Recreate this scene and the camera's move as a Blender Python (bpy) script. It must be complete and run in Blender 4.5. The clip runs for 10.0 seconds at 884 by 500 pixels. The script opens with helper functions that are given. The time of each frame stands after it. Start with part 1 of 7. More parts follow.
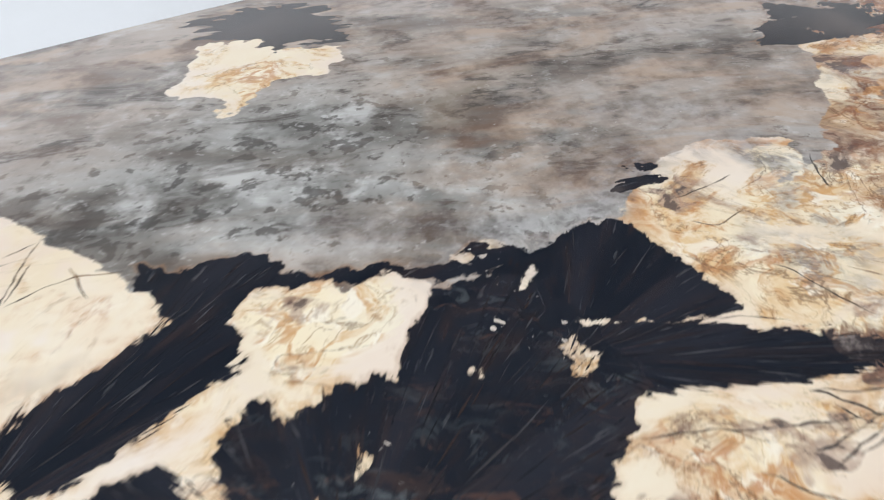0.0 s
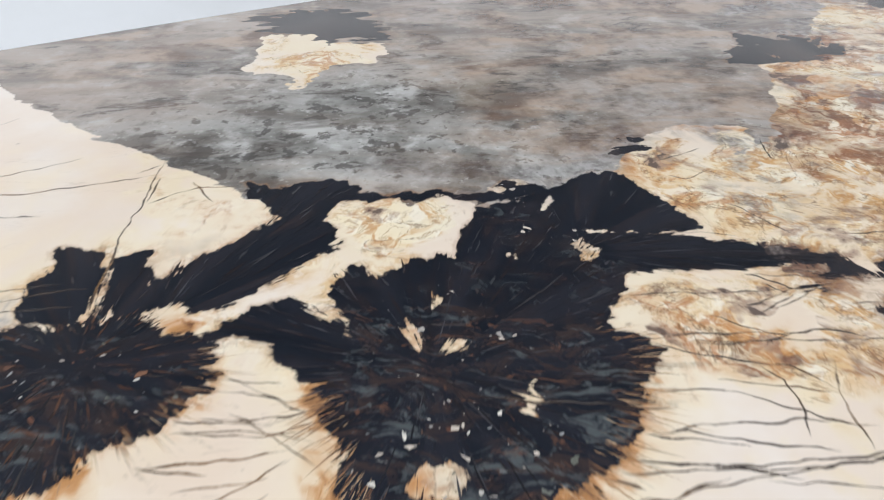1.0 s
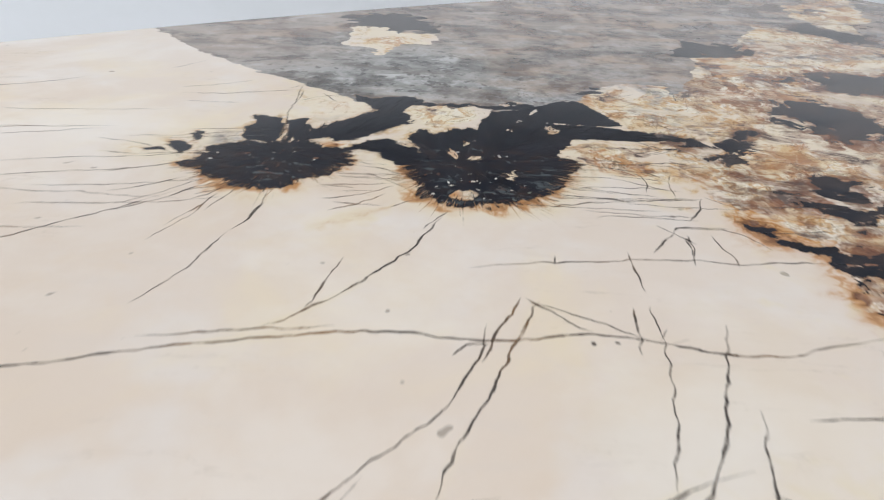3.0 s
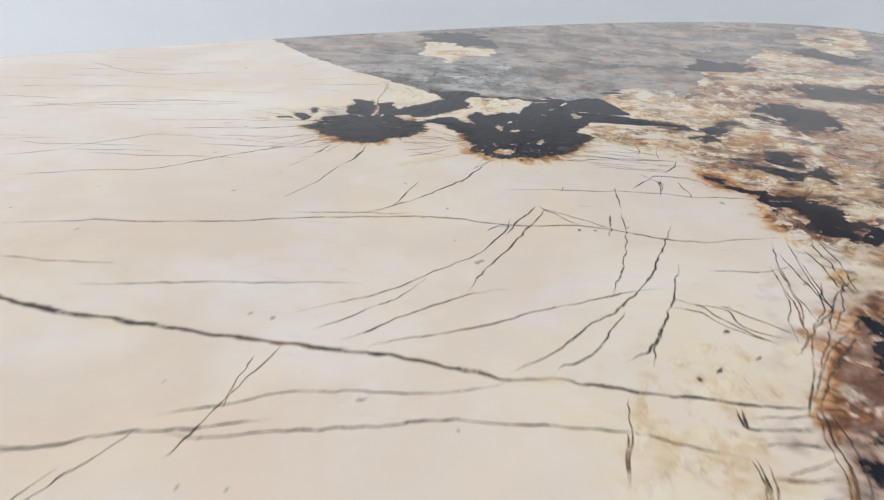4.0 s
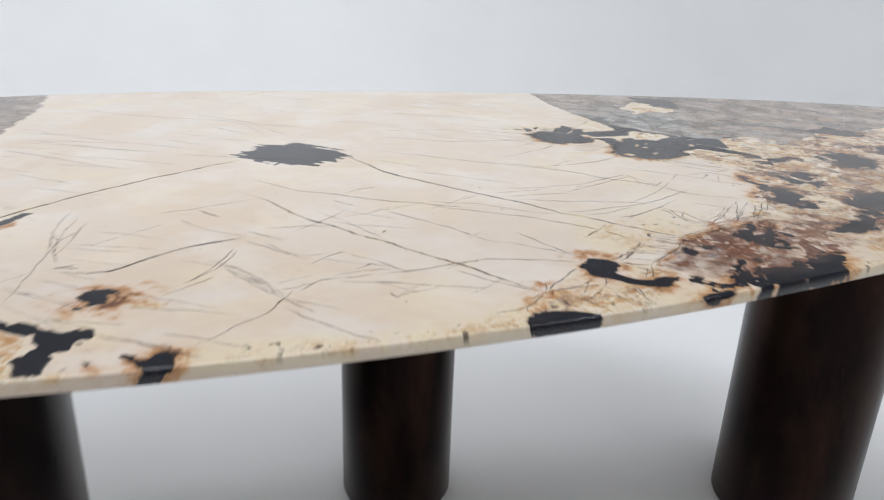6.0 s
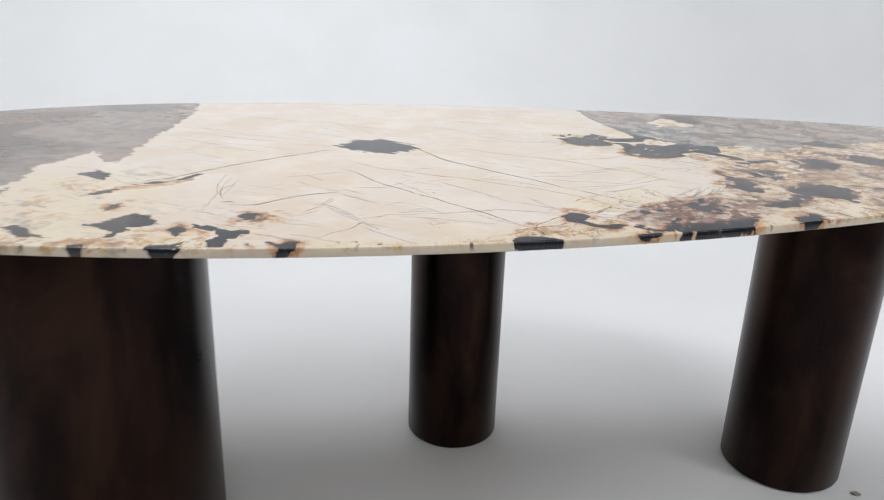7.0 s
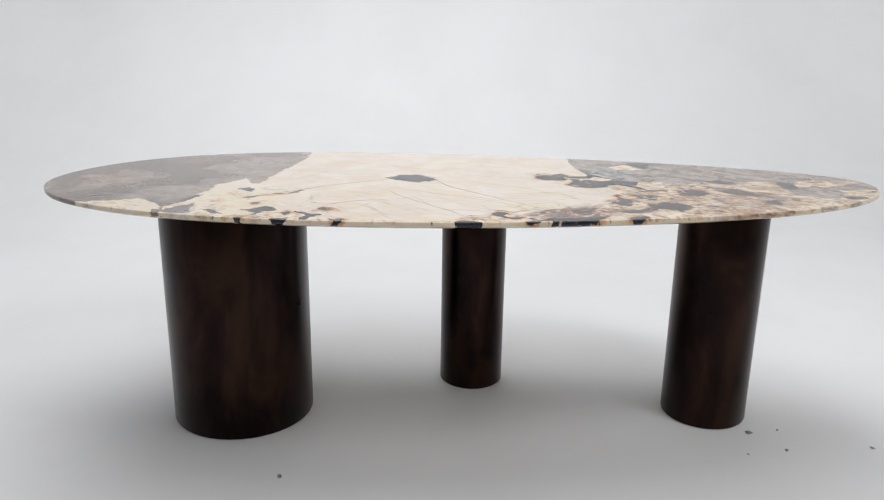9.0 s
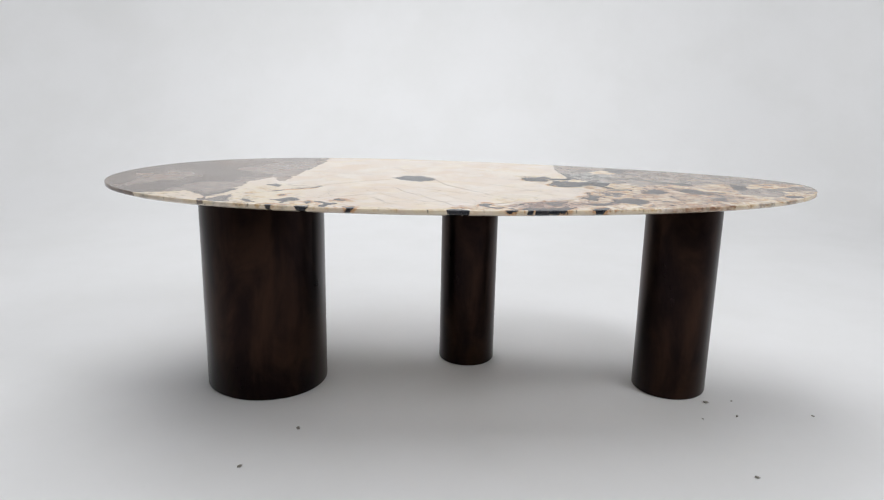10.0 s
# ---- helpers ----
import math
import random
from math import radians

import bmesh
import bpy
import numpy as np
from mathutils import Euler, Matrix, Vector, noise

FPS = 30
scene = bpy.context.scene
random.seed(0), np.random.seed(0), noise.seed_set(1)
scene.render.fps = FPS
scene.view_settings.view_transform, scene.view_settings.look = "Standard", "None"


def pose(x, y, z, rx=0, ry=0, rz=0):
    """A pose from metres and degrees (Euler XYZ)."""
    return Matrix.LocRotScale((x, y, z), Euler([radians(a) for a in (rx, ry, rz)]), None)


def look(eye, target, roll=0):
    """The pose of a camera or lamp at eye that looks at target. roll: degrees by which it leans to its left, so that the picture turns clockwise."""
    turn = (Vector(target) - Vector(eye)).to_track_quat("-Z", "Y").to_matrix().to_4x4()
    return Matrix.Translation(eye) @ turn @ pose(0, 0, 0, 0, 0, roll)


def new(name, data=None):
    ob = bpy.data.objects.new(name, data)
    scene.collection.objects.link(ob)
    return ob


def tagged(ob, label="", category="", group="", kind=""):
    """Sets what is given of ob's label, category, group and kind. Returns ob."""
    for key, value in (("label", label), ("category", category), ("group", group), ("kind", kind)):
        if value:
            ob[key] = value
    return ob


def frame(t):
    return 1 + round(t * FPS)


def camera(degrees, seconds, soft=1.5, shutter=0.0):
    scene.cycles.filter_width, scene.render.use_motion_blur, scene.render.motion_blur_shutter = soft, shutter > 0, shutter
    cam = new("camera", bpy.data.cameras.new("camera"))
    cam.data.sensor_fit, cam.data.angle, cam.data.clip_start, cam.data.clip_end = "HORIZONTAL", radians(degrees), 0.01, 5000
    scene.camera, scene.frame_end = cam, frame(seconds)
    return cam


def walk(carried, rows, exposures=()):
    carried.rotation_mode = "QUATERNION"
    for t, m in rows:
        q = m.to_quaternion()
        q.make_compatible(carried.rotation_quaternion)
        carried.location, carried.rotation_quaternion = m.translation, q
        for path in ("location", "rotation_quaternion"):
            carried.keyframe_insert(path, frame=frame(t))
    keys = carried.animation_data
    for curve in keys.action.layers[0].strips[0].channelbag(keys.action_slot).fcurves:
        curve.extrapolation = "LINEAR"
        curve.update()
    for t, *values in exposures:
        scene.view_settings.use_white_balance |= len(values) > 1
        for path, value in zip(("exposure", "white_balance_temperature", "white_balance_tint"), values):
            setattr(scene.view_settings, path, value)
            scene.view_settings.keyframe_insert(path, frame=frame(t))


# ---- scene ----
# Camera: seconds, eye, yaw, pitch and roll in degrees.
cam = camera(60.7, 10.0, soft=1.15, shutter=0.5)
ROWS = [
    (0, 0.3000, -0.1143, 0.9077, -46.959, -34.540, -5.105),
    (0.5, 0.2495, -0.1351, 0.9153, -48.163, -33.260, -2.281),
    (1, 0.2051, -0.1573, 0.9182, -49.407, -32.051, -0.357),
    (1.5, 0.1653, -0.1851, 0.9199, -50.104, -31.243, 0.484),
    (2, 0.1253, -0.2222, 0.9215, -50.309, -30.552, 1.148),
    (2.5, 0.0679, -0.2718, 0.9271, -49.118, -29.666, 1.534),
    (4, -0.1320, -0.4773, 0.9585, -42.383, -26.515, 2.207),
    (4.5, -0.1933, -0.5685, 0.9611, -38.598, -25.040, 1.724),
    (5, -0.2577, -0.7092, 0.9808, -33.366, -23.628, 1.895),
    (5.5, -0.3050, -0.8484, 1.0036, -26.862, -22.653, 2.283),
    (5.8, -0.3208, -0.9321, 1.0082, -22.716, -21.737, 2.422),
    (6, -0.3174, -1.0145, 1.0227, -19.580, -21.516, 2.099),
    (6.2, -0.3174, -1.0900, 1.0238, -17.467, -21.005, 2.049),
    (7.3, -0.3497, -1.5123, 1.0719, -10.143, -19.046, 1.478),
    (7.5, -0.3329, -1.6039, 1.0826, -8.710, -18.364, 1.031),
    (8, -0.2729, -1.8184, 1.1216, -5.612, -17.157, 0.801),
    (8.5, -0.1914, -2.0321, 1.1449, -3.116, -16.510, 0.891),
    (9, -0.1652, -2.2660, 1.1728, -2.181, -15.804, 0.811),
    (9.5, -0.1400, -2.4768, 1.1784, -1.888, -15.014, 1.204),
    (10, -0.1183, -2.6547, 1.1741, -1.005, -14.323, 1.140),
]


def eye_pose(x, y, z, yaw, pitch, roll):
    a, p = radians(yaw), radians(pitch)
    ahead = Vector((-math.sin(a) * math.cos(p), math.cos(a) * math.cos(p), math.sin(p)))
    return look((x, y, z), Vector((x, y, z)) + ahead, roll)


EXPOSURES = [
    (0.0, -0.17, 6050, 9),
    (2.5, -0.41, 6050, 9),
    (5.0, -0.46, 6120, 9),
    (7.5, -0.32, 6350, 10),
    (10.0, -0.34, 6420, 10),
]
walk(cam, [(t, eye_pose(*row)) for t, *row in ROWS], EXPOSURES)

# ---- light: a white studio sweep under large soft panels ----
world = bpy.data.worlds.new("studio_air")
world.use_nodes = True
world.node_tree.nodes["Background"].inputs["Color"].default_value = (0.95, 0.98, 1.0, 1)
world.node_tree.nodes["Background"].inputs["Strength"].default_value = 0.05
scene.world = world


def soft_panel(name, eye, target, wide, deep, watts, colour):
    data = bpy.data.lights.new(name, "AREA")
    data.shape, data.size, data.size_y, data.energy, data.color = "RECTANGLE", wide, deep, watts, colour
    lamp = new(name, data)
    lamp.matrix_world = look(eye, target)
    return lamp


soft_panel("overhead_softbox", (-0.6, 0.5, 4.8), (-0.6, 0.5, 0.0), 4.2, 3.2, 138, (0.985, 0.99, 1.0))
soft_panel("sweep_softbox", (-1.0, 2.5, 5.0), (-1.0, 2.5, 0.0), 4.4, 1.4, 113, (0.985, 0.99, 1.0))
# unseen fill, added only to brighten the right of the cove
soft_panel("side_fill", (2.9, -2.2, 4.4), (4.6, 4.0, 1.2), 1.8, 1.4, 132, (0.985, 0.99, 1.0))
soft_panel("front_softbox", (0.0, -4.9, 3.8), (0.0, 3.2, 0.9), 6.5, 1.6, 95, (0.985, 0.99, 1.0))


# ---- material helpers ----
class Nodes:
    """Short spelling for a node material."""

    def __init__(self, name):
        self.mat = bpy.data.materials.new(name)
        self.mat.use_nodes = True
        self.tree = self.mat.node_tree
        self.shader = self.tree.nodes["Principled BSDF"]

    def put(self, socket, value):
        if hasattr(value, "is_output"):
            self.tree.links.new(value, socket)
        elif isinstance(value, tuple) and len(value) == 3 and socket.type == "RGBA":
            socket.default_value = (*value, 1)
        else:
            socket.default_value = value

    def attr(self, name):
        n = self.tree.nodes.new("ShaderNodeAttribute")
        n.attribute_name = name
        return n.outputs["Fac"]

    def place(self):
        return self.tree.nodes.new("ShaderNodeTexCoord").outputs["Object"]

    def turned(self, vec, degrees, scale):
        for key, value in (("Rotation", (0, 0, radians(degrees))), ("Scale", scale)):
            n = self.tree.nodes.new("ShaderNodeMapping")
            n.inputs[key].default_value = value
            self.tree.links.new(vec, n.inputs["Vector"])
            vec = n.outputs["Vector"]
        return vec

    def shake(self, vec, scale, amount):
        """The place moved about by coloured noise."""
        n = self.tree.nodes.new("ShaderNodeTexNoise")
        n.inputs["Scale"].default_value = scale
        self.put(n.inputs["Vector"], vec)
        m = self.tree.nodes.new("ShaderNodeVectorMath")
        m.operation = "MULTIPLY_ADD"
        self.put(m.inputs[0], n.outputs["Color"])
        m.inputs[1].default_value = (amount, amount, amount)
        self.put(m.inputs[2], vec)
        return m.outputs[0]

    def xyz(self, x, y, z=0.0):
        n = self.tree.nodes.new("ShaderNodeCombineXYZ")
        for s, v in zip(n.inputs, (x, y, z)):
            self.put(s, v)
        return n.outputs["Vector"]

    def noise(self, vec, scale, detail=4.0, rough=0.55, warp=0.0):
        n = self.tree.nodes.new("ShaderNodeTexNoise")
        self.put(n.inputs["Vector"], vec)
        for key, v in (("Scale", scale), ("Detail", detail), ("Roughness", rough), ("Distortion", warp)):
            n.inputs[key].default_value = v
        return n.outputs["Fac"]

    def cracks(self, vec, scale):
        n = self.tree.nodes.new("ShaderNodeTexVoronoi")
        n.feature = "DISTANCE_TO_EDGE"
        n.inputs["Scale"].default_value = scale
        self.put(n.inputs["Vector"], vec)
        return n.outputs["Distance"]

    def math(self, op, a, b=0.0, c=0.0):
        n = self.tree.nodes.new("ShaderNodeMath")
        n.operation = op
        for s, v in zip(n.inputs, (a, b, c)):
            self.put(s, v)
        return n.outputs[0]

    def ramp(self, value, lo, hi, a=0.0, b=1.0, smooth=True):
        n = self.tree.nodes.new("ShaderNodeMapRange")
        n.interpolation_type = "SMOOTHSTEP" if smooth else "LINEAR"
        for s, v in zip(n.inputs, (value, lo, hi, a, b)):
            self.put(s, v)
        return n.outputs[0]

    def mix(self, fac, a, b):
        n = self.tree.nodes.new("ShaderNodeMix")
        n.data_type = "RGBA"
        self.put(n.inputs["Factor"], fac)
        self.put(n.inputs[6], a)
        self.put(n.inputs[7], b)
        return n.outputs[2]

    def set(self, **values):
        names = {"base": "Base Color", "rough": "Roughness", "metal": "Metallic", "normal": "Normal", "ior": "IOR",
                 "coat": "Coat Weight", "coat_rough": "Coat Roughness", "glow": "Emission Color", "power": "Emission Strength"}
        for key, value in values.items():
            self.put(self.shader.inputs[names[key]], value)
        return self.mat

    def bump(self, height, strength, distance):
        n = self.tree.nodes.new("ShaderNodeBump")
        n.inputs["Strength"].default_value, n.inputs["Distance"].default_value = strength, distance
        self.put(n.inputs["Height"], height)
        return n.outputs["Normal"]


def stone_material():
    """Polished pegmatite: cream feldspar, smoky quartz, black tourmaline fans, rust and fine veins."""
    k = Nodes("polished_stone")
    p = k.place()
    fine = k.noise(p, 140, 5, 0.6)
    wob = k.noise(p, 260, 4, 0.65)
    mid = k.noise(p, 34, 6, 0.6, 0.4)
    # cream feldspar
    cream = k.mix(k.ramp(k.noise(p, 5, 3, 0.5), 0.35, 0.68), (0.735, 0.625, 0.523), (0.715, 0.58, 0.452))
    cream = k.mix(k.ramp(k.noise(p, 13, 4, 0.55), 0.48, 0.7, 0, 0.6), cream, (0.755, 0.69, 0.63))
    cream = k.mix(k.ramp(k.noise(p, 8, 4, 0.6, 0.5), 0.5, 0.72, 0, 0.6), cream, (0.79, 0.66, 0.46))
    cream = k.mix(k.ramp(k.noise(k.turned(p, 48, (1, 3, 1)), 18, 6, 0.65, 0.5), 0.52, 0.72, 0, 0.4), cream, (0.70, 0.60, 0.51))
    cream = k.mix(k.ramp(mid, 0.55, 0.8, 0, 0.22), cream, (0.72, 0.55, 0.36))
    cream = k.mix(k.ramp(fine, 0.6, 0.85, 0, 0.14), cream, (0.60, 0.45, 0.30))
    cream = k.mix(k.ramp(k.noise(p, 9, 6, 0.58, 0.3), 0.46, 0.66, 0, 0.38), cream, (0.83, 0.765, 0.69))
    ridge = k.math("ABSOLUTE", k.math("SUBTRACT", k.noise(k.turned(p, 46, (1, 7, 1)), 7, 5, 0.6, 0.3), 0.5))
    hair = k.math("MULTIPLY", k.ramp(ridge, 0.0, 0.006, 1, 0), k.ramp(k.noise(p, 10, 3), 0.5, 0.7, 0, 0.42))
    cream = k.mix(hair, cream, (0.36, 0.29, 0.23))
    dot = k.ramp(k.noise(p, 95, 1, 0.4), 0.785, 0.81, 0, 0.6)
    cream = k.mix(dot, cream, (0.22, 0.18, 0.14))
    # ochre and pink clouds, fibrous, with a net of rusty threads
    lean = k.turned(k.shake(p, 11, 0.03), 50, (1, 0.85, 1))
    fibre = k.noise(k.turned(k.shake(p, 13, 0.035), 48, (1, 2.0, 1)), 26, 7, 0.68, 0.5)
    cloud = k.noise(lean, 17, 8, 0.66, 0.9)
    blot = k.noise(p, 9, 5, 0.6, 0.6)
    thread = k.math("ABSOLUTE", k.math("SUBTRACT", k.noise(lean, 22, 7, 0.62, 1.3), 0.5))
    island = k.noise(lean, 22, 8, 0.68, 0.7)
    drift = k.noise(k.turned(p, 48, (1, 1.2, 1)), 22, 7, 0.64, 0.6)
    strong = k.attr("ochre")
    altered = k.math("MAXIMUM", k.ramp(strong, 0.76, 0.84), k.ramp(k.attr("pinky"), 0.3, 0.6))
    ochre = k.math("MULTIPLY", strong, k.ramp(island, 0.42, 0.56, 0.42, 1.0))
    # pale crumbs of feldspar set in a net of amber and brown
    warped = k.shake(k.shake(p, 26, 0.03), 110, 0.011)
    flow = k.turned(warped, 48, (1, 0.8, 1))
    patch = k.noise(p, 20, 5, 0.6, 0.7)
    coil = k.math("ABSOLUTE", k.math("SUBTRACT", k.noise(flow, 40, 6, 0.6, 0.7), 0.5))
    coil_fine = k.math("ABSOLUTE", k.math("SUBTRACT", k.noise(flow, 90, 5, 0.6, 0.5), 0.5))
    lump = k.noise(k.turned(warped, 35, (1, 0.85, 1)), 62, 5, 0.56, 0.4)
    col = k.mix(k.math("MULTIPLY", k.ramp(strong, 0.1, 0.45, 0, 0.5), k.ramp(blot, 0.40, 0.56, 0.1, 1.0)), cream, (0.75, 0.635, 0.41))
    tone = k.mix(k.ramp(cloud, 0.40, 0.58), (0.64, 0.43, 0.215), (0.79, 0.68, 0.475))
    tone = k.mix(k.ramp(blot, 0.52, 0.66, 0, 0.6), tone, (0.77, 0.63, 0.51))
    tone = k.mix(k.ramp(blot, 0.46, 0.32, 0, 0.6), tone, (0.76, 0.705, 0.57))
    tone = k.mix(k.ramp(lump, 0.53, 0.62, 0, 0.7), tone, (0.83, 0.765, 0.64))
    col = k.mix(k.ramp(ochre, 0.2, 0.75, 0, 0.92), col, tone)
    deep = k.ramp(ochre, 0.35, 0.8)
    amber = k.math("MULTIPLY", k.ramp(coil, 0.0, 0.06, 0.85, 0), k.math("MULTIPLY", deep, k.ramp(patch, 0.36, 0.54, 0.35, 1.0)))
    col = k.mix(amber, col, k.mix(k.ramp(blot, 0.4, 0.6), (0.54, 0.285, 0.085), (0.44, 0.195, 0.085)))
    hazel = k.math("MULTIPLY", k.ramp(k.noise(flow, 27, 7, 0.66, 0.6), 0.50, 0.62, 0, 0.8), deep)
    col = k.mix(hazel, col, k.mix(k.ramp(cloud, 0.4, 0.6), (0.36, 0.17, 0.075), (0.58, 0.345, 0.195)))
    net = k.math("MULTIPLY", k.ramp(thread, 0.0, 0.016, 1, 0), k.ramp(ochre, 0.3, 0.8, 0, 0.7))
    col = k.mix(net, col, (0.14, 0.078, 0.045))
    specks = k.math("MULTIPLY", k.ramp(coil_fine, 0.0, 0.022, 0.7, 0), k.math("MULTIPLY", deep, k.ramp(patch, 0.62, 0.45, 0.0, 1.0)))
    col = k.mix(specks, col, (0.30, 0.165, 0.075))
    straw = k.math("MULTIPLY", k.ramp(fibre, 0.56, 0.66, 0, 0.6), k.ramp(ochre, 0.5, 0.9))
    col = k.mix(straw, col, k.mix(k.ramp(blot, 0.42, 0.58), (0.22, 0.175, 0.15), (0.29, 0.165, 0.10)))
    # greyish brown and dark brown islands where the stone is most altered
    col = k.mix(k.math("MULTIPLY", altered, k.ramp(drift, 0.525, 0.60, 0, 0.7)), col, k.mix(k.ramp(fibre, 0.42, 0.6), (0.40, 0.275, 0.205), (0.19, 0.12, 0.09)))
    col = k.mix(k.math("MULTIPLY", altered, k.ramp(drift, 0.60, 0.635, 0, 0.85)), col, (0.085, 0.062, 0.055))
    pinky = k.math("MULTIPLY", k.attr("pinky"), k.ramp(island, 0.38, 0.56, 0.75, 1.0))
    gravel = k.noise(lean, 45, 8, 0.72, 0.9)
    flesh = k.mix(k.ramp(gravel, 0.40, 0.60), (0.10, 0.043, 0.03), (0.33, 0.155, 0.09))
    lumps = k.ramp(k.math("ADD", lump, k.math("MULTIPLY", k.math("SUBTRACT", patch, 0.5), 0.5)), 0.50, 0.60)
    flesh = k.mix(k.math("MULTIPLY", lumps, 0.9), flesh, k.mix(k.ramp(cloud, 0.4, 0.6), (0.50, 0.30, 0.19), (0.70, 0.53, 0.395)))
    flesh = k.mix(k.ramp(coil_fine, 0.0, 0.03, 0.8, 0), flesh, (0.085, 0.042, 0.032))
    flesh = k.mix(k.ramp(fibre, 0.54, 0.66, 0, 0.6), flesh, (0.115, 0.056, 0.042))
    flesh = k.mix(k.ramp(blot, 0.45, 0.38, 0, 0.6), flesh, (0.15, 0.075, 0.05))
    col = k.mix(k.math("MULTIPLY", pinky, k.ramp(mid, 0.33, 0.58, 0.45, 1.0)), col, flesh)
    rust = k.math("MULTIPLY", k.attr("rust"), k.ramp(cloud, 0.28, 0.6, 0.3, 1.1))
    rust = k.math("MULTIPLY", rust, k.math("SUBTRACT", 1.0, k.math("MULTIPLY", altered, k.math("MULTIPLY", lumps, 0.8))))
    rust = k.math("ADD", rust, k.math("MULTIPLY", k.ramp(rust, 0.1, 0.4), k.math("SUBTRACT", k.ramp(coil, 0.0, 0.1, 0.3, 0), 0.1)))
    col = k.mix(k.ramp(rust, 0.05, 0.7, 0, 0.8), col, k.mix(altered, (0.50, 0.215, 0.05), k.mix(k.ramp(fibre, 0.4, 0.62), (0.30, 0.125, 0.06), (0.13, 0.058, 0.038))))
    col = k.mix(k.ramp(rust, 0.5, 1.05, 0, 0.9), col, (0.11, 0.045, 0.027))
    # smoky quartz: milky clouds, dark wisps, brown seams
    run = k.turned(p, 45, (1.0, 0.85, 1.0))
    long = k.turned(k.shake(p, 9, 0.03), 47, (1.0, 2.4, 1.0))
    grainy = k.shake(p, 70, 0.008)
    q1 = k.noise(p, 11, 5, 0.55)
    q2 = k.noise(run, 34, 5, 0.58)
    q3 = k.noise(p, 3.6, 3, 0.5)
    q4 = k.noise(grainy, 95, 4, 0.6)
    q5 = k.noise(grainy, 210, 3, 0.6)
    tan = k.attr("tan")
    quartz = k.mix(k.ramp(q1, 0.38, 0.62), (0.155, 0.147, 0.132), (0.40, 0.388, 0.36))
    quartz = k.mix(k.ramp(q2, 0.52, 0.68, 0, 0.75), quartz, (0.56, 0.545, 0.515))
    quartz = k.mix(k.ramp(q2, 0.47, 0.34, 0, 0.8), quartz, (0.11, 0.102, 0.09))
    quartz = k.mix(k.ramp(k.noise(long, 7, 5, 0.58, 0.6), 0.54, 0.66, 0, 0.75), quartz, (0.105, 0.093, 0.08))
    quartz = k.mix(k.ramp(k.math("ADD", k.math("MULTIPLY", q4, 0.75), k.math("MULTIPLY", q1, -0.3)), 0.26, 0.31, 0, 0.75), quartz, (0.06, 0.055, 0.05))
    quartz = k.mix(k.ramp(q5, 0.60, 0.70, 0, 0.45), quartz, (0.10, 0.09, 0.08))
    quartz = k.mix(k.ramp(q5, 0.40, 0.30, 0, 0.45), quartz, (0.60, 0.58, 0.55))
    stainy = k.ramp(k.noise(p, 6, 4, 0.6, 0.4), 0.53, 0.66, 0, 0.5)
    quartz = k.mix(stainy, quartz, (0.26, 0.19, 0.125))
    umber = k.mix(k.ramp(k.noise(long, 8, 5, 0.55, 0.6), 0.36, 0.64), (0.17, 0.135, 0.112), (0.42, 0.35, 0.295))
    umber = k.mix(k.ramp(q1, 0.50, 0.64, 0, 0.6), umber, (0.29, 0.20, 0.15))
    umber = k.mix(k.ramp(q2, 0.52, 0.66, 0, 0.55), umber, (0.50, 0.45, 0.40))
    marble = k.mix(k.ramp(k.noise(run, 3.4, 5, 0.55, 1.0), 0.40, 0.60), (0.145, 0.115, 0.10), (0.33, 0.275, 0.24))
    marble = k.mix(k.ramp(k.noise(run, 5, 5, 0.55, 0.8), 0.54, 0.66, 0, 0.5), marble, (0.36, 0.235, 0.165))
    marble = k.mix(k.ramp(k.noise(run, 26, 6, 0.66, 0.5), 0.52, 0.68, 0, 0.5), marble, (0.10, 0.085, 0.078))
    quartz = k.mix(k.math("MINIMUM", k.math("MULTIPLY", tan, 0.85), 0.9), quartz, umber)
    seam = k.math("ABSOLUTE", k.math("SUBTRACT", k.noise(long, 5, 8, 0.66, 0.4), 0.5))
    quartz = k.mix(k.math("MULTIPLY", k.ramp(seam, 0.0, 0.035, 1, 0), k.ramp(q2, 0.56, 0.42, 0.1, 0.8)), quartz, (0.065, 0.054, 0.047))
    brown = k.math("MULTIPLY", k.ramp(k.noise(long, 9, 8, 0.66, 0.5), 0.44, 0.62), k.ramp(k.math("ADD", q3, k.math("MULTIPLY", tan, 0.3)), 0.44, 0.74, 0.1, 0.9))
    quartz = k.mix(brown, quartz, k.mix(k.ramp(q2, 0.38, 0.6), (0.155, 0.10, 0.072), (0.40, 0.30, 0.225)))
    quartz = k.mix(k.ramp(tan, 1.05, 1.6, 0, 0.76), quartz, marble)
    # near-white specks: small glints painted into the quartz colour
    glint = k.ramp(k.noise(p, 420, 2, 0.5), 0.74, 0.80, 0, 0.6)
    quartz = k.mix(glint, quartz, (0.78, 0.78, 0.77))
    rim = k.math("ADD", k.attr("quartz"), k.math("MULTIPLY", k.math("SUBTRACT", wob, 0.5), 5.0))
    rim = k.math("ADD", rim, k.math("MULTIPLY", k.math("MULTIPLY", tan, k.math("SUBTRACT", q2, 0.5)), 32.0))
    col = k.mix(k.ramp(rim, -0.5, 0.9), col, quartz)
    veil = k.math("MULTIPLY", k.attr("veil"), k.ramp(k.noise(lean, 90, 6, 0.7, 0.6), 0.38, 0.58, 0.1, 0.85))
    col = k.mix(veil, col, k.mix(k.ramp(fine, 0.4, 0.6), (0.12, 0.105, 0.10), (0.34, 0.315, 0.305)))
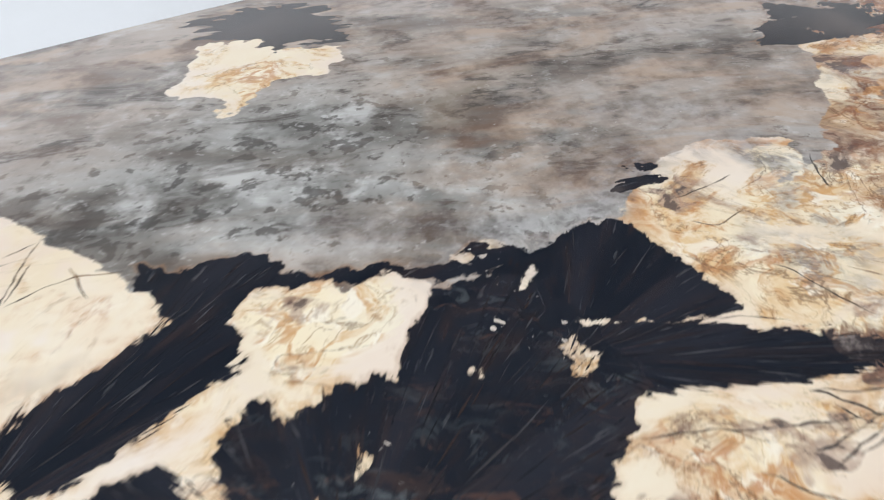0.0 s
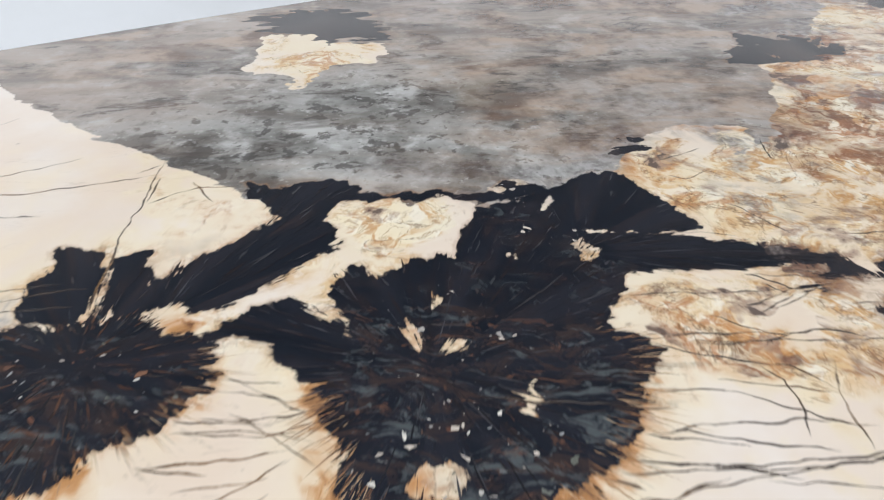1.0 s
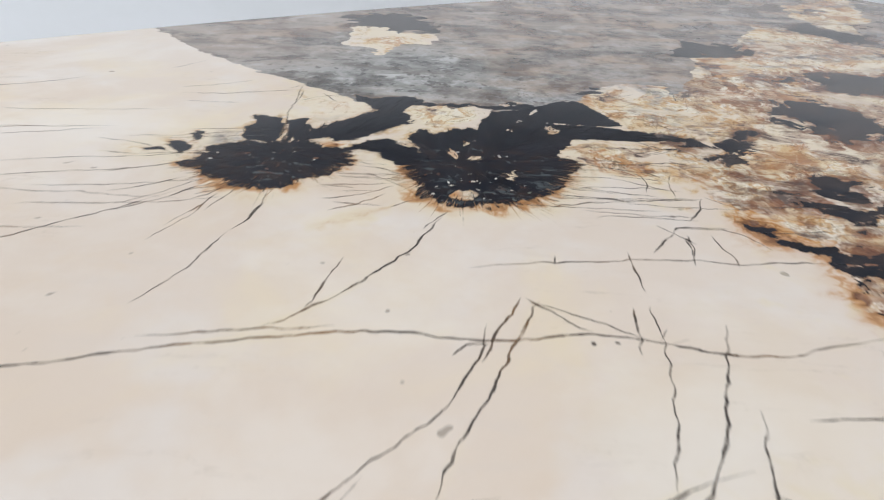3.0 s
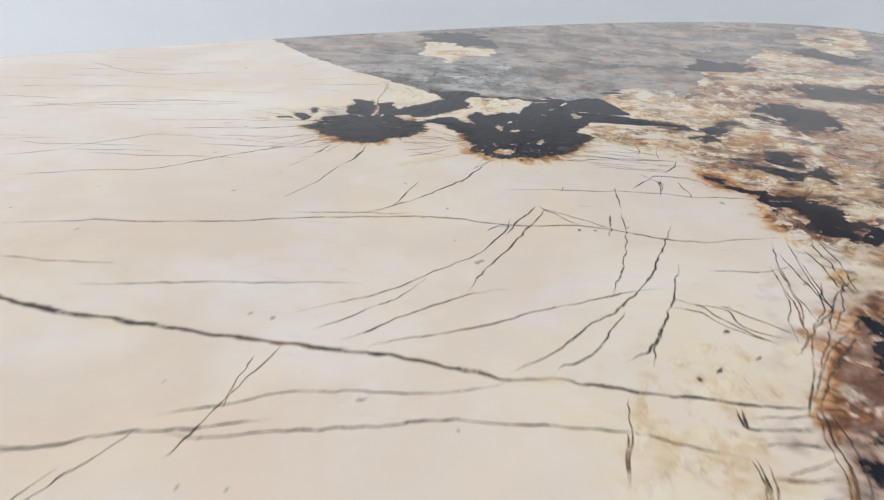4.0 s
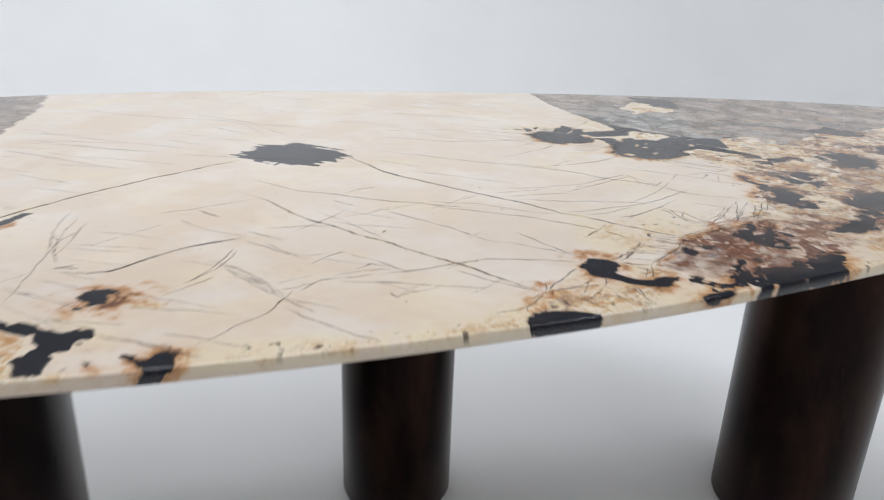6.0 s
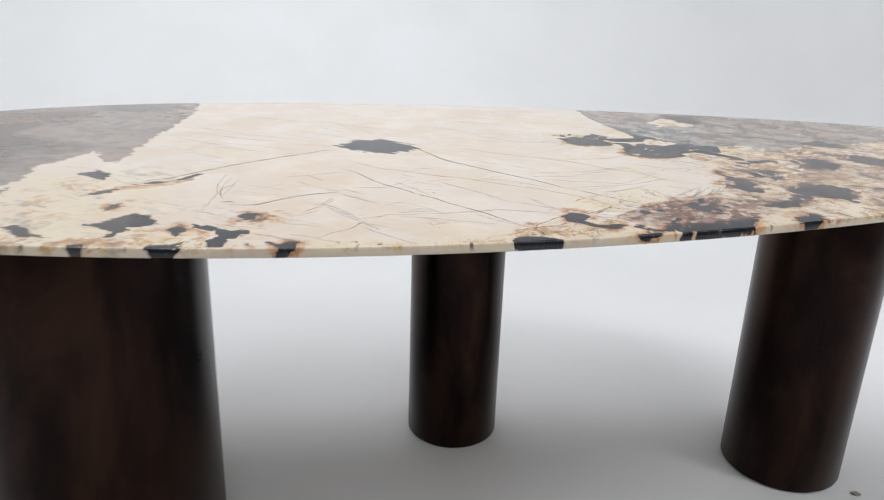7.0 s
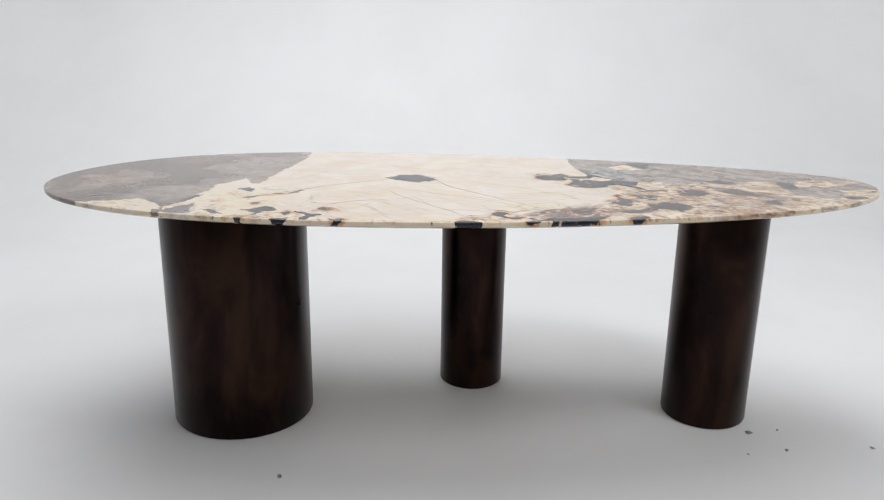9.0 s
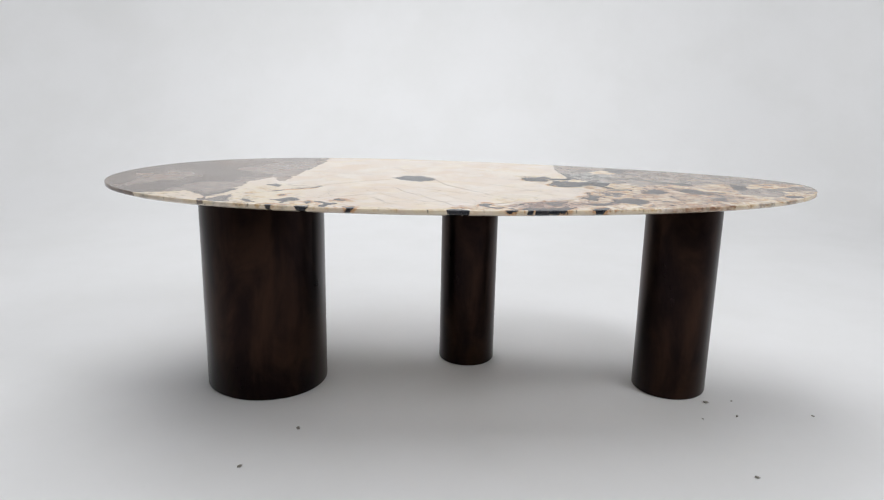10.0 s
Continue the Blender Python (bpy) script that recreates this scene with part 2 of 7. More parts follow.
    # veins, broken along their run
    vein = k.math("MULTIPLY", k.attr("vein"), k.ramp(k.noise(p, 48, 5, 0.7), 0.34, 0.56, 0.42, 1.0))
    frayed = k.math("ADD", vein, k.math("MULTIPLY", k.math("SUBTRACT", wob, 0.5), 0.55))
    col = k.mix(k.ramp(frayed, 0.27, 0.8, 0, 0.9, smooth=False), col, (0.10, 0.075, 0.056))
    # black tourmaline in fans of needles
    across = k.attr("needle")
    along = k.attr("needle_run")
    lay = k.xyz(across, k.math("MULTIPLY", along, 0.1))
    n1 = k.noise(lay, 170, 6, 0.65)
    n2 = k.noise(lay, 560, 5, 0.65)
    blade = k.noise(lay, 60, 3, 0.5)
    dark = k.mix(k.ramp(blade, 0.4, 0.62), (0.0065, 0.0092, 0.015), (0.015, 0.0165, 0.0235))
    dark = k.mix(k.math("MULTIPLY", k.ramp(n1, 0.48, 0.7), k.math("SUBTRACT", 0.5, k.math("MULTIPLY", k.attr("core"), 0.4))), dark, (0.046, 0.027, 0.022))
    # thin light grey streaks: highlights along the needles, painted into the colour
    dark = k.mix(k.ramp(n2, 0.60, 0.76, 0, 0.45), dark, (0.13, 0.125, 0.125))
    messy = k.attr("core")
    broken = k.turned(k.shake(p, 40, 0.02), 62, (1, 2.2, 1))
    dark = k.mix(k.math("MULTIPLY", messy, k.ramp(k.noise(broken, 45, 7, 0.7, 0.6), 0.48, 0.62, 0, 0.85)), dark, (0.04, 0.026, 0.023))
    dark = k.mix(k.math("MULTIPLY", messy, k.ramp(k.noise(broken, 70, 7, 0.72, 0.8), 0.57, 0.66, 0, 0.8)), dark, (0.125, 0.06, 0.036))
    dark = k.mix(k.math("MULTIPLY", messy, k.ramp(k.noise(k.shake(broken, 30, 0.02), 60, 7, 0.72, 0.5), 0.53, 0.64, 0, 0.8)), dark, (0.085, 0.095, 0.097))
    dark = k.mix(k.math("MULTIPLY", messy, k.ramp(k.noise(broken, 150, 6, 0.74, 0.4), 0.63, 0.72, 0, 0.7)), dark, (0.32, 0.31, 0.28))
    edge = k.math("ADD", k.attr("dark"), k.math("MULTIPLY", k.math("SUBTRACT", wob, 0.5), 5.0))
    edge = k.math("ADD", edge, k.math("MULTIPLY", k.math("SUBTRACT", n2, 0.5), 5.0))
    edge = k.math("ADD", edge, k.math("MULTIPLY", k.math("SUBTRACT", n1, 0.5), 11.0))
    crumble = k.noise(lean, 60, 8, 0.75, 0.4)
    edge = k.math("ADD", edge, k.math("MULTIPLY", altered, k.math("MULTIPLY", k.math("SUBTRACT", crumble, 0.5), 24.0)))
    edge = k.math("SUBTRACT", edge, k.math("MULTIPLY", altered, k.ramp(k.noise(lean, 26, 6, 0.65, 0.8), 0.54, 0.61, 0, 22.0)))
    black = k.ramp(edge, -0.35, 0.75)
    col = k.mix(k.math("MULTIPLY", k.ramp(edge, -3.0, 0.2, 0, 0.4), k.ramp(mid, 0.38, 0.6)), col, (0.33, 0.17, 0.075))
    bruise = k.math("MULTIPLY", k.math("MULTIPLY", k.ramp(edge, -9.0, 0.0, 0, 0.9), altered), k.ramp(gravel, 0.38, 0.6, 0.1, 1.0))
    col = k.mix(bruise, col, (0.16, 0.082, 0.055))
    dark = k.mix(k.math("MULTIPLY", altered, k.ramp(cloud, 0.40, 0.60, 0, 0.85)), dark, (0.062, 0.046, 0.042))
    dark = k.mix(k.math("MULTIPLY", altered, k.ramp(gravel, 0.62, 0.72, 0, 0.6)), dark, (0.30, 0.25, 0.22))
    # brown-grey blacks where tan is high; partly grazing haze put into the colour
    dark = k.mix(k.ramp(tan, 0.3, 1.1, 0, 0.7), dark, k.mix(k.ramp(cloud, 0.4, 0.6), (0.05, 0.043, 0.04), (0.105, 0.085, 0.076)))
    col = k.mix(black, col, dark)
    rough = k.ramp(k.noise(p, 5, 2, 0.5), 0.3, 0.7, 0.15, 0.19)
    return k.set(base=col, rough=rough, ior=1.5)


def seam_material():
    """Dark mineral film with a rusty stretch here and there; its borders fray out."""
    k = Nodes("seam_film")
    p = k.place()
    base = k.mix(k.ramp(k.noise(p, 16, 3, 0.5), 0.5, 0.68), (0.095, 0.078, 0.068), (0.30, 0.17, 0.08))
    off = k.math("ADD", k.math("ABSOLUTE", k.attr("across")), k.math("MULTIPLY", k.math("SUBTRACT", k.noise(p, 700, 3, 0.6), 0.5), 0.9))
    gaps = k.ramp(k.noise(p, 70, 5, 0.68), 0.36, 0.54, 0.3, 1.0)
    cover = k.math("MULTIPLY", k.math("MULTIPLY", k.ramp(off, 0.3, 0.95, 1, 0), k.attr("ink")), gaps)
    k.put(k.shader.inputs["Alpha"], cover)
    return k.set(base=base, rough=0.2, ior=1.5)


def crystal_material(name, *colours):
    """Small crystals, each in one of a few colours."""
    k = Nodes(name)
    pick = k.tree.nodes.new("ShaderNodeNewGeometry").outputs["Random Per Island"]
    grain = k.noise(k.place(), 900, 3, 0.6)
    base = colours[0]
    for n, colour in enumerate(colours[1:], 1):
        edge = n / len(colours)
        base = k.mix(k.ramp(pick, edge - 0.03, edge + 0.03), base, colour)
    return k.set(base=k.mix(k.ramp(grain, 0.35, 0.7, 0, 0.3), base, (0.02, 0.017, 0.016)), rough=0.2, ior=1.5)


def bronze_material():
    k = Nodes("dark_bronze")
    p = k.place()
    tall = k.turned(p, 0, (1, 1, 0.4))
    cloud = k.noise(tall, 7, 5, 0.6, 0.6)
    grain = k.noise(k.turned(p, 0, (1, 1, 0.02)), 260, 3, 0.6)
    base = k.mix(k.ramp(cloud, 0.36, 0.68), (0.0135, 0.0088, 0.0088), (0.041, 0.0225, 0.016))
    base = k.mix(k.ramp(grain, 0.4, 0.75, 0, 0.06), base, (0.05, 0.032, 0.026))
    rough = k.ramp(cloud, 0.3, 0.7, 0.27, 0.38)
    return k.set(base=base, metal=1.0, rough=rough, normal=k.bump(grain, 0.05, 0.001))


def paper_material():
    k = Nodes("white_sweep_paint")
    p = k.place()
    base = k.mix(k.ramp(k.noise(p, 1.7, 5, 0.6), 0.35, 0.7), (0.80, 0.80, 0.80), (0.775, 0.775, 0.77))
    base = k.mix(k.ramp(k.noise(p, 55, 4, 0.6), 0.62, 0.78, 0, 0.25), base, (0.70, 0.70, 0.69))
    return k.set(base=base, rough=0.62, normal=k.bump(k.noise(p, 180, 3), 0.04, 0.001))


def plain_material(name, colour, rough=0.6):
    k = Nodes(name)
    p = k.place()
    shade = tuple(c * 0.82 for c in colour)
    return k.set(base=k.mix(k.ramp(k.noise(p, 6, 4), 0.35, 0.7), colour, shade), rough=rough)


STONE, BRONZE, PAPER = stone_material(), bronze_material(), paper_material()
SEAM = seam_material()
# the last, palest grey paints a glint onto some of the needles
NEEDLE = crystal_material("black_tourmaline", (0.009, 0.011, 0.017), (0.02, 0.014, 0.014), (0.006, 0.0075, 0.011), (0.03, 0.028, 0.032), (0.012, 0.013, 0.018), (0.028, 0.017, 0.015), (0.055, 0.053, 0.058))
RUSSET = crystal_material("russet_tourmaline", (0.03, 0.017, 0.015), (0.012, 0.012, 0.015), (0.07, 0.033, 0.02), (0.022, 0.02, 0.021), (0.015, 0.013, 0.015), (0.10, 0.05, 0.03), (0.04, 0.037, 0.036))
THREAD = crystal_material("rust_thread", (0.36, 0.18, 0.075), (0.22, 0.11, 0.055), (0.47, 0.28, 0.14), (0.15, 0.085, 0.055), (0.54, 0.37, 0.22))
PALE = crystal_material("pale_feldspar", (0.62, 0.54, 0.45), (0.48, 0.42, 0.36), (0.70, 0.66, 0.58), (0.36, 0.33, 0.30))
GREY = crystal_material("grey_quartz", (0.16, 0.165, 0.165), (0.09, 0.10, 0.10), (0.26, 0.26, 0.255), (0.13, 0.135, 0.11))
BROWN = crystal_material("brown_garnet", (0.12, 0.055, 0.036), (0.075, 0.036, 0.028), (0.22, 0.11, 0.065), (0.05, 0.033, 0.03))
ROOM = plain_material("studio_wall_paint", (0.28, 0.28, 0.285), 0.8)
CRUMB = plain_material("dry_grit", (0.27, 0.25, 0.22), 0.8)
RUBBER = plain_material("black_felt", (0.012, 0.012, 0.012), 0.8)


def part(name, bm, material, parent=None, label="", smooth=False):
    data = bpy.data.meshes.new(name)
    bm.to_mesh(data)
    bm.free()
    data.materials.append(material)
    if smooth:
        data.shade_smooth()
    ob = new(name, data)
    ob.parent = parent
    return tagged(ob, label)


# ---- the sweep and the room round it ----
def sweep():
    """One white sheet: a floor that curves up into the back and side walls of a studio cove."""
    wide, back, front, corner, cove, high = 6.0, 4.3, -5.5, 3.2, 1.7, 2.5
    path = [(-wide, front, -1.0, 0.0), (-wide, -2.0, -1.0, 0.0), (-wide, back - corner, -1.0, 0.0)]
    for n in range(1, 16):
        a = radians(6 * n)
        path.append((-wide + corner - corner * math.cos(a), back - corner + corner * math.sin(a), -math.cos(a), math.sin(a)))
    path.append((-0.02, back, 0.0, 1.0))
    curve = [(cove * (1 - math.sin(a)), cove * (1 - math.cos(a))) for a in (radians(5 * n) for n in range(0, 19))]
    curve += [(0.0, high), (-0.06, high), (-0.06, 0.4), (0.3, -0.06)]
    bm = bmesh.new()
    sides = []
    for s in (1, -1):
        sides.append([[bm.verts.new((s * (x - nx * d), y - ny * d, z)) for d, z in curve] for x, y, nx, ny in path])
    for rows in sides:
        for p, q in zip(rows[:-1], rows[1:]):
            for i in range(len(curve) - 1):
                bm.faces.new((p[i], p[i + 1], q[i + 1], q[i]))
    left, right = sides
    for i in range(len(curve) - 1):
        bm.faces.new((left[-1][i], left[-1][i + 1], right[-1][i + 1], right[-1][i]))
    for i in range(len(path) - 1):
        bm.faces.new((left[i][0], left[i + 1][0], right[i + 1][0], right[i][0]))
    bmesh.ops.recalc_face_normals(bm, faces=bm.faces)
    ob = part("floor", bm, PAPER, smooth=True)
    ob.data.set_sharp_from_angle(angle=radians(50))
    return tagged(ob, "white seamless studio floor sweeping up into its cove walls", "studio floor", kind="structure")


def slab(name, lo, hi, material, label, category="wall"):
    bm = bmesh.new()
    bmesh.ops.create_cube(bm, size=1.0, matrix=Matrix.LocRotScale((Vector(lo) + Vector(hi)) / 2, None, Vector(hi) - Vector(lo)))
    return tagged(part(name, bm, material), label, category, kind="structure")


sweep()
slab("wall_west", (-7.1, -6.0, -0.3), (-7.0, 5.5, 5.2), ROOM, "plain dark grey studio wall behind the cove")
slab("wall_east", (7.0, -6.0, -0.3), (7.1, 5.5, 5.2), ROOM, "plain dark grey studio wall behind the cove")
slab("wall_north", (-7.1, 5.5, -0.3), (7.1, 5.6, 5.2), ROOM, "plain dark grey studio wall behind the cove")
slab("wall_south", (-7.1, -6.1, -0.3), (7.1, -6.0, 5.2), ROOM, "plain dark grey studio wall facing the cove")
slab("ceiling", (-7.1, -6.1, 5.2), (7.1, 5.6, 5.3), ROOM, "plain dark grey studio ceiling", "ceiling")


# ---- the table ----
TOP, THICK = 0.75, 0.02
HALF_X, HALF_Y, POWER = 1.24, 0.5315, 1.9085


def half_width(x, side):
    """The outline of the egg-shaped top: its half width at x on the far (+1) or near (-1) side."""
    u = np.clip(np.asarray(x) / HALF_X, -1, 1)
    swell = 1 - 0.2278 * u - 0.1363 * side * u + 0.1538 * u * u
    return HALF_Y * swell * np.clip(1 - np.abs(u) ** POWER, 0, 1) ** (1 / POWER)


def spaced(lo, hi, step):
    """Stations from lo to hi whose spacing follows step(x)."""
    out = [lo]
    while out[-1] < hi:
        out.append(out[-1] + step(out[-1]))
    out = np.array(out)
    return lo + (out - lo) * (hi - lo) / (out[-1] - lo)


def column_step(x):
    near_end = HALF_X - abs(x)
    if near_end < 0.05:
        return 0.00006 + near_end * 0.06
    return 0.0010 if 0.17 < x < 0.68 else 0.0015 if -0.5 < x <= 0.17 else 0.0028


def row_step(v):
    return 0.0023 if -0.62 < v < 0.68 else 0.0033


XS = spaced(-HALF_X + 0.00003, HALF_X - 0.00003, column_step)
VS = spaced(-1.0, 1.0, row_step)
PITCH = np.gradient(XS) * 1000
FAR_Y, NEAR_Y = half_width(XS, 1), -half_width(XS, -1)
GX = np.repeat(XS[:, None], len(VS), 1)
GY = np.where(VS[None, :] > 0, FAR_Y[:, None], -NEAR_Y[:, None]) * VS[None, :]


# ---- the pattern of the stone, laid out in metres on the top ----
class Lattice:
    """Smooth value noise on the plane."""

    def __init__(self, seed):
        self.table = np.random.RandomState(seed).rand(256, 256)

    def __call__(self, x, y, size):
        x, y = np.asarray(x) / size, np.asarray(y) / size
        i, j = np.floor(x).astype(int), np.floor(y).astype(int)
        u, v = x - i, y - j
        u, v = u * u * (3 - 2 * u), v * v * (3 - 2 * v)
        t = self.table
        i0, j0, i1, j1 = i % 256, j % 256, (i + 1) % 256, (j + 1) % 256
        return (t[i0, j0] * (1 - u) + t[i1, j0] * u) * (1 - v) + (t[i0, j1] * (1 - u) + t[i1, j1] * u) * v - 0.5


RAGGED = Lattice(7)
COARSE = Lattice(11)
FIELD = {name: np.full(GX.shape, start, np.float32) for name, start in
         (("dark", -20.0), ("quartz", -20.0), ("vein", 0.0), ("rust", 0.0), ("ochre", 0.0), ("pinky", 0.0), ("core", 0.0), ("tan", 0.0), ("veil", 0.0))}
FIELD["tan"] = (np.clip(np.clip((GX - 0.5) / 0.3, 0, 1) + 0.9 * np.clip((GY - 0.18) / 0.15, 0, 1) * (GX > 0), 0, 1) + 1.6 * np.clip((-0.5 - GX) / 0.1, 0, 1)).astype(np.float32)
ALONG, ACROSS = 0.75 * GX - 0.66 * GY, 0.66 * GX + 0.75 * GY
EAST = np.clip((GX - 0.62) / 0.14, 0, 1)
WEST = np.clip((-0.45 - GX) / 0.1, 0, 1) * np.clip((-0.06 - GY) / 0.1, 0, 1)
FLECK = RAGGED(ALONG * 0.5, ACROSS, 0.012) + 0.6 * COARSE(ALONG * 0.5, ACROSS, 0.035)
FIELD["ochre"] = np.maximum(0.85 * EAST, 0.34 * WEST).astype(np.float32)
FIELD["veil"] = (0.85 * EAST * np.clip(5 * (COARSE(ALONG * 0.4, ACROSS, 0.035) + 0.5 * RAGGED(ALONG * 0.4, ACROSS, 0.012) - 0.12), 0, 1)).astype(np.float32)
FIELD["veil"] = np.maximum(FIELD["veil"], 0.6 * WEST * np.clip(5 * (FLECK - 0.22), 0, 1)).astype(np.float32)
FIELD["pinky"] = (0.7 * EAST * np.clip(4 * (COARSE(ALONG * 0.5 + 3, ACROSS, 0.06) + 0.4 * RAGGED(ALONG * 0.4 + 1, ACROSS, 0.02)), 0, 1)).astype(np.float32)
FIELD["needle"] = (0.5 * GX + 0.87 * GY).astype(np.float32)
FIELD["needle_run"] = (0.87 * GX - 0.5 * GY).astype(np.float32)


def window(flat, reach):
    """The part of the grid near some points."""
    pts = np.array(flat, float).reshape(-1, 2)
    (x0, y0), (x1, y1) = pts.min(0) - reach, pts.max(0) + reach
    i0, i1 = np.searchsorted(XS, (x0, x1))
    cols = slice(max(i0 - 1, 0), min(i1 + 1, len(XS)))
    ys = GY[cols]
    keep = np.where(((ys > y0) & (ys < y1)).any(0))[0]
    if i1 <= i0 or not len(keep):
        return pts, None
    return pts, (cols, slice(keep[0], keep[-1] + 1))


def inside_mm(pts, x, y):
    """Millimetres inside (+) or outside (-) a closed outline."""
    best, odd = np.full(x.shape, 1e9), np.zeros(x.shape, bool)
    for (ax, ay), (bx, by) in zip(pts, np.roll(pts, -1, 0)):
        dx, dy = bx - ax, by - ay
        s = np.clip(((x - ax) * dx + (y - ay) * dy) / (dx * dx + dy * dy + 1e-12), 0, 1)
        best = np.minimum(best, (x - ax - s * dx) ** 2 + (y - ay - s * dy) ** 2)
        if abs(dy) > 1e-9:
            odd ^= ((ay > y) != (by > y)) & (x < dx * (y - ay) / dy + ax)
    return np.where(odd, 1, -1) * np.sqrt(best) * 1000


def ragged(x, y, mm, seed=0.0):
    a = mm / 1000
    wx = a * (1.5 * RAGGED(x + seed, y, 0.011) + 0.9 * RAGGED(x, y + 3, 0.0045) + 0.8 * COARSE(x, y, 0.03))
    wy = a * (1.5 * RAGGED(x + 5, y + seed, 0.011) + 0.9 * RAGGED(x + 8, y, 0.0045) + 0.8 * COARSE(x + 9, y, 0.03))
    return x + wx, y + wy


def quartz(*flat):
    pts, w = window(flat, 0.03)
    x, y = GX[w], GY[w]
    d = inside_mm(pts, *ragged(x, y, 3.0)) + 7.0 * RAGGED((0.75 * x - 0.66 * y) * 0.2, 0.66 * x + 0.75 * y, 0.008)
    d = np.where(np.abs(x - 0.38) < 0.03, np.maximum(d, inside_mm(pts, x, y)), d) if x.max() > 0 else d
    FIELD["quartz"][w] = np.maximum(FIELD["quartz"][w], np.clip(d, -20, 20))


def dark(rough, fan, halo, *flat):
    pts, w = window(flat, 0.05)
    if w is None:
        return
    x, y = GX[w], GY[w]
    d = inside_mm(pts, *ragged(x, y, rough if fan or rough < 1 else max(rough, 4.5)))
    spike = 0.0
    if fan:
        angle, r = np.arctan2(y - fan[1], x - fan[0]), np.hypot(x - fan[0], y - fan[1])
        spike = rough * RAGGED(angle * 0.06, r * 0.05, 0.0045) + 0.6 * rough * RAGGED(angle * 0.06 + 4, r * 0.05, 0.0016)
        FIELD["ochre"][w] = np.maximum(FIELD["ochre"][w], 0.62 * np.exp(-np.clip(-d, 0, 200) / 20))
        own = d > -6
        FIELD["needle"][w] = np.where(own, angle * 0.055, FIELD["needle"][w])
        FIELD["needle_run"][w] = np.where(own, r, FIELD["needle_run"][w])
    else:
        along, across = 0.75 * x - 0.66 * y, 0.66 * x + 0.75 * y
        spike = rough * (3.8 * RAGGED(along * 0.12, across + 2, 0.0085) + 2.6 * RAGGED(along * 0.14 + 1, across, 0.0036)) + min(rough, 2.4) * (2.1 * RAGGED(along * 0.3 + 3, across, 0.0032) + 2.5 * RAGGED(along * 0.4, across + 7, 0.0075))
        mid = pts.mean(0)
        angle, r = np.arctan2(y - mid[1], x - mid[0]), np.hypot(x - mid[0], y - mid[1])
        spike = spike + rough * (1.5 * RAGGED(angle * 0.05 + mid[0], r * 0.12, 0.006) + 1.5 * RAGGED(angle * 0.05, r * 0.15 + 3, 0.0025))
        loose = np.clip(3.4 * RAGGED(along * 0.35 + 4, across + 1, 0.006) - 0.75, 0, 1) * np.clip(1 + d / 16, 0, 1)
        spike = np.where(d < 0, spike + 3.0 * rough * loose, spike - 2.0 * rough * np.clip(3.4 * RAGGED(along * 0.3, across + 5, 0.006) - 0.95, 0, 1) * np.clip(1 - d / 12, 0, 1))
    d = d + spike
    FIELD["dark"][w] = np.maximum(FIELD["dark"][w], np.clip(d, -20, 20))
    if halo:
        reach = 4.0 if halo == 1 else 15.0
        glow = np.exp(-np.clip(-d, 0, 99) / reach) * (0.75 + COARSE(x, y, 0.02))
        if halo == 1:
            mid = pts.mean(0)
            side = np.clip(0.5 - ((x - mid[0]) * 0.75 + (y - mid[1]) * 0.65) / 0.05, 0, 1)
            glow = np.minimum(1.9 * glow * (0.7 + 1.4 * RAGGED(angle * 0.06 + 6, r * 0.04, 0.003)), 0.62) * side
            FIELD["core"][w] = np.maximum(FIELD["core"][w], np.clip((d + 3) / 8, 0, 1) * np.clip(1.5 * side + 0.25 + 0.9 * COARSE(x, y, 0.014), 0, 1))
            hair = np.clip(RAGGED(angle * 0.06 + 2, r * 0.03, 0.0019) * 4 - 0.6, 0, 1) * np.exp(-np.clip(-d, 0, 99) / 34)
            FIELD["vein"][w] = np.maximum(FIELD["vein"][w], 0.6 * hair * np.clip(side + 0.3, 0, 1))
        FIELD["rust"][w] = np.maximum(FIELD["rust"][w], (0.9 if halo == 1 else 0.8) * glow)


def pale(rough, *flat):
    pts, w = window(flat, 0.02)
    if w is None:
        return
    d = inside_mm(pts, *ragged(GX[w], GY[w], rough))
    for key in ("dark", "quartz"):
        FIELD[key][w] = np.minimum(FIELD[key][w], np.clip(-d, -20, 20))
    for key in ("rust", "core"):
        FIELD[key][w] *= np.clip(-d / 2, 0.15, 1)


def stain(kind, strength, soft, *flat):
    pts, w = window(flat, 0.004 * soft)
    if w is None:
        return
    x, y = GX[w], GY[w]
    d = inside_mm(pts, *ragged(x, y, soft * 0.9))
    FIELD[kind][w] = np.maximum(FIELD[kind][w], strength * np.clip(0.5 + d / (2 * soft), 0, 1))


RIBBONS = []


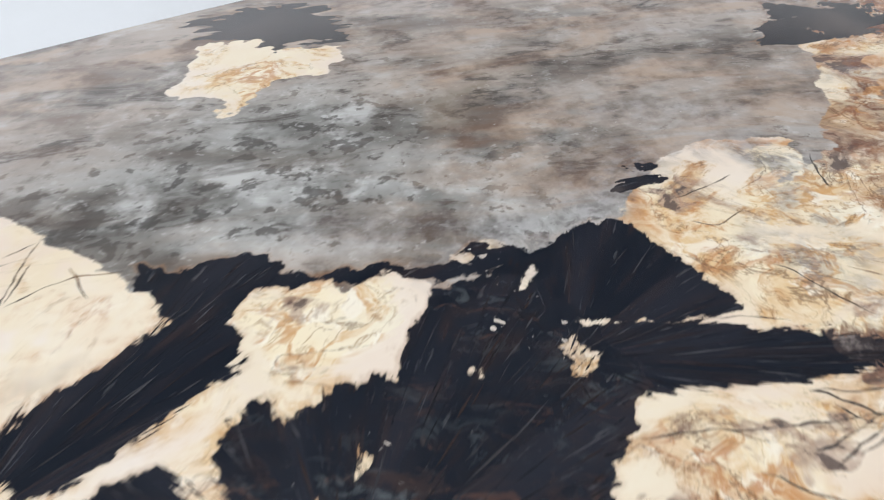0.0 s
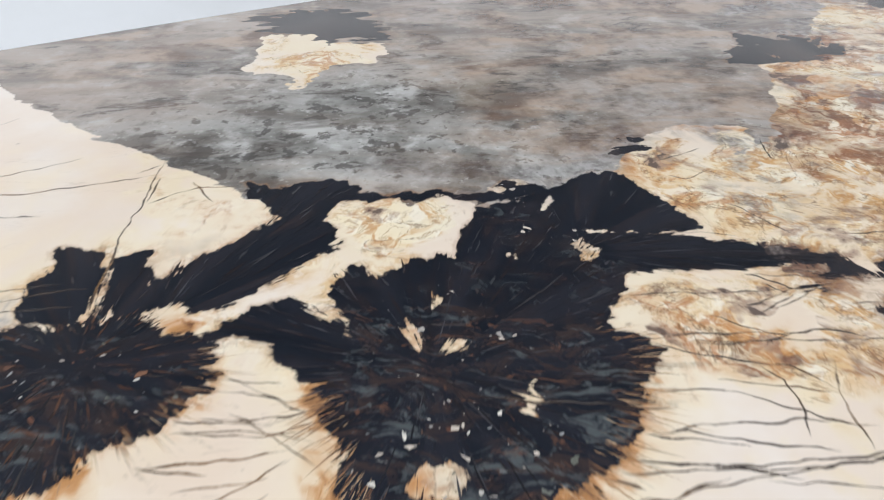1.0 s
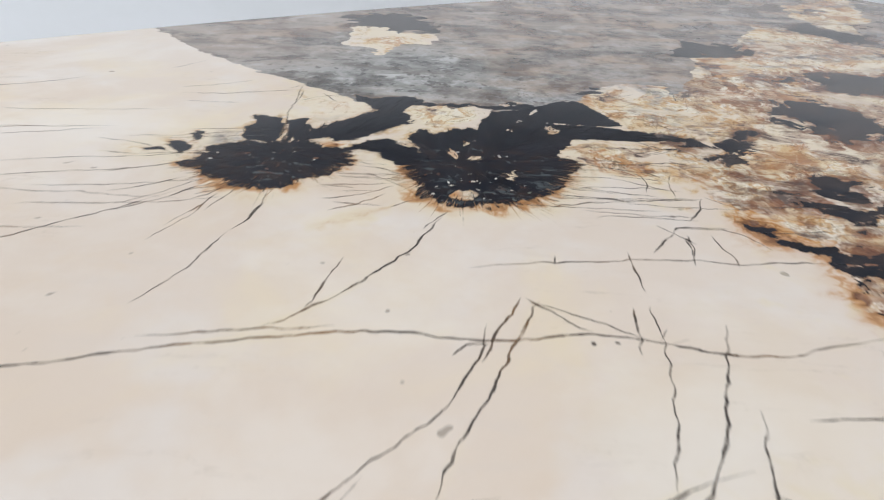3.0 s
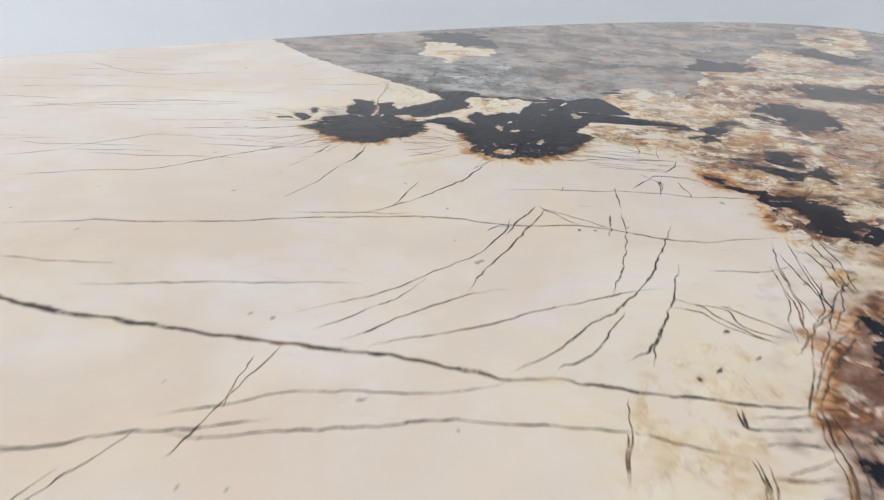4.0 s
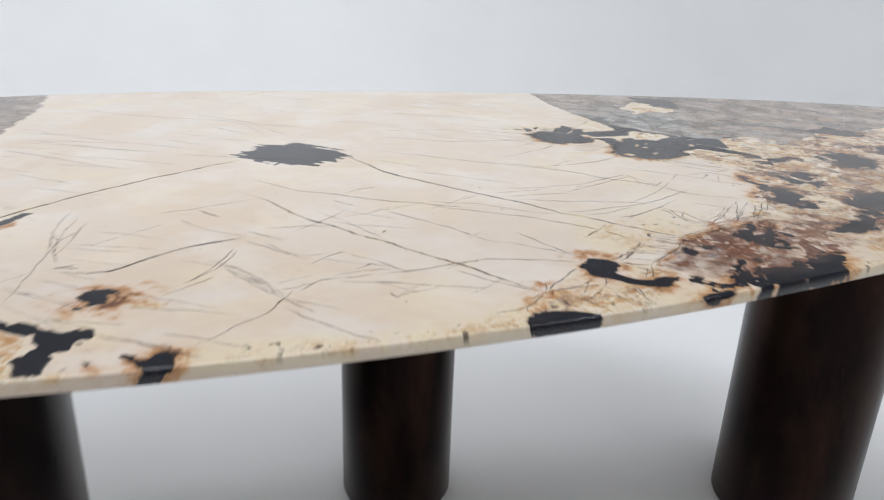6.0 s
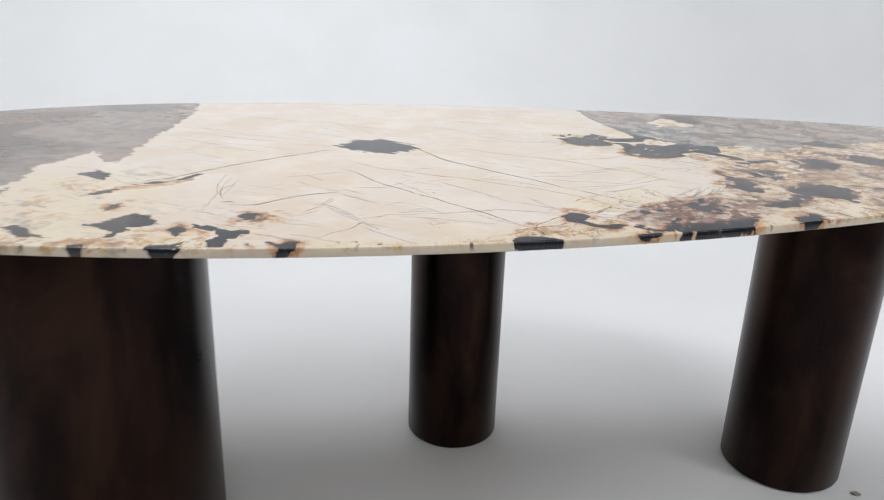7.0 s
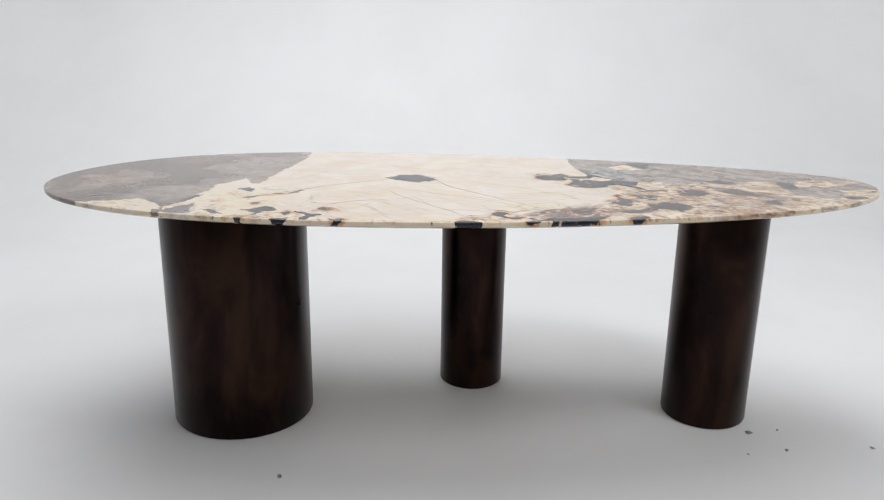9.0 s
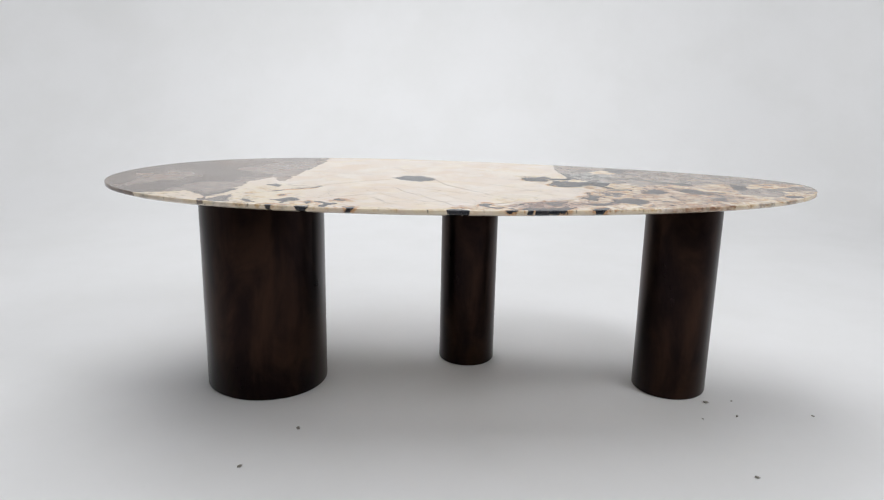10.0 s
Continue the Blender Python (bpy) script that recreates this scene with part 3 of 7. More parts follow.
def vein(mm, strength, *flat):
    """A mineral seam: a tapered thread through the points, kept for the ribbon mesh, with a warm blush beside it."""
    pts, w = window(flat, 0.02)
    if w is None:
        return
    line = pts
    for _ in range(2):
        if len(line) > 2:
            a, b = line[:-1], line[1:]
            line = np.concatenate([line[:1], np.stack([0.75 * a + 0.25 * b, 0.25 * a + 0.75 * b], 1).reshape(-1, 2)[1:-1], line[-1:]])
    runs = np.concatenate([[0.0], np.cumsum(np.hypot(*np.diff(line, axis=0).T))])
    count = max(4, int(runs[-1] / 0.0022))
    at = np.linspace(0, 1, count)
    px, py = np.interp(at * runs[-1], runs, line[:, 0]), np.interp(at * runs[-1], runs, line[:, 1])
    x = px - 0.0035 * COARSE(px + 2, py, 0.022) - 0.002 * RAGGED(px, py, 0.006) - 0.0007 * RAGGED(px + 7, py, 0.0025)
    y = py - 0.0035 * COARSE(px, py + 6, 0.022) - 0.002 * RAGGED(px + 3, py, 0.006) - 0.0007 * RAGGED(px, py + 4, 0.0025)
    ends = np.clip(7 * np.minimum(at, 1 - at), 0, 1)
    half = (0.00037 if mm > 2.1 else 0.0003) * mm * (0.6 + 0.4 * ends) * (1 + 0.5 * COARSE(px + 1, py, 0.017) + 1.0 * RAGGED(px, py + 2, 0.005))
    RIBBONS.append((x, y, half, min(1.0, 0.5 + 0.55 * strength) * (0.2 + 0.8 * ends)))
    gx, gy = GX[w], GY[w]
    best = np.full(gx.shape, 1e9)
    for (ax, ay), (bx, by) in zip(pts[:-1], pts[1:]):
        dx, dy = bx - ax, by - ay
        s = np.clip(((gx - ax) * dx + (gy - ay) * dy) / (dx * dx + dy * dy + 1e-12), 0, 1)
        best = np.minimum(best, (gx - ax - s * dx) ** 2 + (gy - ay - s * dy) ** 2)
    patchy = np.clip(0.8 + 1.8 * COARSE(gx + 4, gy, 0.045), 0.1, 1.6)
    FIELD["ochre"][w] = np.maximum(FIELD["ochre"][w], 0.34 * strength * patchy * np.exp(-np.sqrt(best) * 1000 / (3.5 * mm)))


SLIVERS = {"needle": [], "thread": [], "russet": [], "pale": [], "grey": [], "brown": []}


def strewn(rnd, count, pts):
    """Random points inside an outline."""
    lo, hi = pts.min(0), pts.max(0)
    spots = lo + (hi - lo) * rnd.rand(count * 6, 2)
    return spots[inside_mm(pts, spots[:, 0], spots[:, 1]) > 0][:count]


def needles(seed, count, kind, fan, short, long, wide, poke, *flat):
    """Slender crystals that lie along the rays of a fan; some poke out past the outline."""
    rnd = np.random.RandomState(seed)
    pts = np.array(flat, float).reshape(-1, 2)
    for x, y in strewn(rnd, count, pts):
        a = math.atan2(y - fan[1], x - fan[0]) + rnd.normal(0, 0.09)
        run, half = rnd.uniform(short, long), wide * rnd.uniform(0.3, 1.0) ** 1.5
        ux, uy = math.cos(a), math.sin(a)
        for _ in range(4):
            tip = inside_mm(pts, np.array([x + ux * run]), np.array([y + uy * run]))[0]
            if tip > -poke:
                break
            run *= 0.6
        k = rnd.uniform(0.3, 0.6)
        SLIVERS[kind].append([(x, y), (x + ux * run * k - uy * half, y + uy * run * k + ux * half), (x + ux * run, y + uy * run),
                              (x + ux * run * k + uy * half, y + uy * run * k - ux * half)])


def fringe(seed, count, kind, fan, long, wide, lo, hi, *flat):
    """Fine threads that start at the rim of a fan and run outwards, between two bearings in degrees."""
    rnd = np.random.RandomState(seed)
    pts = np.array(flat, float).reshape(-1, 2)
    for _ in range(count):
        a = radians(rnd.uniform(lo, hi))
        r = np.linspace(0.01, 0.16, 60)
        d = inside_mm(pts, fan[0] + r * math.cos(a), fan[1] + r * math.sin(a))
        inside = np.where(d > 0)[0]
        if not len(inside):
            continue
        start = r[inside[-1]] - rnd.uniform(0.0, 0.008)
        run, half = long * rnd.uniform(0.15, 1.0) ** 2 + 0.004, wide * rnd.uniform(0.4, 1.0)
        b = a + rnd.normal(0, 0.14)
        x, y = fan[0] + start * math.cos(a), fan[1] + start * math.sin(a)
        ux, uy = math.cos(b), math.sin(b)
        SLIVERS[kind].append([(x, y), (x + ux * run * 0.3 - uy * half, y + uy * run * 0.3 + ux * half), (x + ux * run, y + uy * run),
                              (x + ux * run * 0.3 + uy * half, y + uy * run * 0.3 - ux * half)])


def shards(seed, count, kind, *flat):
    """Small angular crystals strewn over an area."""
    rnd = np.random.RandomState(seed)
    pts = np.array(flat, float).reshape(-1, 2)
    for x, y in strewn(rnd, count, pts):
        size, lean = 0.00018 + 0.0011 * rnd.rand() ** 4, rnd.normal(-0.7, 0.9)
        ring = []
        for k in range(7):
            a = (k + rnd.uniform(-0.4, 0.4)) * 2 * math.pi / 7
            u, v = size * rnd.uniform(0.5, 2.6) * math.cos(a), size * rnd.uniform(0.3, 1.4) * math.sin(a)
            ring.append((x + u * math.cos(lean) - v * math.sin(lean), y + u * math.sin(lean) + v * math.cos(lean)))
        SLIVERS[kind].append(ring)


def scattered(seed, count, x0, x1, y0, y1, degrees, short, long, strength):
    """Faint hairlines that run nearly one way through an area."""
    rnd = random.Random(seed)
    for _ in range(count):
        x, y = rnd.uniform(x0, x1), rnd.uniform(y0, y1)
        a, run = radians(degrees + rnd.uniform(-9, 9)), rnd.uniform(short, long)
        flat = []
        for step in range(4):
            flat += [x, y]
            x, y = x + run / 3 * math.cos(a), y + run / 3 * math.sin(a)
            a += radians(rnd.uniform(-7, 7))
        vein(rnd.uniform(1.0, 1.5), strength * rnd.uniform(0.6, 1.2), *flat)


def rim_band(x0, x1, wide, strength):
    """Ochre and brown crystals along the near edge, in uneven patches."""
    gap = GY - NEAR_Y[:, None]
    ends = np.clip(np.minimum(GX - x0, x1 - GX) / 0.06, 0, 1)
    reach = wide * (1 + 1.3 * COARSE(GX, GY + 3, 0.05))
    near = np.clip(1.2 - gap / reach, 0, 1) * ends
    FIELD["ochre"][:] = np.maximum(FIELD["ochre"], strength * near)
    bits = np.clip(5 * (RAGGED(GX + 2, GY, 0.007) + 0.6 * RAGGED(GX, GY + 1, 0.003) - 0.33), 0, 1) * near
    FIELD["vein"][:] = np.maximum(FIELD["vein"], 0.9 * bits)


rim_band(-1.0, 0.62, 0.036, 0.55)
quartz(-0.7779, -0.4318, -0.7644, -0.3727, -0.7334, -0.3480, -0.7152, -0.4030, -0.7183, -0.4431, -0.7564, -0.4486)
quartz(0.3901, 0.4545, 0.3741, 0.3295, 0.3783, 0.2258, 0.3846, 0.1726, 0.3874, 0.1210, 0.3874, 0.1057, 0.3919, 0.1056, 0.4153, 0.0776, 0.4315, 0.0485, 0.4496, 0.0280, 0.4772, 0.0050, 0.5030, -0.0022, 0.5215, -0.0004, 0.5540, 0.0052, 0.5791, 0.0055, 0.6015, -0.0099, 0.5809, -0.0396, 0.6019, -0.0460, 0.6706, -0.0292, 0.7429, 0.0121, 0.8374, 0.0054, 0.9343, 0.0306, 0.9531, 0.0019, 0.9532, -0.0469, 0.9692, -0.0911, 0.9751, -0.1161, 1.2500, -0.1000, 1.2500, 0.2000, 1.1000, 0.4500, 0.6000, 0.6200, 0.3800, 0.6200)
quartz(-0.5466, 0.4125, -0.5749, 0.2208, -0.6023, 0.0560, -0.6257, -0.0663, -0.6433, -0.0703, -0.6766, 0.0309, -0.6958, -0.0242, -0.7139, -0.0654, -0.7400, -0.0890, -0.7351, -0.1699, -0.7641, -0.2239, -0.7444, -0.2337, -0.7539, -0.2920, -0.7643, -0.3170, -0.7910, -0.3933, -0.7955, -0.4087, -0.8906, -0.2705, -0.9401, -0.3082, -1.0643, -0.3324, -1.3000, -0.2000, -1.3000, 0.4000, -0.9000, 0.7000, -0.5500, 0.7000)
quartz(-0.7930, -0.3965, -0.7690, -0.3791, -0.7532, -0.3535, -0.7331, -0.3271, -0.7224, -0.3831, -0.7209, -0.4340, -0.7450, -0.4469, -0.8102, -0.4411, -0.8191, -0.4100, -0.7853, -0.4191)
quartz(0.9837, 0.0237, 0.9780, -0.1024, 1.0936, -0.0459, 1.0919, -0.1488, 1.0270, -0.2299, 0.9811, -0.2313, 0.9654, -0.1930, 0.9196, -0.1866, 0.9331, -0.1040)
TRIANGLE = (0.4712, 0.0145, 0.5110, 0.0116, 0.5225, -0.0016, 0.5139, -0.0204, 0.5081, -0.0383, 0.4954, -0.0600, 0.4762, -0.0424, 0.4617, -0.0192, 0.4319, -0.0160)
TAIL = (0.4598, -0.0171, 0.4762, -0.0424, 0.4924, -0.0702, 0.5058, -0.0927, 0.5104, -0.1150, 0.4922, -0.1005, 0.4662, -0.0738, 0.4444, -0.0510, 0.4243, -0.0395)
ROSE = (0.4502, 0.0283, 0.4801, 0.0152, 0.4604, -0.0034, 0.4598, -0.0171, 0.4450, -0.0492, 0.4257, -0.0560, 0.4066, -0.0617, 0.4083, -0.0765, 0.3980, -0.0859, 0.3767, -0.0915, 0.3585, -0.0950, 0.3402, -0.1003, 0.3308, -0.0943, 0.3180, -0.0898, 0.3131, -0.0801, 0.3040, -0.0735, 0.2985, -0.0639, 0.2955, -0.0544, 0.2955, -0.0440, 0.3024, -0.0344, 0.3095, -0.0185, 0.3189, -0.0055, 0.3410, 0.0015, 0.3542, 0.0268, 0.3697, 0.0393, 0.3794, 0.0363, 0.3769, 0.0231, 0.3856, 0.0225, 0.4006, 0.0201, 0.4054, 0.0103, 0.4287, 0.0188)
WING = (0.3046, 0.0456, 0.3206, 0.0480, 0.3358, 0.0444, 0.3486, 0.0406, 0.3485, 0.0226, 0.3439, 0.0045, 0.3341, -0.0146, 0.3232, -0.0133, 0.3193, -0.0019, 0.3181, 0.0097, 0.3202, 0.0257, 0.3153, 0.0376)
BAND = (0.3931, 0.1317, 0.4023, 0.1099, 0.4188, 0.1056, 0.4311, 0.0962, 0.4186, 0.0751, 0.4042, 0.0812, 0.3890, 0.0693, 0.3863, 0.0585, 0.3712, 0.0541, 0.3513, 0.0512, 0.3373, 0.0537, 0.3212, 0.0564, 0.3111, 0.0625, 0.3076, 0.0736, 0.3000, 0.0788, 0.3157, 0.0899, 0.3301, 0.0891, 0.3452, 0.0883, 0.3650, 0.0876, 0.3826, 0.0959, 0.3876, 0.1107)
NEST = (0.2206, 0.0940, 0.2332, 0.1055, 0.2478, 0.1090, 0.2691, 0.1021, 0.2886, 0.0849, 0.3047, 0.0759, 0.3049, 0.0625, 0.3105, 0.0396, 0.2973, 0.0230, 0.2849, 0.0188, 0.2702, 0.0184, 0.2575, 0.0197, 0.2443, 0.0193, 0.2300, 0.0238, 0.2256, 0.0327, 0.2233, 0.0458, 0.2194, 0.0563, 0.2138, 0.0687)
PETAL = (0.2807, 0.1255, 0.2898, 0.1253, 0.3047, 0.1398, 0.3195, 0.1269, 0.3115, 0.1115, 0.2896, 0.0864, 0.2780, 0.0922, 0.2724, 0.1028)
LEAF = (0.3188, 0.1190, 0.3287, 0.1104, 0.3139, 0.0843, 0.3030, 0.0734, 0.2914, 0.0844)
FAN_A = (0.4448, -0.0266)
FAN_B = (0.3495, -0.0279)
FAN_C = (0.2983, 0.0638)
FAN_D = (0.2731, 0.0651)
FAN_E = (0.4980, -0.1245)
dark(1.5, FAN_A, 0, *TRIANGLE)
dark(2, FAN_A, 0, *TAIL)
dark(5, FAN_B, 1, *ROSE)
dark(3, FAN_B, 0, *WING)
dark(4, FAN_C, 0, *BAND)
dark(3, FAN_C, 0, 0.4231, 0.0839, 0.4298, 0.0699, 0.4409, 0.0580, 0.4505, 0.0531, 0.4514, 0.0456, 0.4620, 0.0333, 0.4766, 0.0372, 0.4887, 0.0127, 0.4772, 0.0050, 0.4744, 0.0150, 0.4520, 0.0301, 0.4479, 0.0478, 0.4338, 0.0508, 0.4327, 0.0611, 0.4201, 0.0650, 0.4164, 0.0789)
dark(4, FAN_D, 0, *PETAL)
dark(4, FAN_D, 0, *LEAF)
dark(5, FAN_D, 1, *NEST)
dark(3, FAN_D, 0, 0.2331, 0.1372, 0.2419, 0.1283, 0.2355, 0.1129, 0.2259, 0.1069, 0.2231, 0.1202)
dark(2, FAN_D, 0, 0.2110, 0.1377, 0.2234, 0.1305, 0.2220, 0.1212, 0.2105, 0.1298)
dark(3, FAN_D, 0, 0.2490, 0.1385, 0.2570, 0.1402, 0.2538, 0.1279, 0.2453, 0.1250)
dark(3, None, 0, 0.5477, 0.0124, 0.5613, 0.0133, 0.5635, 0.0054, 0.5548, -0.0003, 0.5487, 0.0065)
dark(4, None, 0, 0.5775, 0.3702, 0.6036, 0.3596, 0.6266, 0.3565, 0.6483, 0.3130, 0.6339, 0.2743, 0.6157, 0.2497, 0.5993, 0.2584, 0.5795, 0.2737, 0.5807, 0.3040, 0.5692, 0.3254)
dark(0.4, None, 0, -0.0652, -0.5210, -0.0558, -0.5139, -0.0407, -0.5147, -0.0224, -0.5195, -0.0084, -0.5276, 0.0009, -0.5344, -0.0205, -0.5622, -0.0810, -0.5571)
dark(0.6, None, 2, 0.1027, -0.5226, 0.1305, -0.5174, 0.1493, -0.5286, 0.2234, -0.5233, 0.2650, -0.5265, 0.2362, -0.5501, 0.0982, -0.5578, 0.0794, -0.5519)
dark(5, None, 0, -0.2507, 0.0347, -0.2125, 0.0938, -0.1584, 0.1041, -0.1068, 0.0538, -0.0975, 0.0124, -0.1291, -0.0139, -0.1666, -0.0261, -0.1983, -0.0105, -0.2229, 0.0088)
dark(1.2, None, 2, -0.3591, -0.5047, -0.3396, -0.5070, -0.3367, -0.5517, -0.3558, -0.5491)
dark(1.2, None, 0, -0.5090, -0.4995, -0.4691, -0.4932, -0.4590, -0.5609, -0.5015, -0.5568)
dark(1.2, None, 0, -0.5991, -0.4836, -0.5807, -0.4853, -0.5726, -0.5271, -0.5904, -0.5254)
dark(1.2, None, 2, 0.8780, -0.3910, 0.9455, -0.3486, 0.9382, -0.3897, 0.8647, -0.4304)
dark(0.95, None, 2, 0.0365, -0.4274, 0.0452, -0.4206, 0.0539, -0.4239, 0.0631, -0.4267, 0.0692, -0.4342, 0.0627, -0.4461, 0.0565, -0.4573, 0.0584, -0.4656, 0.0652, -0.4743, 0.0812, -0.4772, 0.0967, -0.4789, 0.1043, -0.4810, 0.0947, -0.4919, 0.0846, -0.4943, 0.0708, -0.4897, 0.0550, -0.4832, 0.0464, -0.4724, 0.0359, -0.4630, 0.0318, -0.4537, 0.0288, -0.4429, 0.0306, -0.4338)
dark(1.2, None, 0, 0.1188, -0.4780, 0.1278, -0.4794, 0.1308, -0.4872, 0.1250, -0.4951, 0.1168, -0.4990, 0.1120, -0.4948, 0.1147, -0.4870)
dark(1.6, None, 0, 0.1245, -0.4962, 0.1322, -0.4977, 0.1277, -0.5053, 0.1262, -0.5128, 0.1338, -0.5185, 0.1454, -0.5176, 0.1339, -0.5227, 0.1213, -0.5195, 0.1155, -0.5128, 0.1168, -0.5046)
dark(1.6, None, 2, 0.1739, -0.4683, 0.1946, -0.4571, 0.2162, -0.4577, 0.2169, -0.4649, 0.2022, -0.4735, 0.1865, -0.4754, 0.1823, -0.4885, 0.1897, -0.4985, 0.1888, -0.5101, 0.2054, -0.5116, 0.1864, -0.5243, 0.1692, -0.5291, 0.1658, -0.5235, 0.1599, -0.5165, 0.1563, -0.5115, 0.1404, -0.5161, 0.1251, -0.5142, 0.1277, -0.5053, 0.1421, -0.5004, 0.1523, -0.4956, 0.1526, -0.4896, 0.1673, -0.4817)
dark(1.4, None, 2, 0.1567, -0.4215, 0.1662, -0.4238, 0.1635, -0.4330, 0.1608, -0.4410, 0.1475, -0.4409, 0.1489, -0.4325)
dark(1.6, None, 2, 0.1719, -0.4159, 0.1853, -0.4161, 0.1978, -0.4209, 0.2171, -0.4220, 0.2048, -0.4280, 0.1890, -0.4275, 0.1815, -0.4294, 0.1752, -0.4239)
dark(1.8, None, 2, 0.2745, -0.3706, 0.2904, -0.3709, 0.2880, -0.3847, 0.2856, -0.3966, 0.2979, -0.4020, 0.2920, -0.4142, 0.2716, -0.4319, 0.2746, -0.4427, 0.2658, -0.4512, 0.2529, -0.4473, 0.2444, -0.4393, 0.2422, -0.4270, 0.2417, -0.4131, 0.2493, -0.3958)
dark(1.6, None, 2, 0.3836, -0.2642, 0.3991, -0.2628, 0.4132, -0.2667, 0.4161, -0.2781, 0.4110, -0.2948, 0.4021, -0.3124, 0.3903, -0.3284, 0.3841, -0.3451, 0.3727, -0.3424, 0.3729, -0.3281, 0.3709, -0.3180, 0.3638, -0.3061, 0.3603, -0.2922, 0.3642, -0.2802)
dark(1, None, 2, 0.4323, -0.2741, 0.4367, -0.2815, 0.4371, -0.2938, 0.4278, -0.2895, 0.4253, -0.2823)
dark(2, None, 2, 0.4629, -0.1935, 0.4682, -0.2059, 0.4595, -0.2195, 0.4856, -0.2220, 0.5047, -0.2324, 0.4943, -0.2449, 0.4789, -0.2529, 0.4591, -0.2537, 0.4429, -0.2478, 0.4546, -0.2350, 0.4525, -0.2241, 0.4556, -0.2102)
dark(1, None, 2, 0.4040, -0.1995, 0.4072, -0.2125, 0.3995, -0.2288, 0.4066, -0.2411, 0.3972, -0.2439, 0.3922, -0.2305, 0.3963, -0.2163)
dark(2.4, None, 2, 0.6395, -0.1221, 0.6668, -0.1226, 0.6856, -0.1353, 0.6679, -0.1620, 0.6736, -0.1782, 0.6474, -0.1886, 0.6246, -0.1887, 0.6118, -0.2016, 0.5927, -0.1966, 0.5811, -0.1885, 0.5911, -0.1696, 0.6065, -0.1532)
dark(1.6, None, 2, 0.7062, -0.0992, 0.7543, -0.0954, 0.7803, -0.1034, 0.7760, -0.1253, 0.8778, -0.1747, 0.8360, -0.1896, 0.7662, -0.1426, 0.7332, -0.1318, 0.7060, -0.1191)
dark(2.4, None, 2, 0.4660, -0.3175, 0.5096, -0.2976, 0.5340, -0.3106, 0.5130, -0.3470, 0.4610, -0.3899, 0.4048, -0.4222, 0.3632, -0.4233, 0.3499, -0.4127, 0.3781, -0.4005, 0.4247, -0.3835, 0.4570, -0.3568, 0.4562, -0.3387)
dark(2.0, None, 2, 0.4445, -0.3691, 0.4875, -0.3212, 0.5394, -0.3027, 0.5647, -0.3360, 0.5507, -0.3776, 0.5177, -0.4073, 0.5010, -0.3818, 0.4670, -0.3832)
dark(2.0, None, 2, 0.1761, -0.4873, 0.2157, -0.4636, 0.2491, -0.4559, 0.2761, -0.4722, 0.3178, -0.4653, 0.2819, -0.5130, 0.2250, -0.5272, 0.1778, -0.5167)
dark(2.0, None, 2, 0.2289, -0.3992, 0.2659, -0.3749, 0.2879, -0.3846, 0.2992, -0.4050, 0.2669, -0.4396, 0.2425, -0.4375)
dark(1.8, None, 2, 0.3644, -0.4763, 0.4006, -0.4581, 0.4108, -0.4838, 0.3788, -0.5116, 0.3553, -0.5096)
dark(1.8, None, 2, 0.7236, 0.0209, 0.7957, 0.0477, 0.8151, 0.0201, 0.8257, -0.0078, 0.8051, -0.0338, 0.7623, -0.0184, 0.7363, 0.0020)
dark(1.6, None, 2, 0.9374, -0.0060, 1.0100, -0.0029, 0.9805, -0.0496, 0.9982, -0.0813, 0.9575, -0.1037, 0.9312, -0.0783, 0.9485, -0.0401)
dark(1.4, None, 0, 1.0562, -0.0076, 1.1094, -0.0202, 1.0515, -0.0520, 1.0328, -0.0386)
dark(2.0, None, 0, -0.5993, -0.4133, -0.5784, -0.4021, -0.5604, -0.3801, -0.5452, -0.3641, -0.5207, -0.3801, -0.5056, -0.4017, -0.5153, -0.4206, -0.5394, -0.4313, -0.5492, -0.4492, -0.5545, -0.4669, -0.5653, -0.4659, -0.5612, -0.4419, -0.5780, -0.4279)
dark(1.8, None, 0, -0.6637, -0.1433, -0.6400, -0.1162, -0.6180, -0.1466, -0.6186, -0.1834, -0.6336, -0.1778, -0.6474, -0.1585)
dark(1.0, None, 0, -0.6321, -0.2750, -0.6148, -0.2523, -0.5839, -0.2297, -0.5939, -0.2620, -0.6156, -0.2684)
dark(0.8, None, 0, -0.5770, -0.2174, -0.5443, -0.2024, -0.5148, -0.1957, -0.4858, -0.1562, -0.4753, -0.1570, -0.4999, -0.1923, -0.5426, -0.2157)
dark(1.6, None, 0, -0.7788, -0.3124, -0.7698, -0.2679, -0.7591, -0.2410, -0.7457, -0.2214, -0.7515, -0.2616, -0.7624, -0.2990)
dark(1.8, None, 0, -0.6962, -0.4113, -0.6792, -0.4064, -0.6570, -0.4115, -0.6542, -0.4368, -0.6330, -0.4539, -0.6636, -0.4511, -0.6776, -0.4286)
dark(1.4, None, 0, -0.4649, -0.4233, -0.4522, -0.4315, -0.4368, -0.4327, -0.4298, -0.4422, -0.4077, -0.4510, -0.3936, -0.4585, -0.3904, -0.4659, -0.3986, -0.4672, -0.4023, -0.4769, -0.4090, -0.4836, -0.4156, -0.4982, -0.4277, -0.5119, -0.4412, -0.5111, -0.4384, -0.4966, -0.4346, -0.4749, -0.4267, -0.4578, -0.4430, -0.4424, -0.4625, -0.4372)
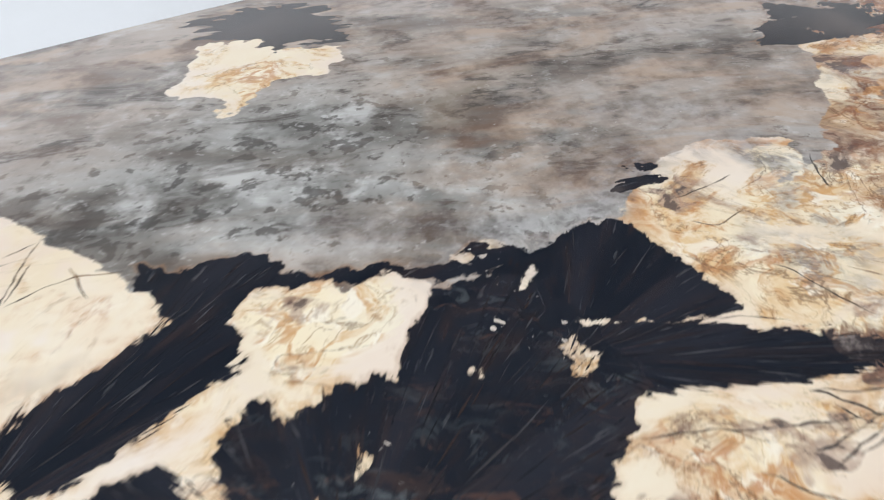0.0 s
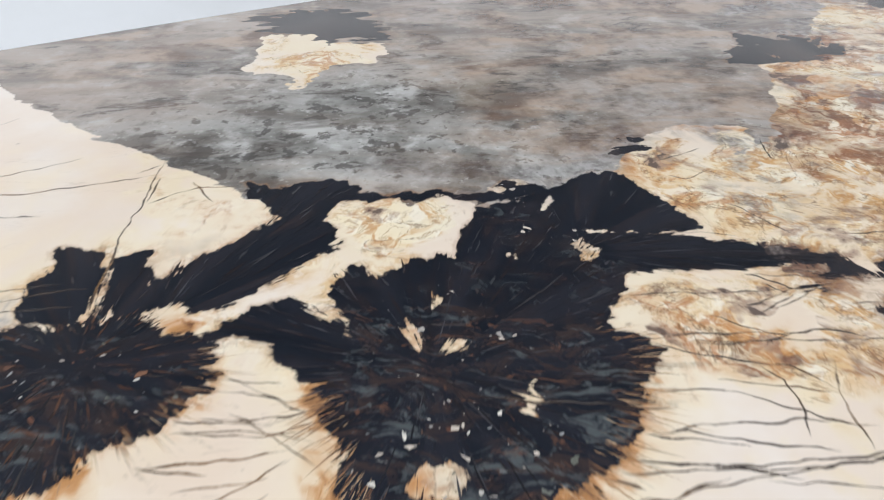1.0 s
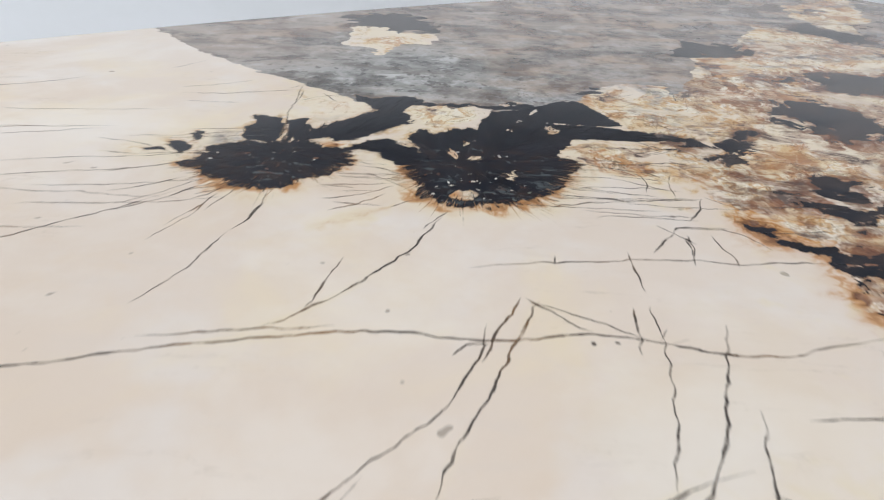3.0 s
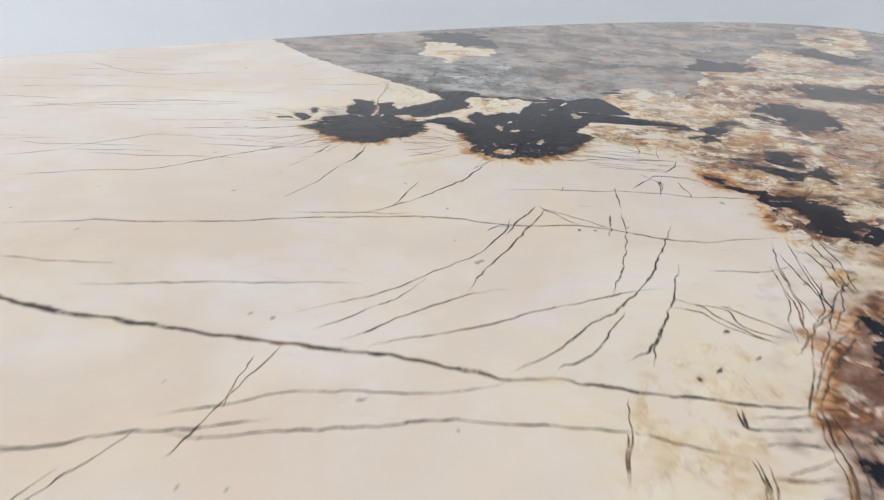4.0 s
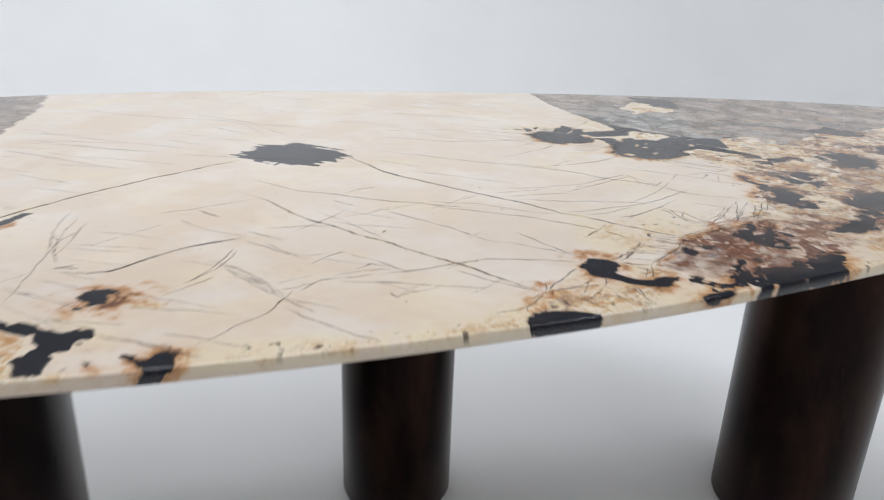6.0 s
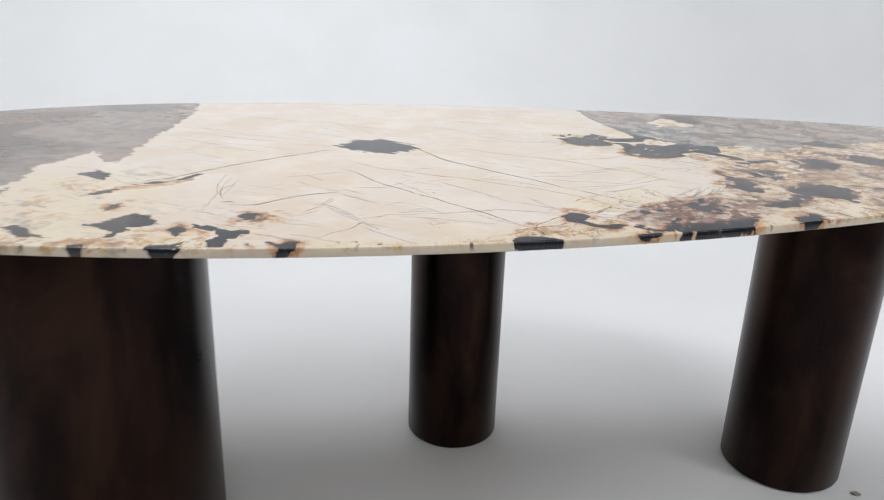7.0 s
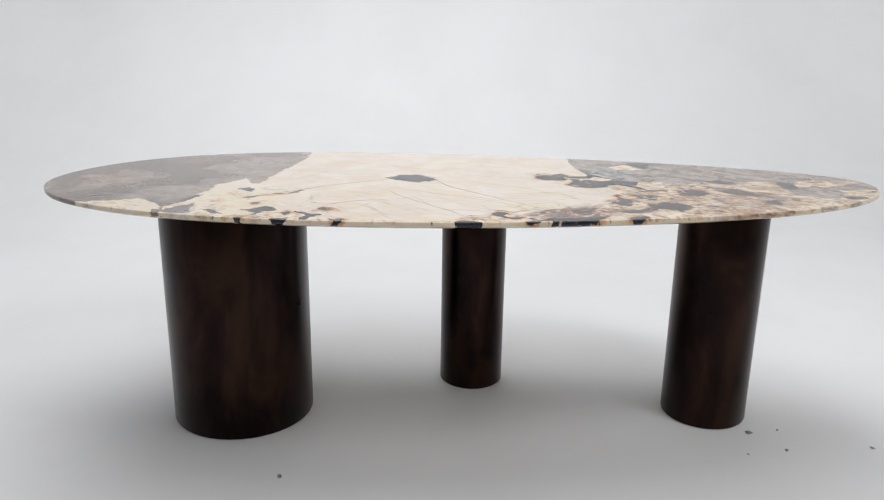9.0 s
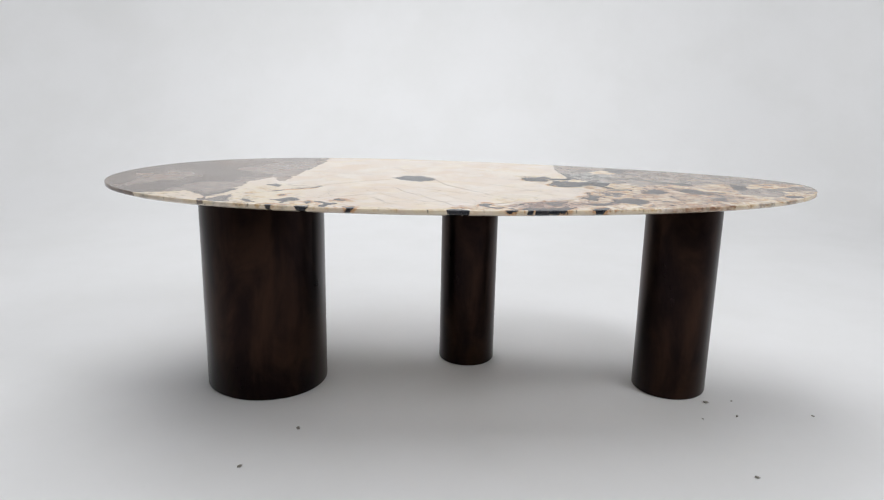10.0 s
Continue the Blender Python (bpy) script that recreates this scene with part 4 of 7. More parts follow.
dark(1.2, None, 2, -0.4137, -0.3978, -0.4070, -0.3793, -0.3888, -0.3793, -0.3803, -0.3908, -0.3846, -0.4065, -0.3940, -0.4148, -0.4113, -0.4144, -0.4040, -0.4036)
dark(1.0, None, 2, -0.3599, -0.5120, -0.3534, -0.5055, -0.3447, -0.5112, -0.3395, -0.5256, -0.3432, -0.5339, -0.3601, -0.5307)
dark(0.8, None, 2, -0.3721, -0.5021, -0.3646, -0.5025, -0.3607, -0.5093, -0.3680, -0.5105)
dark(0.8, None, 2, -0.3975, -0.5016, -0.3919, -0.5047, -0.3894, -0.5133, -0.3954, -0.5140)
dark(0.8, None, 2, -0.4956, -0.4415, -0.4801, -0.4269, -0.4698, -0.4437, -0.4800, -0.4675)
dark(0.8, None, 2, -0.5831, -0.3248, -0.5683, -0.3149, -0.5714, -0.3405, -0.5853, -0.3536)
dark(1.2, FAN_E, 0, 0.5080, -0.1062, 0.5107, -0.1174, 0.5175, -0.1269, 0.5328, -0.1291, 0.5499, -0.1250, 0.5654, -0.1293, 0.5612, -0.1373, 0.5447, -0.1358, 0.5311, -0.1356, 0.5418, -0.1411, 0.5300, -0.1466, 0.5192, -0.1465, 0.5263, -0.1494, 0.5264, -0.1544, 0.5142, -0.1579, 0.5084, -0.1552, 0.4981, -0.1614, 0.4897, -0.1581, 0.4829, -0.1524, 0.4822, -0.1473, 0.4908, -0.1412, 0.4806, -0.1370, 0.4820, -0.1332, 0.4914, -0.1346, 0.4991, -0.1395, 0.5069, -0.1349, 0.5039, -0.1258, 0.4979, -0.1192, 0.4751, -0.1083, 0.4742, -0.1045, 0.4959, -0.1111)
dark(1.6, None, 2, 0.3590, -0.2868, 0.4037, -0.2337, 0.4329, -0.2701, 0.4021, -0.3418, 0.3693, -0.3359)
dark(1.6, None, 2, 0.4639, -0.2166, 0.5113, -0.1917, 0.5208, -0.2377, 0.4720, -0.2689)
dark(1.8, None, 0, 0.5959, -0.1323, 0.6524, -0.1136, 0.6775, -0.1624, 0.6305, -0.2191, 0.5983, -0.1968)
dark(1.0, None, 2, 0.7167, -0.0857, 0.7887, -0.1089, 0.8118, -0.1900, 0.8303, -0.2206, 0.7705, -0.1913, 0.7241, -0.1445)
dark(1.0, None, 2, 0.7821, -0.2745, 0.8368, -0.2582, 0.8239, -0.3022, 0.7814, -0.3105)
dark(1.0, None, 2, 1.0610, -0.1979, 1.1231, -0.2038, 1.1014, -0.2353, 1.0473, -0.2369)
pale(3, 0.3930, 0.0722, 0.4033, 0.0781, 0.4107, 0.0830, 0.4187, 0.0755, 0.4168, 0.0686, 0.4267, 0.0679, 0.4322, 0.0606, 0.4297, 0.0522, 0.4383, 0.0511, 0.4478, 0.0491, 0.4505, 0.0380, 0.4478, 0.0278, 0.4364, 0.0230, 0.4228, 0.0206, 0.4131, 0.0164, 0.4034, 0.0166, 0.3976, 0.0166, 0.3957, 0.0219, 0.3955, 0.0291, 0.3841, 0.0264, 0.3772, 0.0283, 0.3801, 0.0375, 0.3788, 0.0433, 0.3855, 0.0549, 0.3911, 0.0652)
pale(2, 0.3777, 0.0447, 0.3769, 0.0520, 0.3676, 0.0548, 0.3584, 0.0541, 0.3546, 0.0484, 0.3453, 0.0507, 0.3319, 0.0542, 0.3230, 0.0522, 0.3289, 0.0485, 0.3392, 0.0450, 0.3508, 0.0467, 0.3494, 0.0354, 0.3428, 0.0220, 0.3473, 0.0161, 0.3601, 0.0324, 0.3690, 0.0359, 0.3768, 0.0421)
pale(8, 0.4970, 0.2675, 0.5301, 0.2940, 0.5534, 0.3217, 0.5788, 0.3075, 0.5743, 0.2729, 0.6028, 0.2413, 0.5790, 0.2161, 0.5600, 0.2148, 0.5470, 0.2292, 0.5209, 0.2268, 0.4978, 0.2160, 0.5059, 0.2373)
pale(1.5, 0.3080, 0.0723, 0.3158, 0.0683, 0.3141, 0.0541, 0.3061, 0.0510, 0.3006, 0.0588)
pale(4, 0.3092, -0.0574, 0.3151, -0.0581, 0.3189, -0.0626, 0.3170, -0.0656, 0.3111, -0.0639, 0.3091, -0.0607)
pale(1.5, 0.2906, 0.0897, 0.3039, 0.1036, 0.3157, 0.1181, 0.3148, 0.1149, 0.3018, 0.0984, 0.2899, 0.0857)
pale(1.5, 0.3576, -0.0049, 0.3582, -0.0121, 0.3536, -0.0193, 0.3552, -0.0118)
pale(2, 0.4646, 0.0355, 0.4709, 0.0326, 0.4698, 0.0266, 0.4648, 0.0291)
pale(2, 0.4801, 0.0319, 0.4842, 0.0272, 0.4830, 0.0237, 0.4778, 0.0275)
pale(2, 0.4734, 0.0106, 0.4797, 0.0103, 0.4748, 0.0057, 0.4660, 0.0043)
pale(2, 0.2549, -0.3989, 0.2687, -0.3901, 0.2699, -0.4009, 0.2589, -0.4036)
pale(1.5, 0.2838, -0.3730, 0.2834, -0.3916, 0.2771, -0.3934, 0.2786, -0.3757)
pale(3, 0.2174, -0.4505, 0.2403, -0.4531, 0.2613, -0.4509, 0.2642, -0.4663, 0.2562, -0.4772, 0.2429, -0.4747, 0.2280, -0.4854, 0.2126, -0.4767, 0.1928, -0.4791, 0.2216, -0.4628, 0.2099, -0.4533)
pale(7, 1.0210, 0.0241, 1.1060, 0.0549, 1.2497, 0.0300, 1.0859, -0.0571, 1.0040, -0.0456, 1.0098, -0.0131)
pale(2, -0.8611, -0.3373, -0.8387, -0.3287, -0.8012, -0.3924, -0.8380, -0.3987)
pale(2, -0.7986, -0.3829, -0.7644, -0.3454, -0.7462, -0.3185, -0.7446, -0.3540, -0.7814, -0.3973)
pale(2, 0.4783, -0.4195, 0.5050, -0.4100, 0.5138, -0.4377, 0.5025, -0.4592, 0.4723, -0.4603)
pale(3, 0.5746, 0.0111, 0.5950, 0.0066, 0.6097, -0.0077, 0.6184, -0.0291, 0.5950, -0.0443, 0.5652, -0.0353, 0.5589, -0.0176, 0.5640, 0.0044)
pale(2, -0.9015, -0.3202, -0.8441, -0.3250, -0.8149, -0.3619, -0.8048, -0.3955, -0.8711, -0.3960)
pale(1.2, 0.2819, -0.3733, 0.2809, -0.3835, 0.2759, -0.3952, 0.2720, -0.3918, 0.2756, -0.3820)
pale(1.2, 0.2639, -0.3925, 0.2737, -0.3927, 0.2697, -0.4045, 0.2568, -0.4035)
pale(1.0, 0.2751, -0.4136, 0.2854, -0.4155, 0.2796, -0.4221, 0.2705, -0.4195)
pale(1.0, 0.2631, -0.4272, 0.2708, -0.4315, 0.2670, -0.4385, 0.2567, -0.4350)
pale(1.6, 0.2116, -0.4521, 0.2357, -0.4472, 0.2586, -0.4526, 0.2606, -0.4642, 0.2573, -0.4777, 0.2445, -0.4745, 0.2298, -0.4863, 0.2172, -0.4819, 0.2108, -0.4737, 0.2199, -0.4617)
pale(1.0, 0.1613, -0.5084, 0.1624, -0.5150, 0.1689, -0.5217, 0.1681, -0.5284, 0.1597, -0.5236, 0.1580, -0.5169)
pale(1.0, 0.1259, -0.5057, 0.1273, -0.5121, 0.1314, -0.5158, 0.1243, -0.5158, 0.1218, -0.5103)
pale(1.4, 0.1431, -0.5197, 0.1507, -0.5220, 0.1419, -0.5273, 0.1340, -0.5281, 0.1356, -0.5237)
pale(1.4, 0.4722, -0.4307, 0.5031, -0.4295, 0.4947, -0.4661, 0.4699, -0.4640)
pale(4.5, 0.3593, -0.0045, 0.3606, -0.0094, 0.3592, -0.0161, 0.3556, -0.0186, 0.3565, -0.0131)
pale(4.5, 0.3607, -0.0235, 0.3663, -0.0240, 0.3669, -0.0263, 0.3613, -0.0289, 0.3579, -0.0276)
pale(4.5, 0.3836, 0.0009, 0.3857, 0.0005, 0.3819, -0.0046, 0.3762, -0.0066)
pale(4.5, 0.3591, -0.0604, 0.3612, -0.0613, 0.3694, -0.0572, 0.3584, -0.0667, 0.3537, -0.0656)
pale(2.0, 0.3079, -0.0561, 0.3164, -0.0555, 0.3220, -0.0612, 0.3216, -0.0680, 0.3146, -0.0689, 0.3087, -0.0652)
pale(4.5, 0.4253, -0.0069, 0.4287, -0.0075, 0.4289, -0.0099, 0.4225, -0.0115, 0.4202, -0.0099)
pale(4.5, 0.3850, 0.0020, 0.3830, -0.0018, 0.3773, -0.0054, 0.3769, -0.0036)
pale(4.5, 0.4723, 0.0110, 0.4762, 0.0076, 0.4676, 0.0030, 0.4638, 0.0041)
pale(4.5, 0.4463, -0.0240, 0.4521, -0.0244, 0.4514, -0.0311, 0.4454, -0.0328, 0.4423, -0.0293)
pale(4.5, 0.4789, 0.0350, 0.4830, 0.0315, 0.4826, 0.0255, 0.4784, 0.0291)
pale(4.5, 0.4668, 0.0372, 0.4699, 0.0339, 0.4685, 0.0286, 0.4633, 0.0312)
pale(2.5, 1.0015, -0.0130, 1.0890, 0.0469, 1.1562, 0.0303, 1.0711, -0.0287, 0.9912, -0.0761)
pale(1.2, 0.4734, -0.4317, 0.5104, -0.3859, 0.5148, -0.4244, 0.4818, -0.4623)
pale(1.0, 0.4836, -0.4863, 0.5040, -0.4799, 0.4929, -0.5037, 0.4789, -0.5040)
stain("rust", 0.95, 8, 0.1863, -0.3850, 0.2284, -0.3719, 0.2840, -0.3620, 0.3217, -0.3679, 0.3001, -0.3981, 0.2567, -0.3874, 0.2053, -0.3955, 0.1535, -0.4198, 0.1251, -0.4409, 0.1024, -0.4532)
stain("rust", 0.65, 14, 0.1901, -0.3871, 0.2785, -0.3660, 0.3367, -0.3686, 0.3795, -0.3839, 0.3583, -0.4297, 0.3257, -0.4618, 0.2258, -0.5149, 0.2062, -0.5038, 0.1811, -0.4725, 0.2044, -0.4483, 0.1685, -0.4473, 0.1735, -0.4107)
stain("pinky", 0.9, 16, 0.1819, -0.3938, 0.2270, -0.3837, 0.2986, -0.3838, 0.3295, -0.4141, 0.3464, -0.4363, 0.2258, -0.5149, 0.1861, -0.5007, 0.1543, -0.4826, 0.1355, -0.4877, 0.1166, -0.4653, 0.1267, -0.4418)
stain("pinky", 0.6, 20, 0.6372, -0.1184, 0.6947, -0.1460, 0.7567, -0.2089, 0.6058, -0.3127, 0.5153, -0.2892, 0.5640, -0.2167)
stain("rust", 0.5, 12, 0.6508, -0.0543, 0.6733, -0.1013, 0.5724, -0.1651, 0.5836, -0.1406)
stain("rust", 0.5, 12, 0.4194, -0.1575, 0.4598, -0.2027, 0.4314, -0.2462, 0.3825, -0.2628, 0.3599, -0.3417, 0.3863, -0.3798, 0.3573, -0.3871, 0.3403, -0.3552, 0.3558, -0.2964, 0.4093, -0.2349)
stain("rust", 0.8, 20, 0.0298, -0.4119, 0.0597, -0.3997, 0.0861, -0.4189, 0.0692, -0.4422, 0.0433, -0.4275)
stain("rust", 0.7, 22, -0.0392, -0.4602, -0.0144, -0.4628, 0.0294, -0.4820, 0.0201, -0.4947, -0.0076, -0.4898, -0.0386, -0.5027, -0.0475, -0.4926)
stain("rust", 0.75, 18, -0.4169, -0.3846, -0.4012, -0.3661, -0.3653, -0.3782, -0.3545, -0.4118, -0.3780, -0.4267, -0.4041, -0.4210)
stain("rust", 0.8, 8, 0.3082, -0.0169, 0.2943, -0.0426, 0.2948, -0.0575, 0.3026, -0.0746, 0.3166, -0.0909, 0.3147, -0.0943, 0.2988, -0.0777, 0.2899, -0.0597, 0.2887, -0.0403)
stain("rust", 0.55, 14, 0.2134, 0.0629, 0.2224, 0.0440, 0.2276, 0.0237, 0.2196, 0.0300, 0.2132, 0.0484)
stain("rust", 0.45, 10, 0.3053, 0.0372, 0.2990, 0.0211, 0.2791, 0.0150, 0.2971, 0.0307)
stain("rust", 1.0, 2, 0.3052, 0.0680, 0.3119, 0.0636, 0.3146, 0.0516, 0.3092, 0.0500, 0.3018, 0.0552, 0.3026, 0.0622)
stain("ochre", 0.85, 16, 0.4343, -0.0510, 0.4509, -0.0702, 0.4510, -0.1064, 0.4700, -0.1606, 0.4242, -0.1716, 0.4263, -0.1544, 0.4156, -0.1206, 0.3903, -0.0912, 0.4044, -0.0657)
stain("ochre", 0.7, 18, 0.4372, -0.0482, 0.4611, -0.0701, 0.4891, -0.1014, 0.4470, -0.1126, 0.4240, -0.0856, 0.4048, -0.0602)
stain("ochre", 0.75, 14, 0.5660, 0.0106, 0.6011, -0.0113, 0.6412, -0.0609, 0.5141, -0.0947, 0.4951, -0.0630, 0.5165, -0.0347, 0.5265, -0.0100)
stain("veil", 0.9, 8, 0.6075, -0.0061, 0.6134, -0.0261, 0.5991, -0.0417, 0.5745, -0.0534, 0.5629, -0.0470, 0.5801, -0.0295)
stain("veil", 0.7, 12, 0.5431, -0.0420, 0.5520, -0.0686, 0.5541, -0.0841, 0.5283, -0.0909, 0.5258, -0.0715)
stain("veil", 0.9, 5, 0.2573, 0.1282, 0.2685, 0.1277, 0.2759, 0.1168, 0.2676, 0.0994, 0.2526, 0.1078)
stain("veil", 0.9, 4, 0.3395, 0.0032, 0.3484, -0.0008, 0.3426, -0.0126, 0.3302, -0.0213, 0.3233, -0.0161)
stain("tan", 1.0, 40, 0.6100, 0.1354, 0.7453, 0.0163, 0.6326, -0.0363, 0.6050, 0.0033, 0.5450, 0.0253, 0.5764, 0.0917)
stain("tan", 0.8, 40, 0.6704, 0.3129, 0.7904, 0.0681, 0.6755, 0.0199, 0.5989, 0.1081, 0.5923, 0.2203)
stain("tan", 0.7, 60, 0.7717, 0.2619, 1.0527, 0.2066, 0.9597, 0.0050, 0.6939, -0.0139, 0.5620, 0.0421)
stain("rust", 0.7, 5, 0.5443, 0.0092, 0.5356, -0.0053, 0.5214, -0.0162, 0.5219, -0.0102, 0.5359, 0.0058)
stain("ochre", 0.5, 14, 0.5446, 0.0171, 0.5814, 0.0053, 0.5750, -0.0127, 0.5358, -0.0169, 0.5231, -0.0119)
stain("ochre", 0.75, 10, 0.4108, 0.0840, 0.4355, 0.0664, 0.4556, 0.0325, 0.4154, 0.0116, 0.3862, 0.0284)
stain("ochre", 0.88, 12, 0.5646, -0.0175, 1.0034, -0.1066, 0.5012, -0.2966, 0.3308, -0.3610, 0.2953, -0.3503, 0.3296, -0.3032, 0.4129, -0.2165, 0.4102, -0.1670, 0.4858, -0.0868)
stain("ochre", 0.85, 60, 0.4215, -0.1652, 0.6535, -0.1994, 0.9401, -0.1084, 1.1082, -0.2270, 0.9533, -0.3894, 0.7626, -0.4762, 0.5336, -0.5221, 0.3453, -0.5595, 0.3338, -0.3892)
stain("ochre", 0.7, 8, 0.2258, -0.0304, 0.2429, -0.0401, 0.2695, -0.0480, 0.2716, -0.0457, 0.2453, -0.0371)
stain("ochre", 0.35, 30, 0.0451, -0.2369, 0.1024, -0.2509, 0.1494, -0.2670, 0.1956, -0.2884, 0.2074, -0.3127, 0.1446, -0.3394, 0.1066, -0.3034, 0.0840, -0.2739)
stain("ochre", 0.5, 20, 0.2366, -0.3126, 0.2556, -0.3194, 0.2338, -0.3407, 0.2111, -0.3369)
stain("ochre", 0.85, 14, -0.1143, -0.5210, -0.0555, -0.4969, -0.0165, -0.4722, 0.0887, -0.4873, 0.0813, -0.5121, -0.0082, -0.5240, -0.0639, -0.5291)
stain("ochre", 0.8, 16, 0.0267, -0.4804, 0.0820, -0.4963, 0.1059, -0.5262, 0.0690, -0.5345, -0.0017, -0.5292, -0.0221, -0.5124, -0.0333, -0.5009)
stain("ochre", 0.55, 22, -0.1787, -0.4958, -0.1477, -0.5016, -0.0929, -0.5149, -0.0480, -0.4828, -0.0312, -0.4880, -0.0850, -0.5422, -0.1598, -0.5333, -0.1821, -0.5185)
stain("ochre", 0.4, 30, -0.5060, -0.3924, -0.4525, -0.4169, -0.4350, -0.5098, -0.4797, -0.5184)
stain("ochre", 0.8, 30, -0.7194, -0.4259, -0.5796, -0.4519, -0.4566, -0.4630, -0.3942, -0.4686, -0.4499, -0.5436, -0.6070, -0.5284, -0.7141, -0.4900)
stain("ochre", 0.5, 20, -1.0445, -0.3319, -0.8859, -0.2924, -0.8065, -0.4007, -1.0019, -0.3653)
stain("ochre", 0.25, 30, 0.1123, -0.0452, 0.1410, -0.0641, 0.1840, -0.0997, 0.2161, -0.1339, 0.1890, -0.1233, 0.1467, -0.0895, 0.1063, -0.0604)
stain("ochre", 0.3, 25, 0.1019, -0.0589, 0.1658, -0.1008, 0.1795, -0.1208, 0.1030, -0.0715)
stain("ochre", 0.3, 25, -0.0540, 0.0098, -0.0234, -0.0184, 0.0199, -0.0895, -0.0143, -0.0676, -0.0609, -0.0183)
stain("ochre", 0.8, 14, 0.6704, 0.3129, 0.6932, 0.2664, 0.6557, 0.2321, 0.6172, 0.2358, 0.6358, 0.2707)
stain("ochre", 0.74, 12, 0.5011, 0.2682, 0.5586, 0.3229, 0.5807, 0.3040, 0.6045, 0.2380, 0.5571, 0.2115, 0.4978, 0.2160)
stain("ochre", 0.95, 10, 0.7266, 0.0127, 0.7683, -0.0271, 0.6254, -0.0651, 0.6143, -0.0377, 0.6543, -0.0137)
stain("pinky", 0.6, 12, 0.6569, -0.0180, 0.6966, -0.0462, 0.6254, -0.0651, 0.6181, -0.0387)
stain("rust", 0.45, 10, 0.5897, 0.0229, 0.6167, -0.0048, 0.6262, -0.0312, 0.6358, -0.0623, 0.6254, -0.0651, 0.6082, -0.0328, 0.5949, -0.0013)
stain("pinky", 0.8, 40, 0.3467, -0.3508, 0.5070, -0.3473, 0.3846, -0.4304, 0.2644, -0.4818, 0.2115, -0.4522, 0.2091, -0.3976)
stain("ochre", 0.85, 8, 0.3930, 0.0722, 0.4107, 0.0830, 0.4168, 0.0686, 0.4322, 0.0606, 0.4383, 0.0511, 0.4505, 0.0380, 0.4478, 0.0278, 0.4228, 0.0206, 0.4034, 0.0166, 0.3957, 0.0219, 0.3841, 0.0264, 0.3801, 0.0375, 0.3855, 0.0549)
stain("ochre", 0.5, 8, 0.3777, 0.0447, 0.3676, 0.0548, 0.3546, 0.0484, 0.3319, 0.0542, 0.3230, 0.0522, 0.3389, 0.0402, 0.3469, 0.0311, 0.3601, 0.0324)
stain("pinky", 0.6, 30, 0.6924, -0.1679, 0.7663, -0.1505, 0.8687, -0.1911, 0.7262, -0.3701, 0.6312, -0.3409)
stain("rust", 0.5, 5, 0.6603, -0.2930, 0.6978, -0.3144, 0.7281, -0.3528, 0.6850, -0.3317)
stain("veil", 0.75, 14, 0.4571, 0.0344, 0.4892, 0.0389, 0.5347, 0.0325, 0.5763, 0.0214, 0.6114, -0.0070, 0.5653, 0.0025, 0.5085, -0.0037, 0.4800, 0.0068)
stain("veil", 0.6, 12, 0.4365, 0.1036, 0.4622, 0.0795, 0.4973, 0.0341, 0.4909, 0.0295, 0.4538, 0.0710)
stain("veil", 0.6, 10, 0.5817, 0.0956, 0.6129, 0.0564, 0.6426, 0.0061, 0.6278, -0.0001, 0.6015, 0.0498)
stain("ochre", 0.6, 30, -0.7343, -0.1921, -0.6101, -0.1081, -0.5766, -0.4587, -0.7009, -0.4476)
stain("rust", 0.45, 25, 0.4744, -0.1420, 0.5289, -0.1759, 0.4268, -0.2002, 0.4090, -0.1802)
stain("rust", 0.5, 25, 0.6755, -0.0085, 0.7348, -0.0290, 0.7539, -0.0914, 0.5973, -0.1324, 0.5411, -0.1187, 0.5920, -0.0726)
stain("rust", 0.5, 3, 0.3080, 0.0723, 0.3158, 0.0683, 0.3141, 0.0541, 0.3061, 0.0510, 0.3006, 0.0588)
stain("veil", 0.9, 3, 0.3437, 0.0028, 0.3510, -0.0020, 0.3407, -0.0178, 0.3296, -0.0224, 0.3300, -0.0133)
stain("rust", 0.42, 6, 0.2242, -0.0293, 0.2361, -0.0327, 0.2525, -0.0369, 0.2715, -0.0452, 0.2600, -0.0468, 0.2411, -0.0420, 0.2256, -0.0344)
stain("ochre", 0.6, 8, 0.2209, -0.0282, 0.2551, -0.0338, 0.2774, -0.0459, 0.2495, -0.0469)
stain("ochre", 0.5, 24, 0.1018, -0.3029, 0.1947, -0.3138, 0.2123, -0.3632, 0.1627, -0.4047, 0.0893, -0.4207, 0.0443, -0.3953)
stain("ochre", 0.6, 20, 0.3805, 0.2184, 0.3911, 0.1788, 0.3871, 0.1242, 0.3775, 0.1044, 0.3517, 0.1020, 0.3311, 0.1049)
stain("veil", 0.8, 6, -0.8004, -0.3141, -0.7748, -0.2515, -0.7486, -0.2251, -0.7431, -0.2659, -0.7756, -0.3088)
stain("veil", 0.9, 8, -0.7883, -0.4248, -0.7655, -0.3955, -0.7305, -0.3552, -0.7097, -0.4225, -0.7420, -0.4440, -0.7748, -0.4410)
stain("rust", 0.5, 3, -0.6271, -0.2632, -0.5907, -0.2246, -0.5236, -0.2080, -0.4863, -0.1747, -0.4846, -0.1931, -0.5210, -0.2300, -0.5767, -0.2509)
stain("ochre", 0.22, 30, 0.1930, -0.1837, 0.3332, -0.1959, 0.3470, -0.2639, 0.2243, -0.3697, 0.1264, -0.3632, 0.1124, -0.2829)
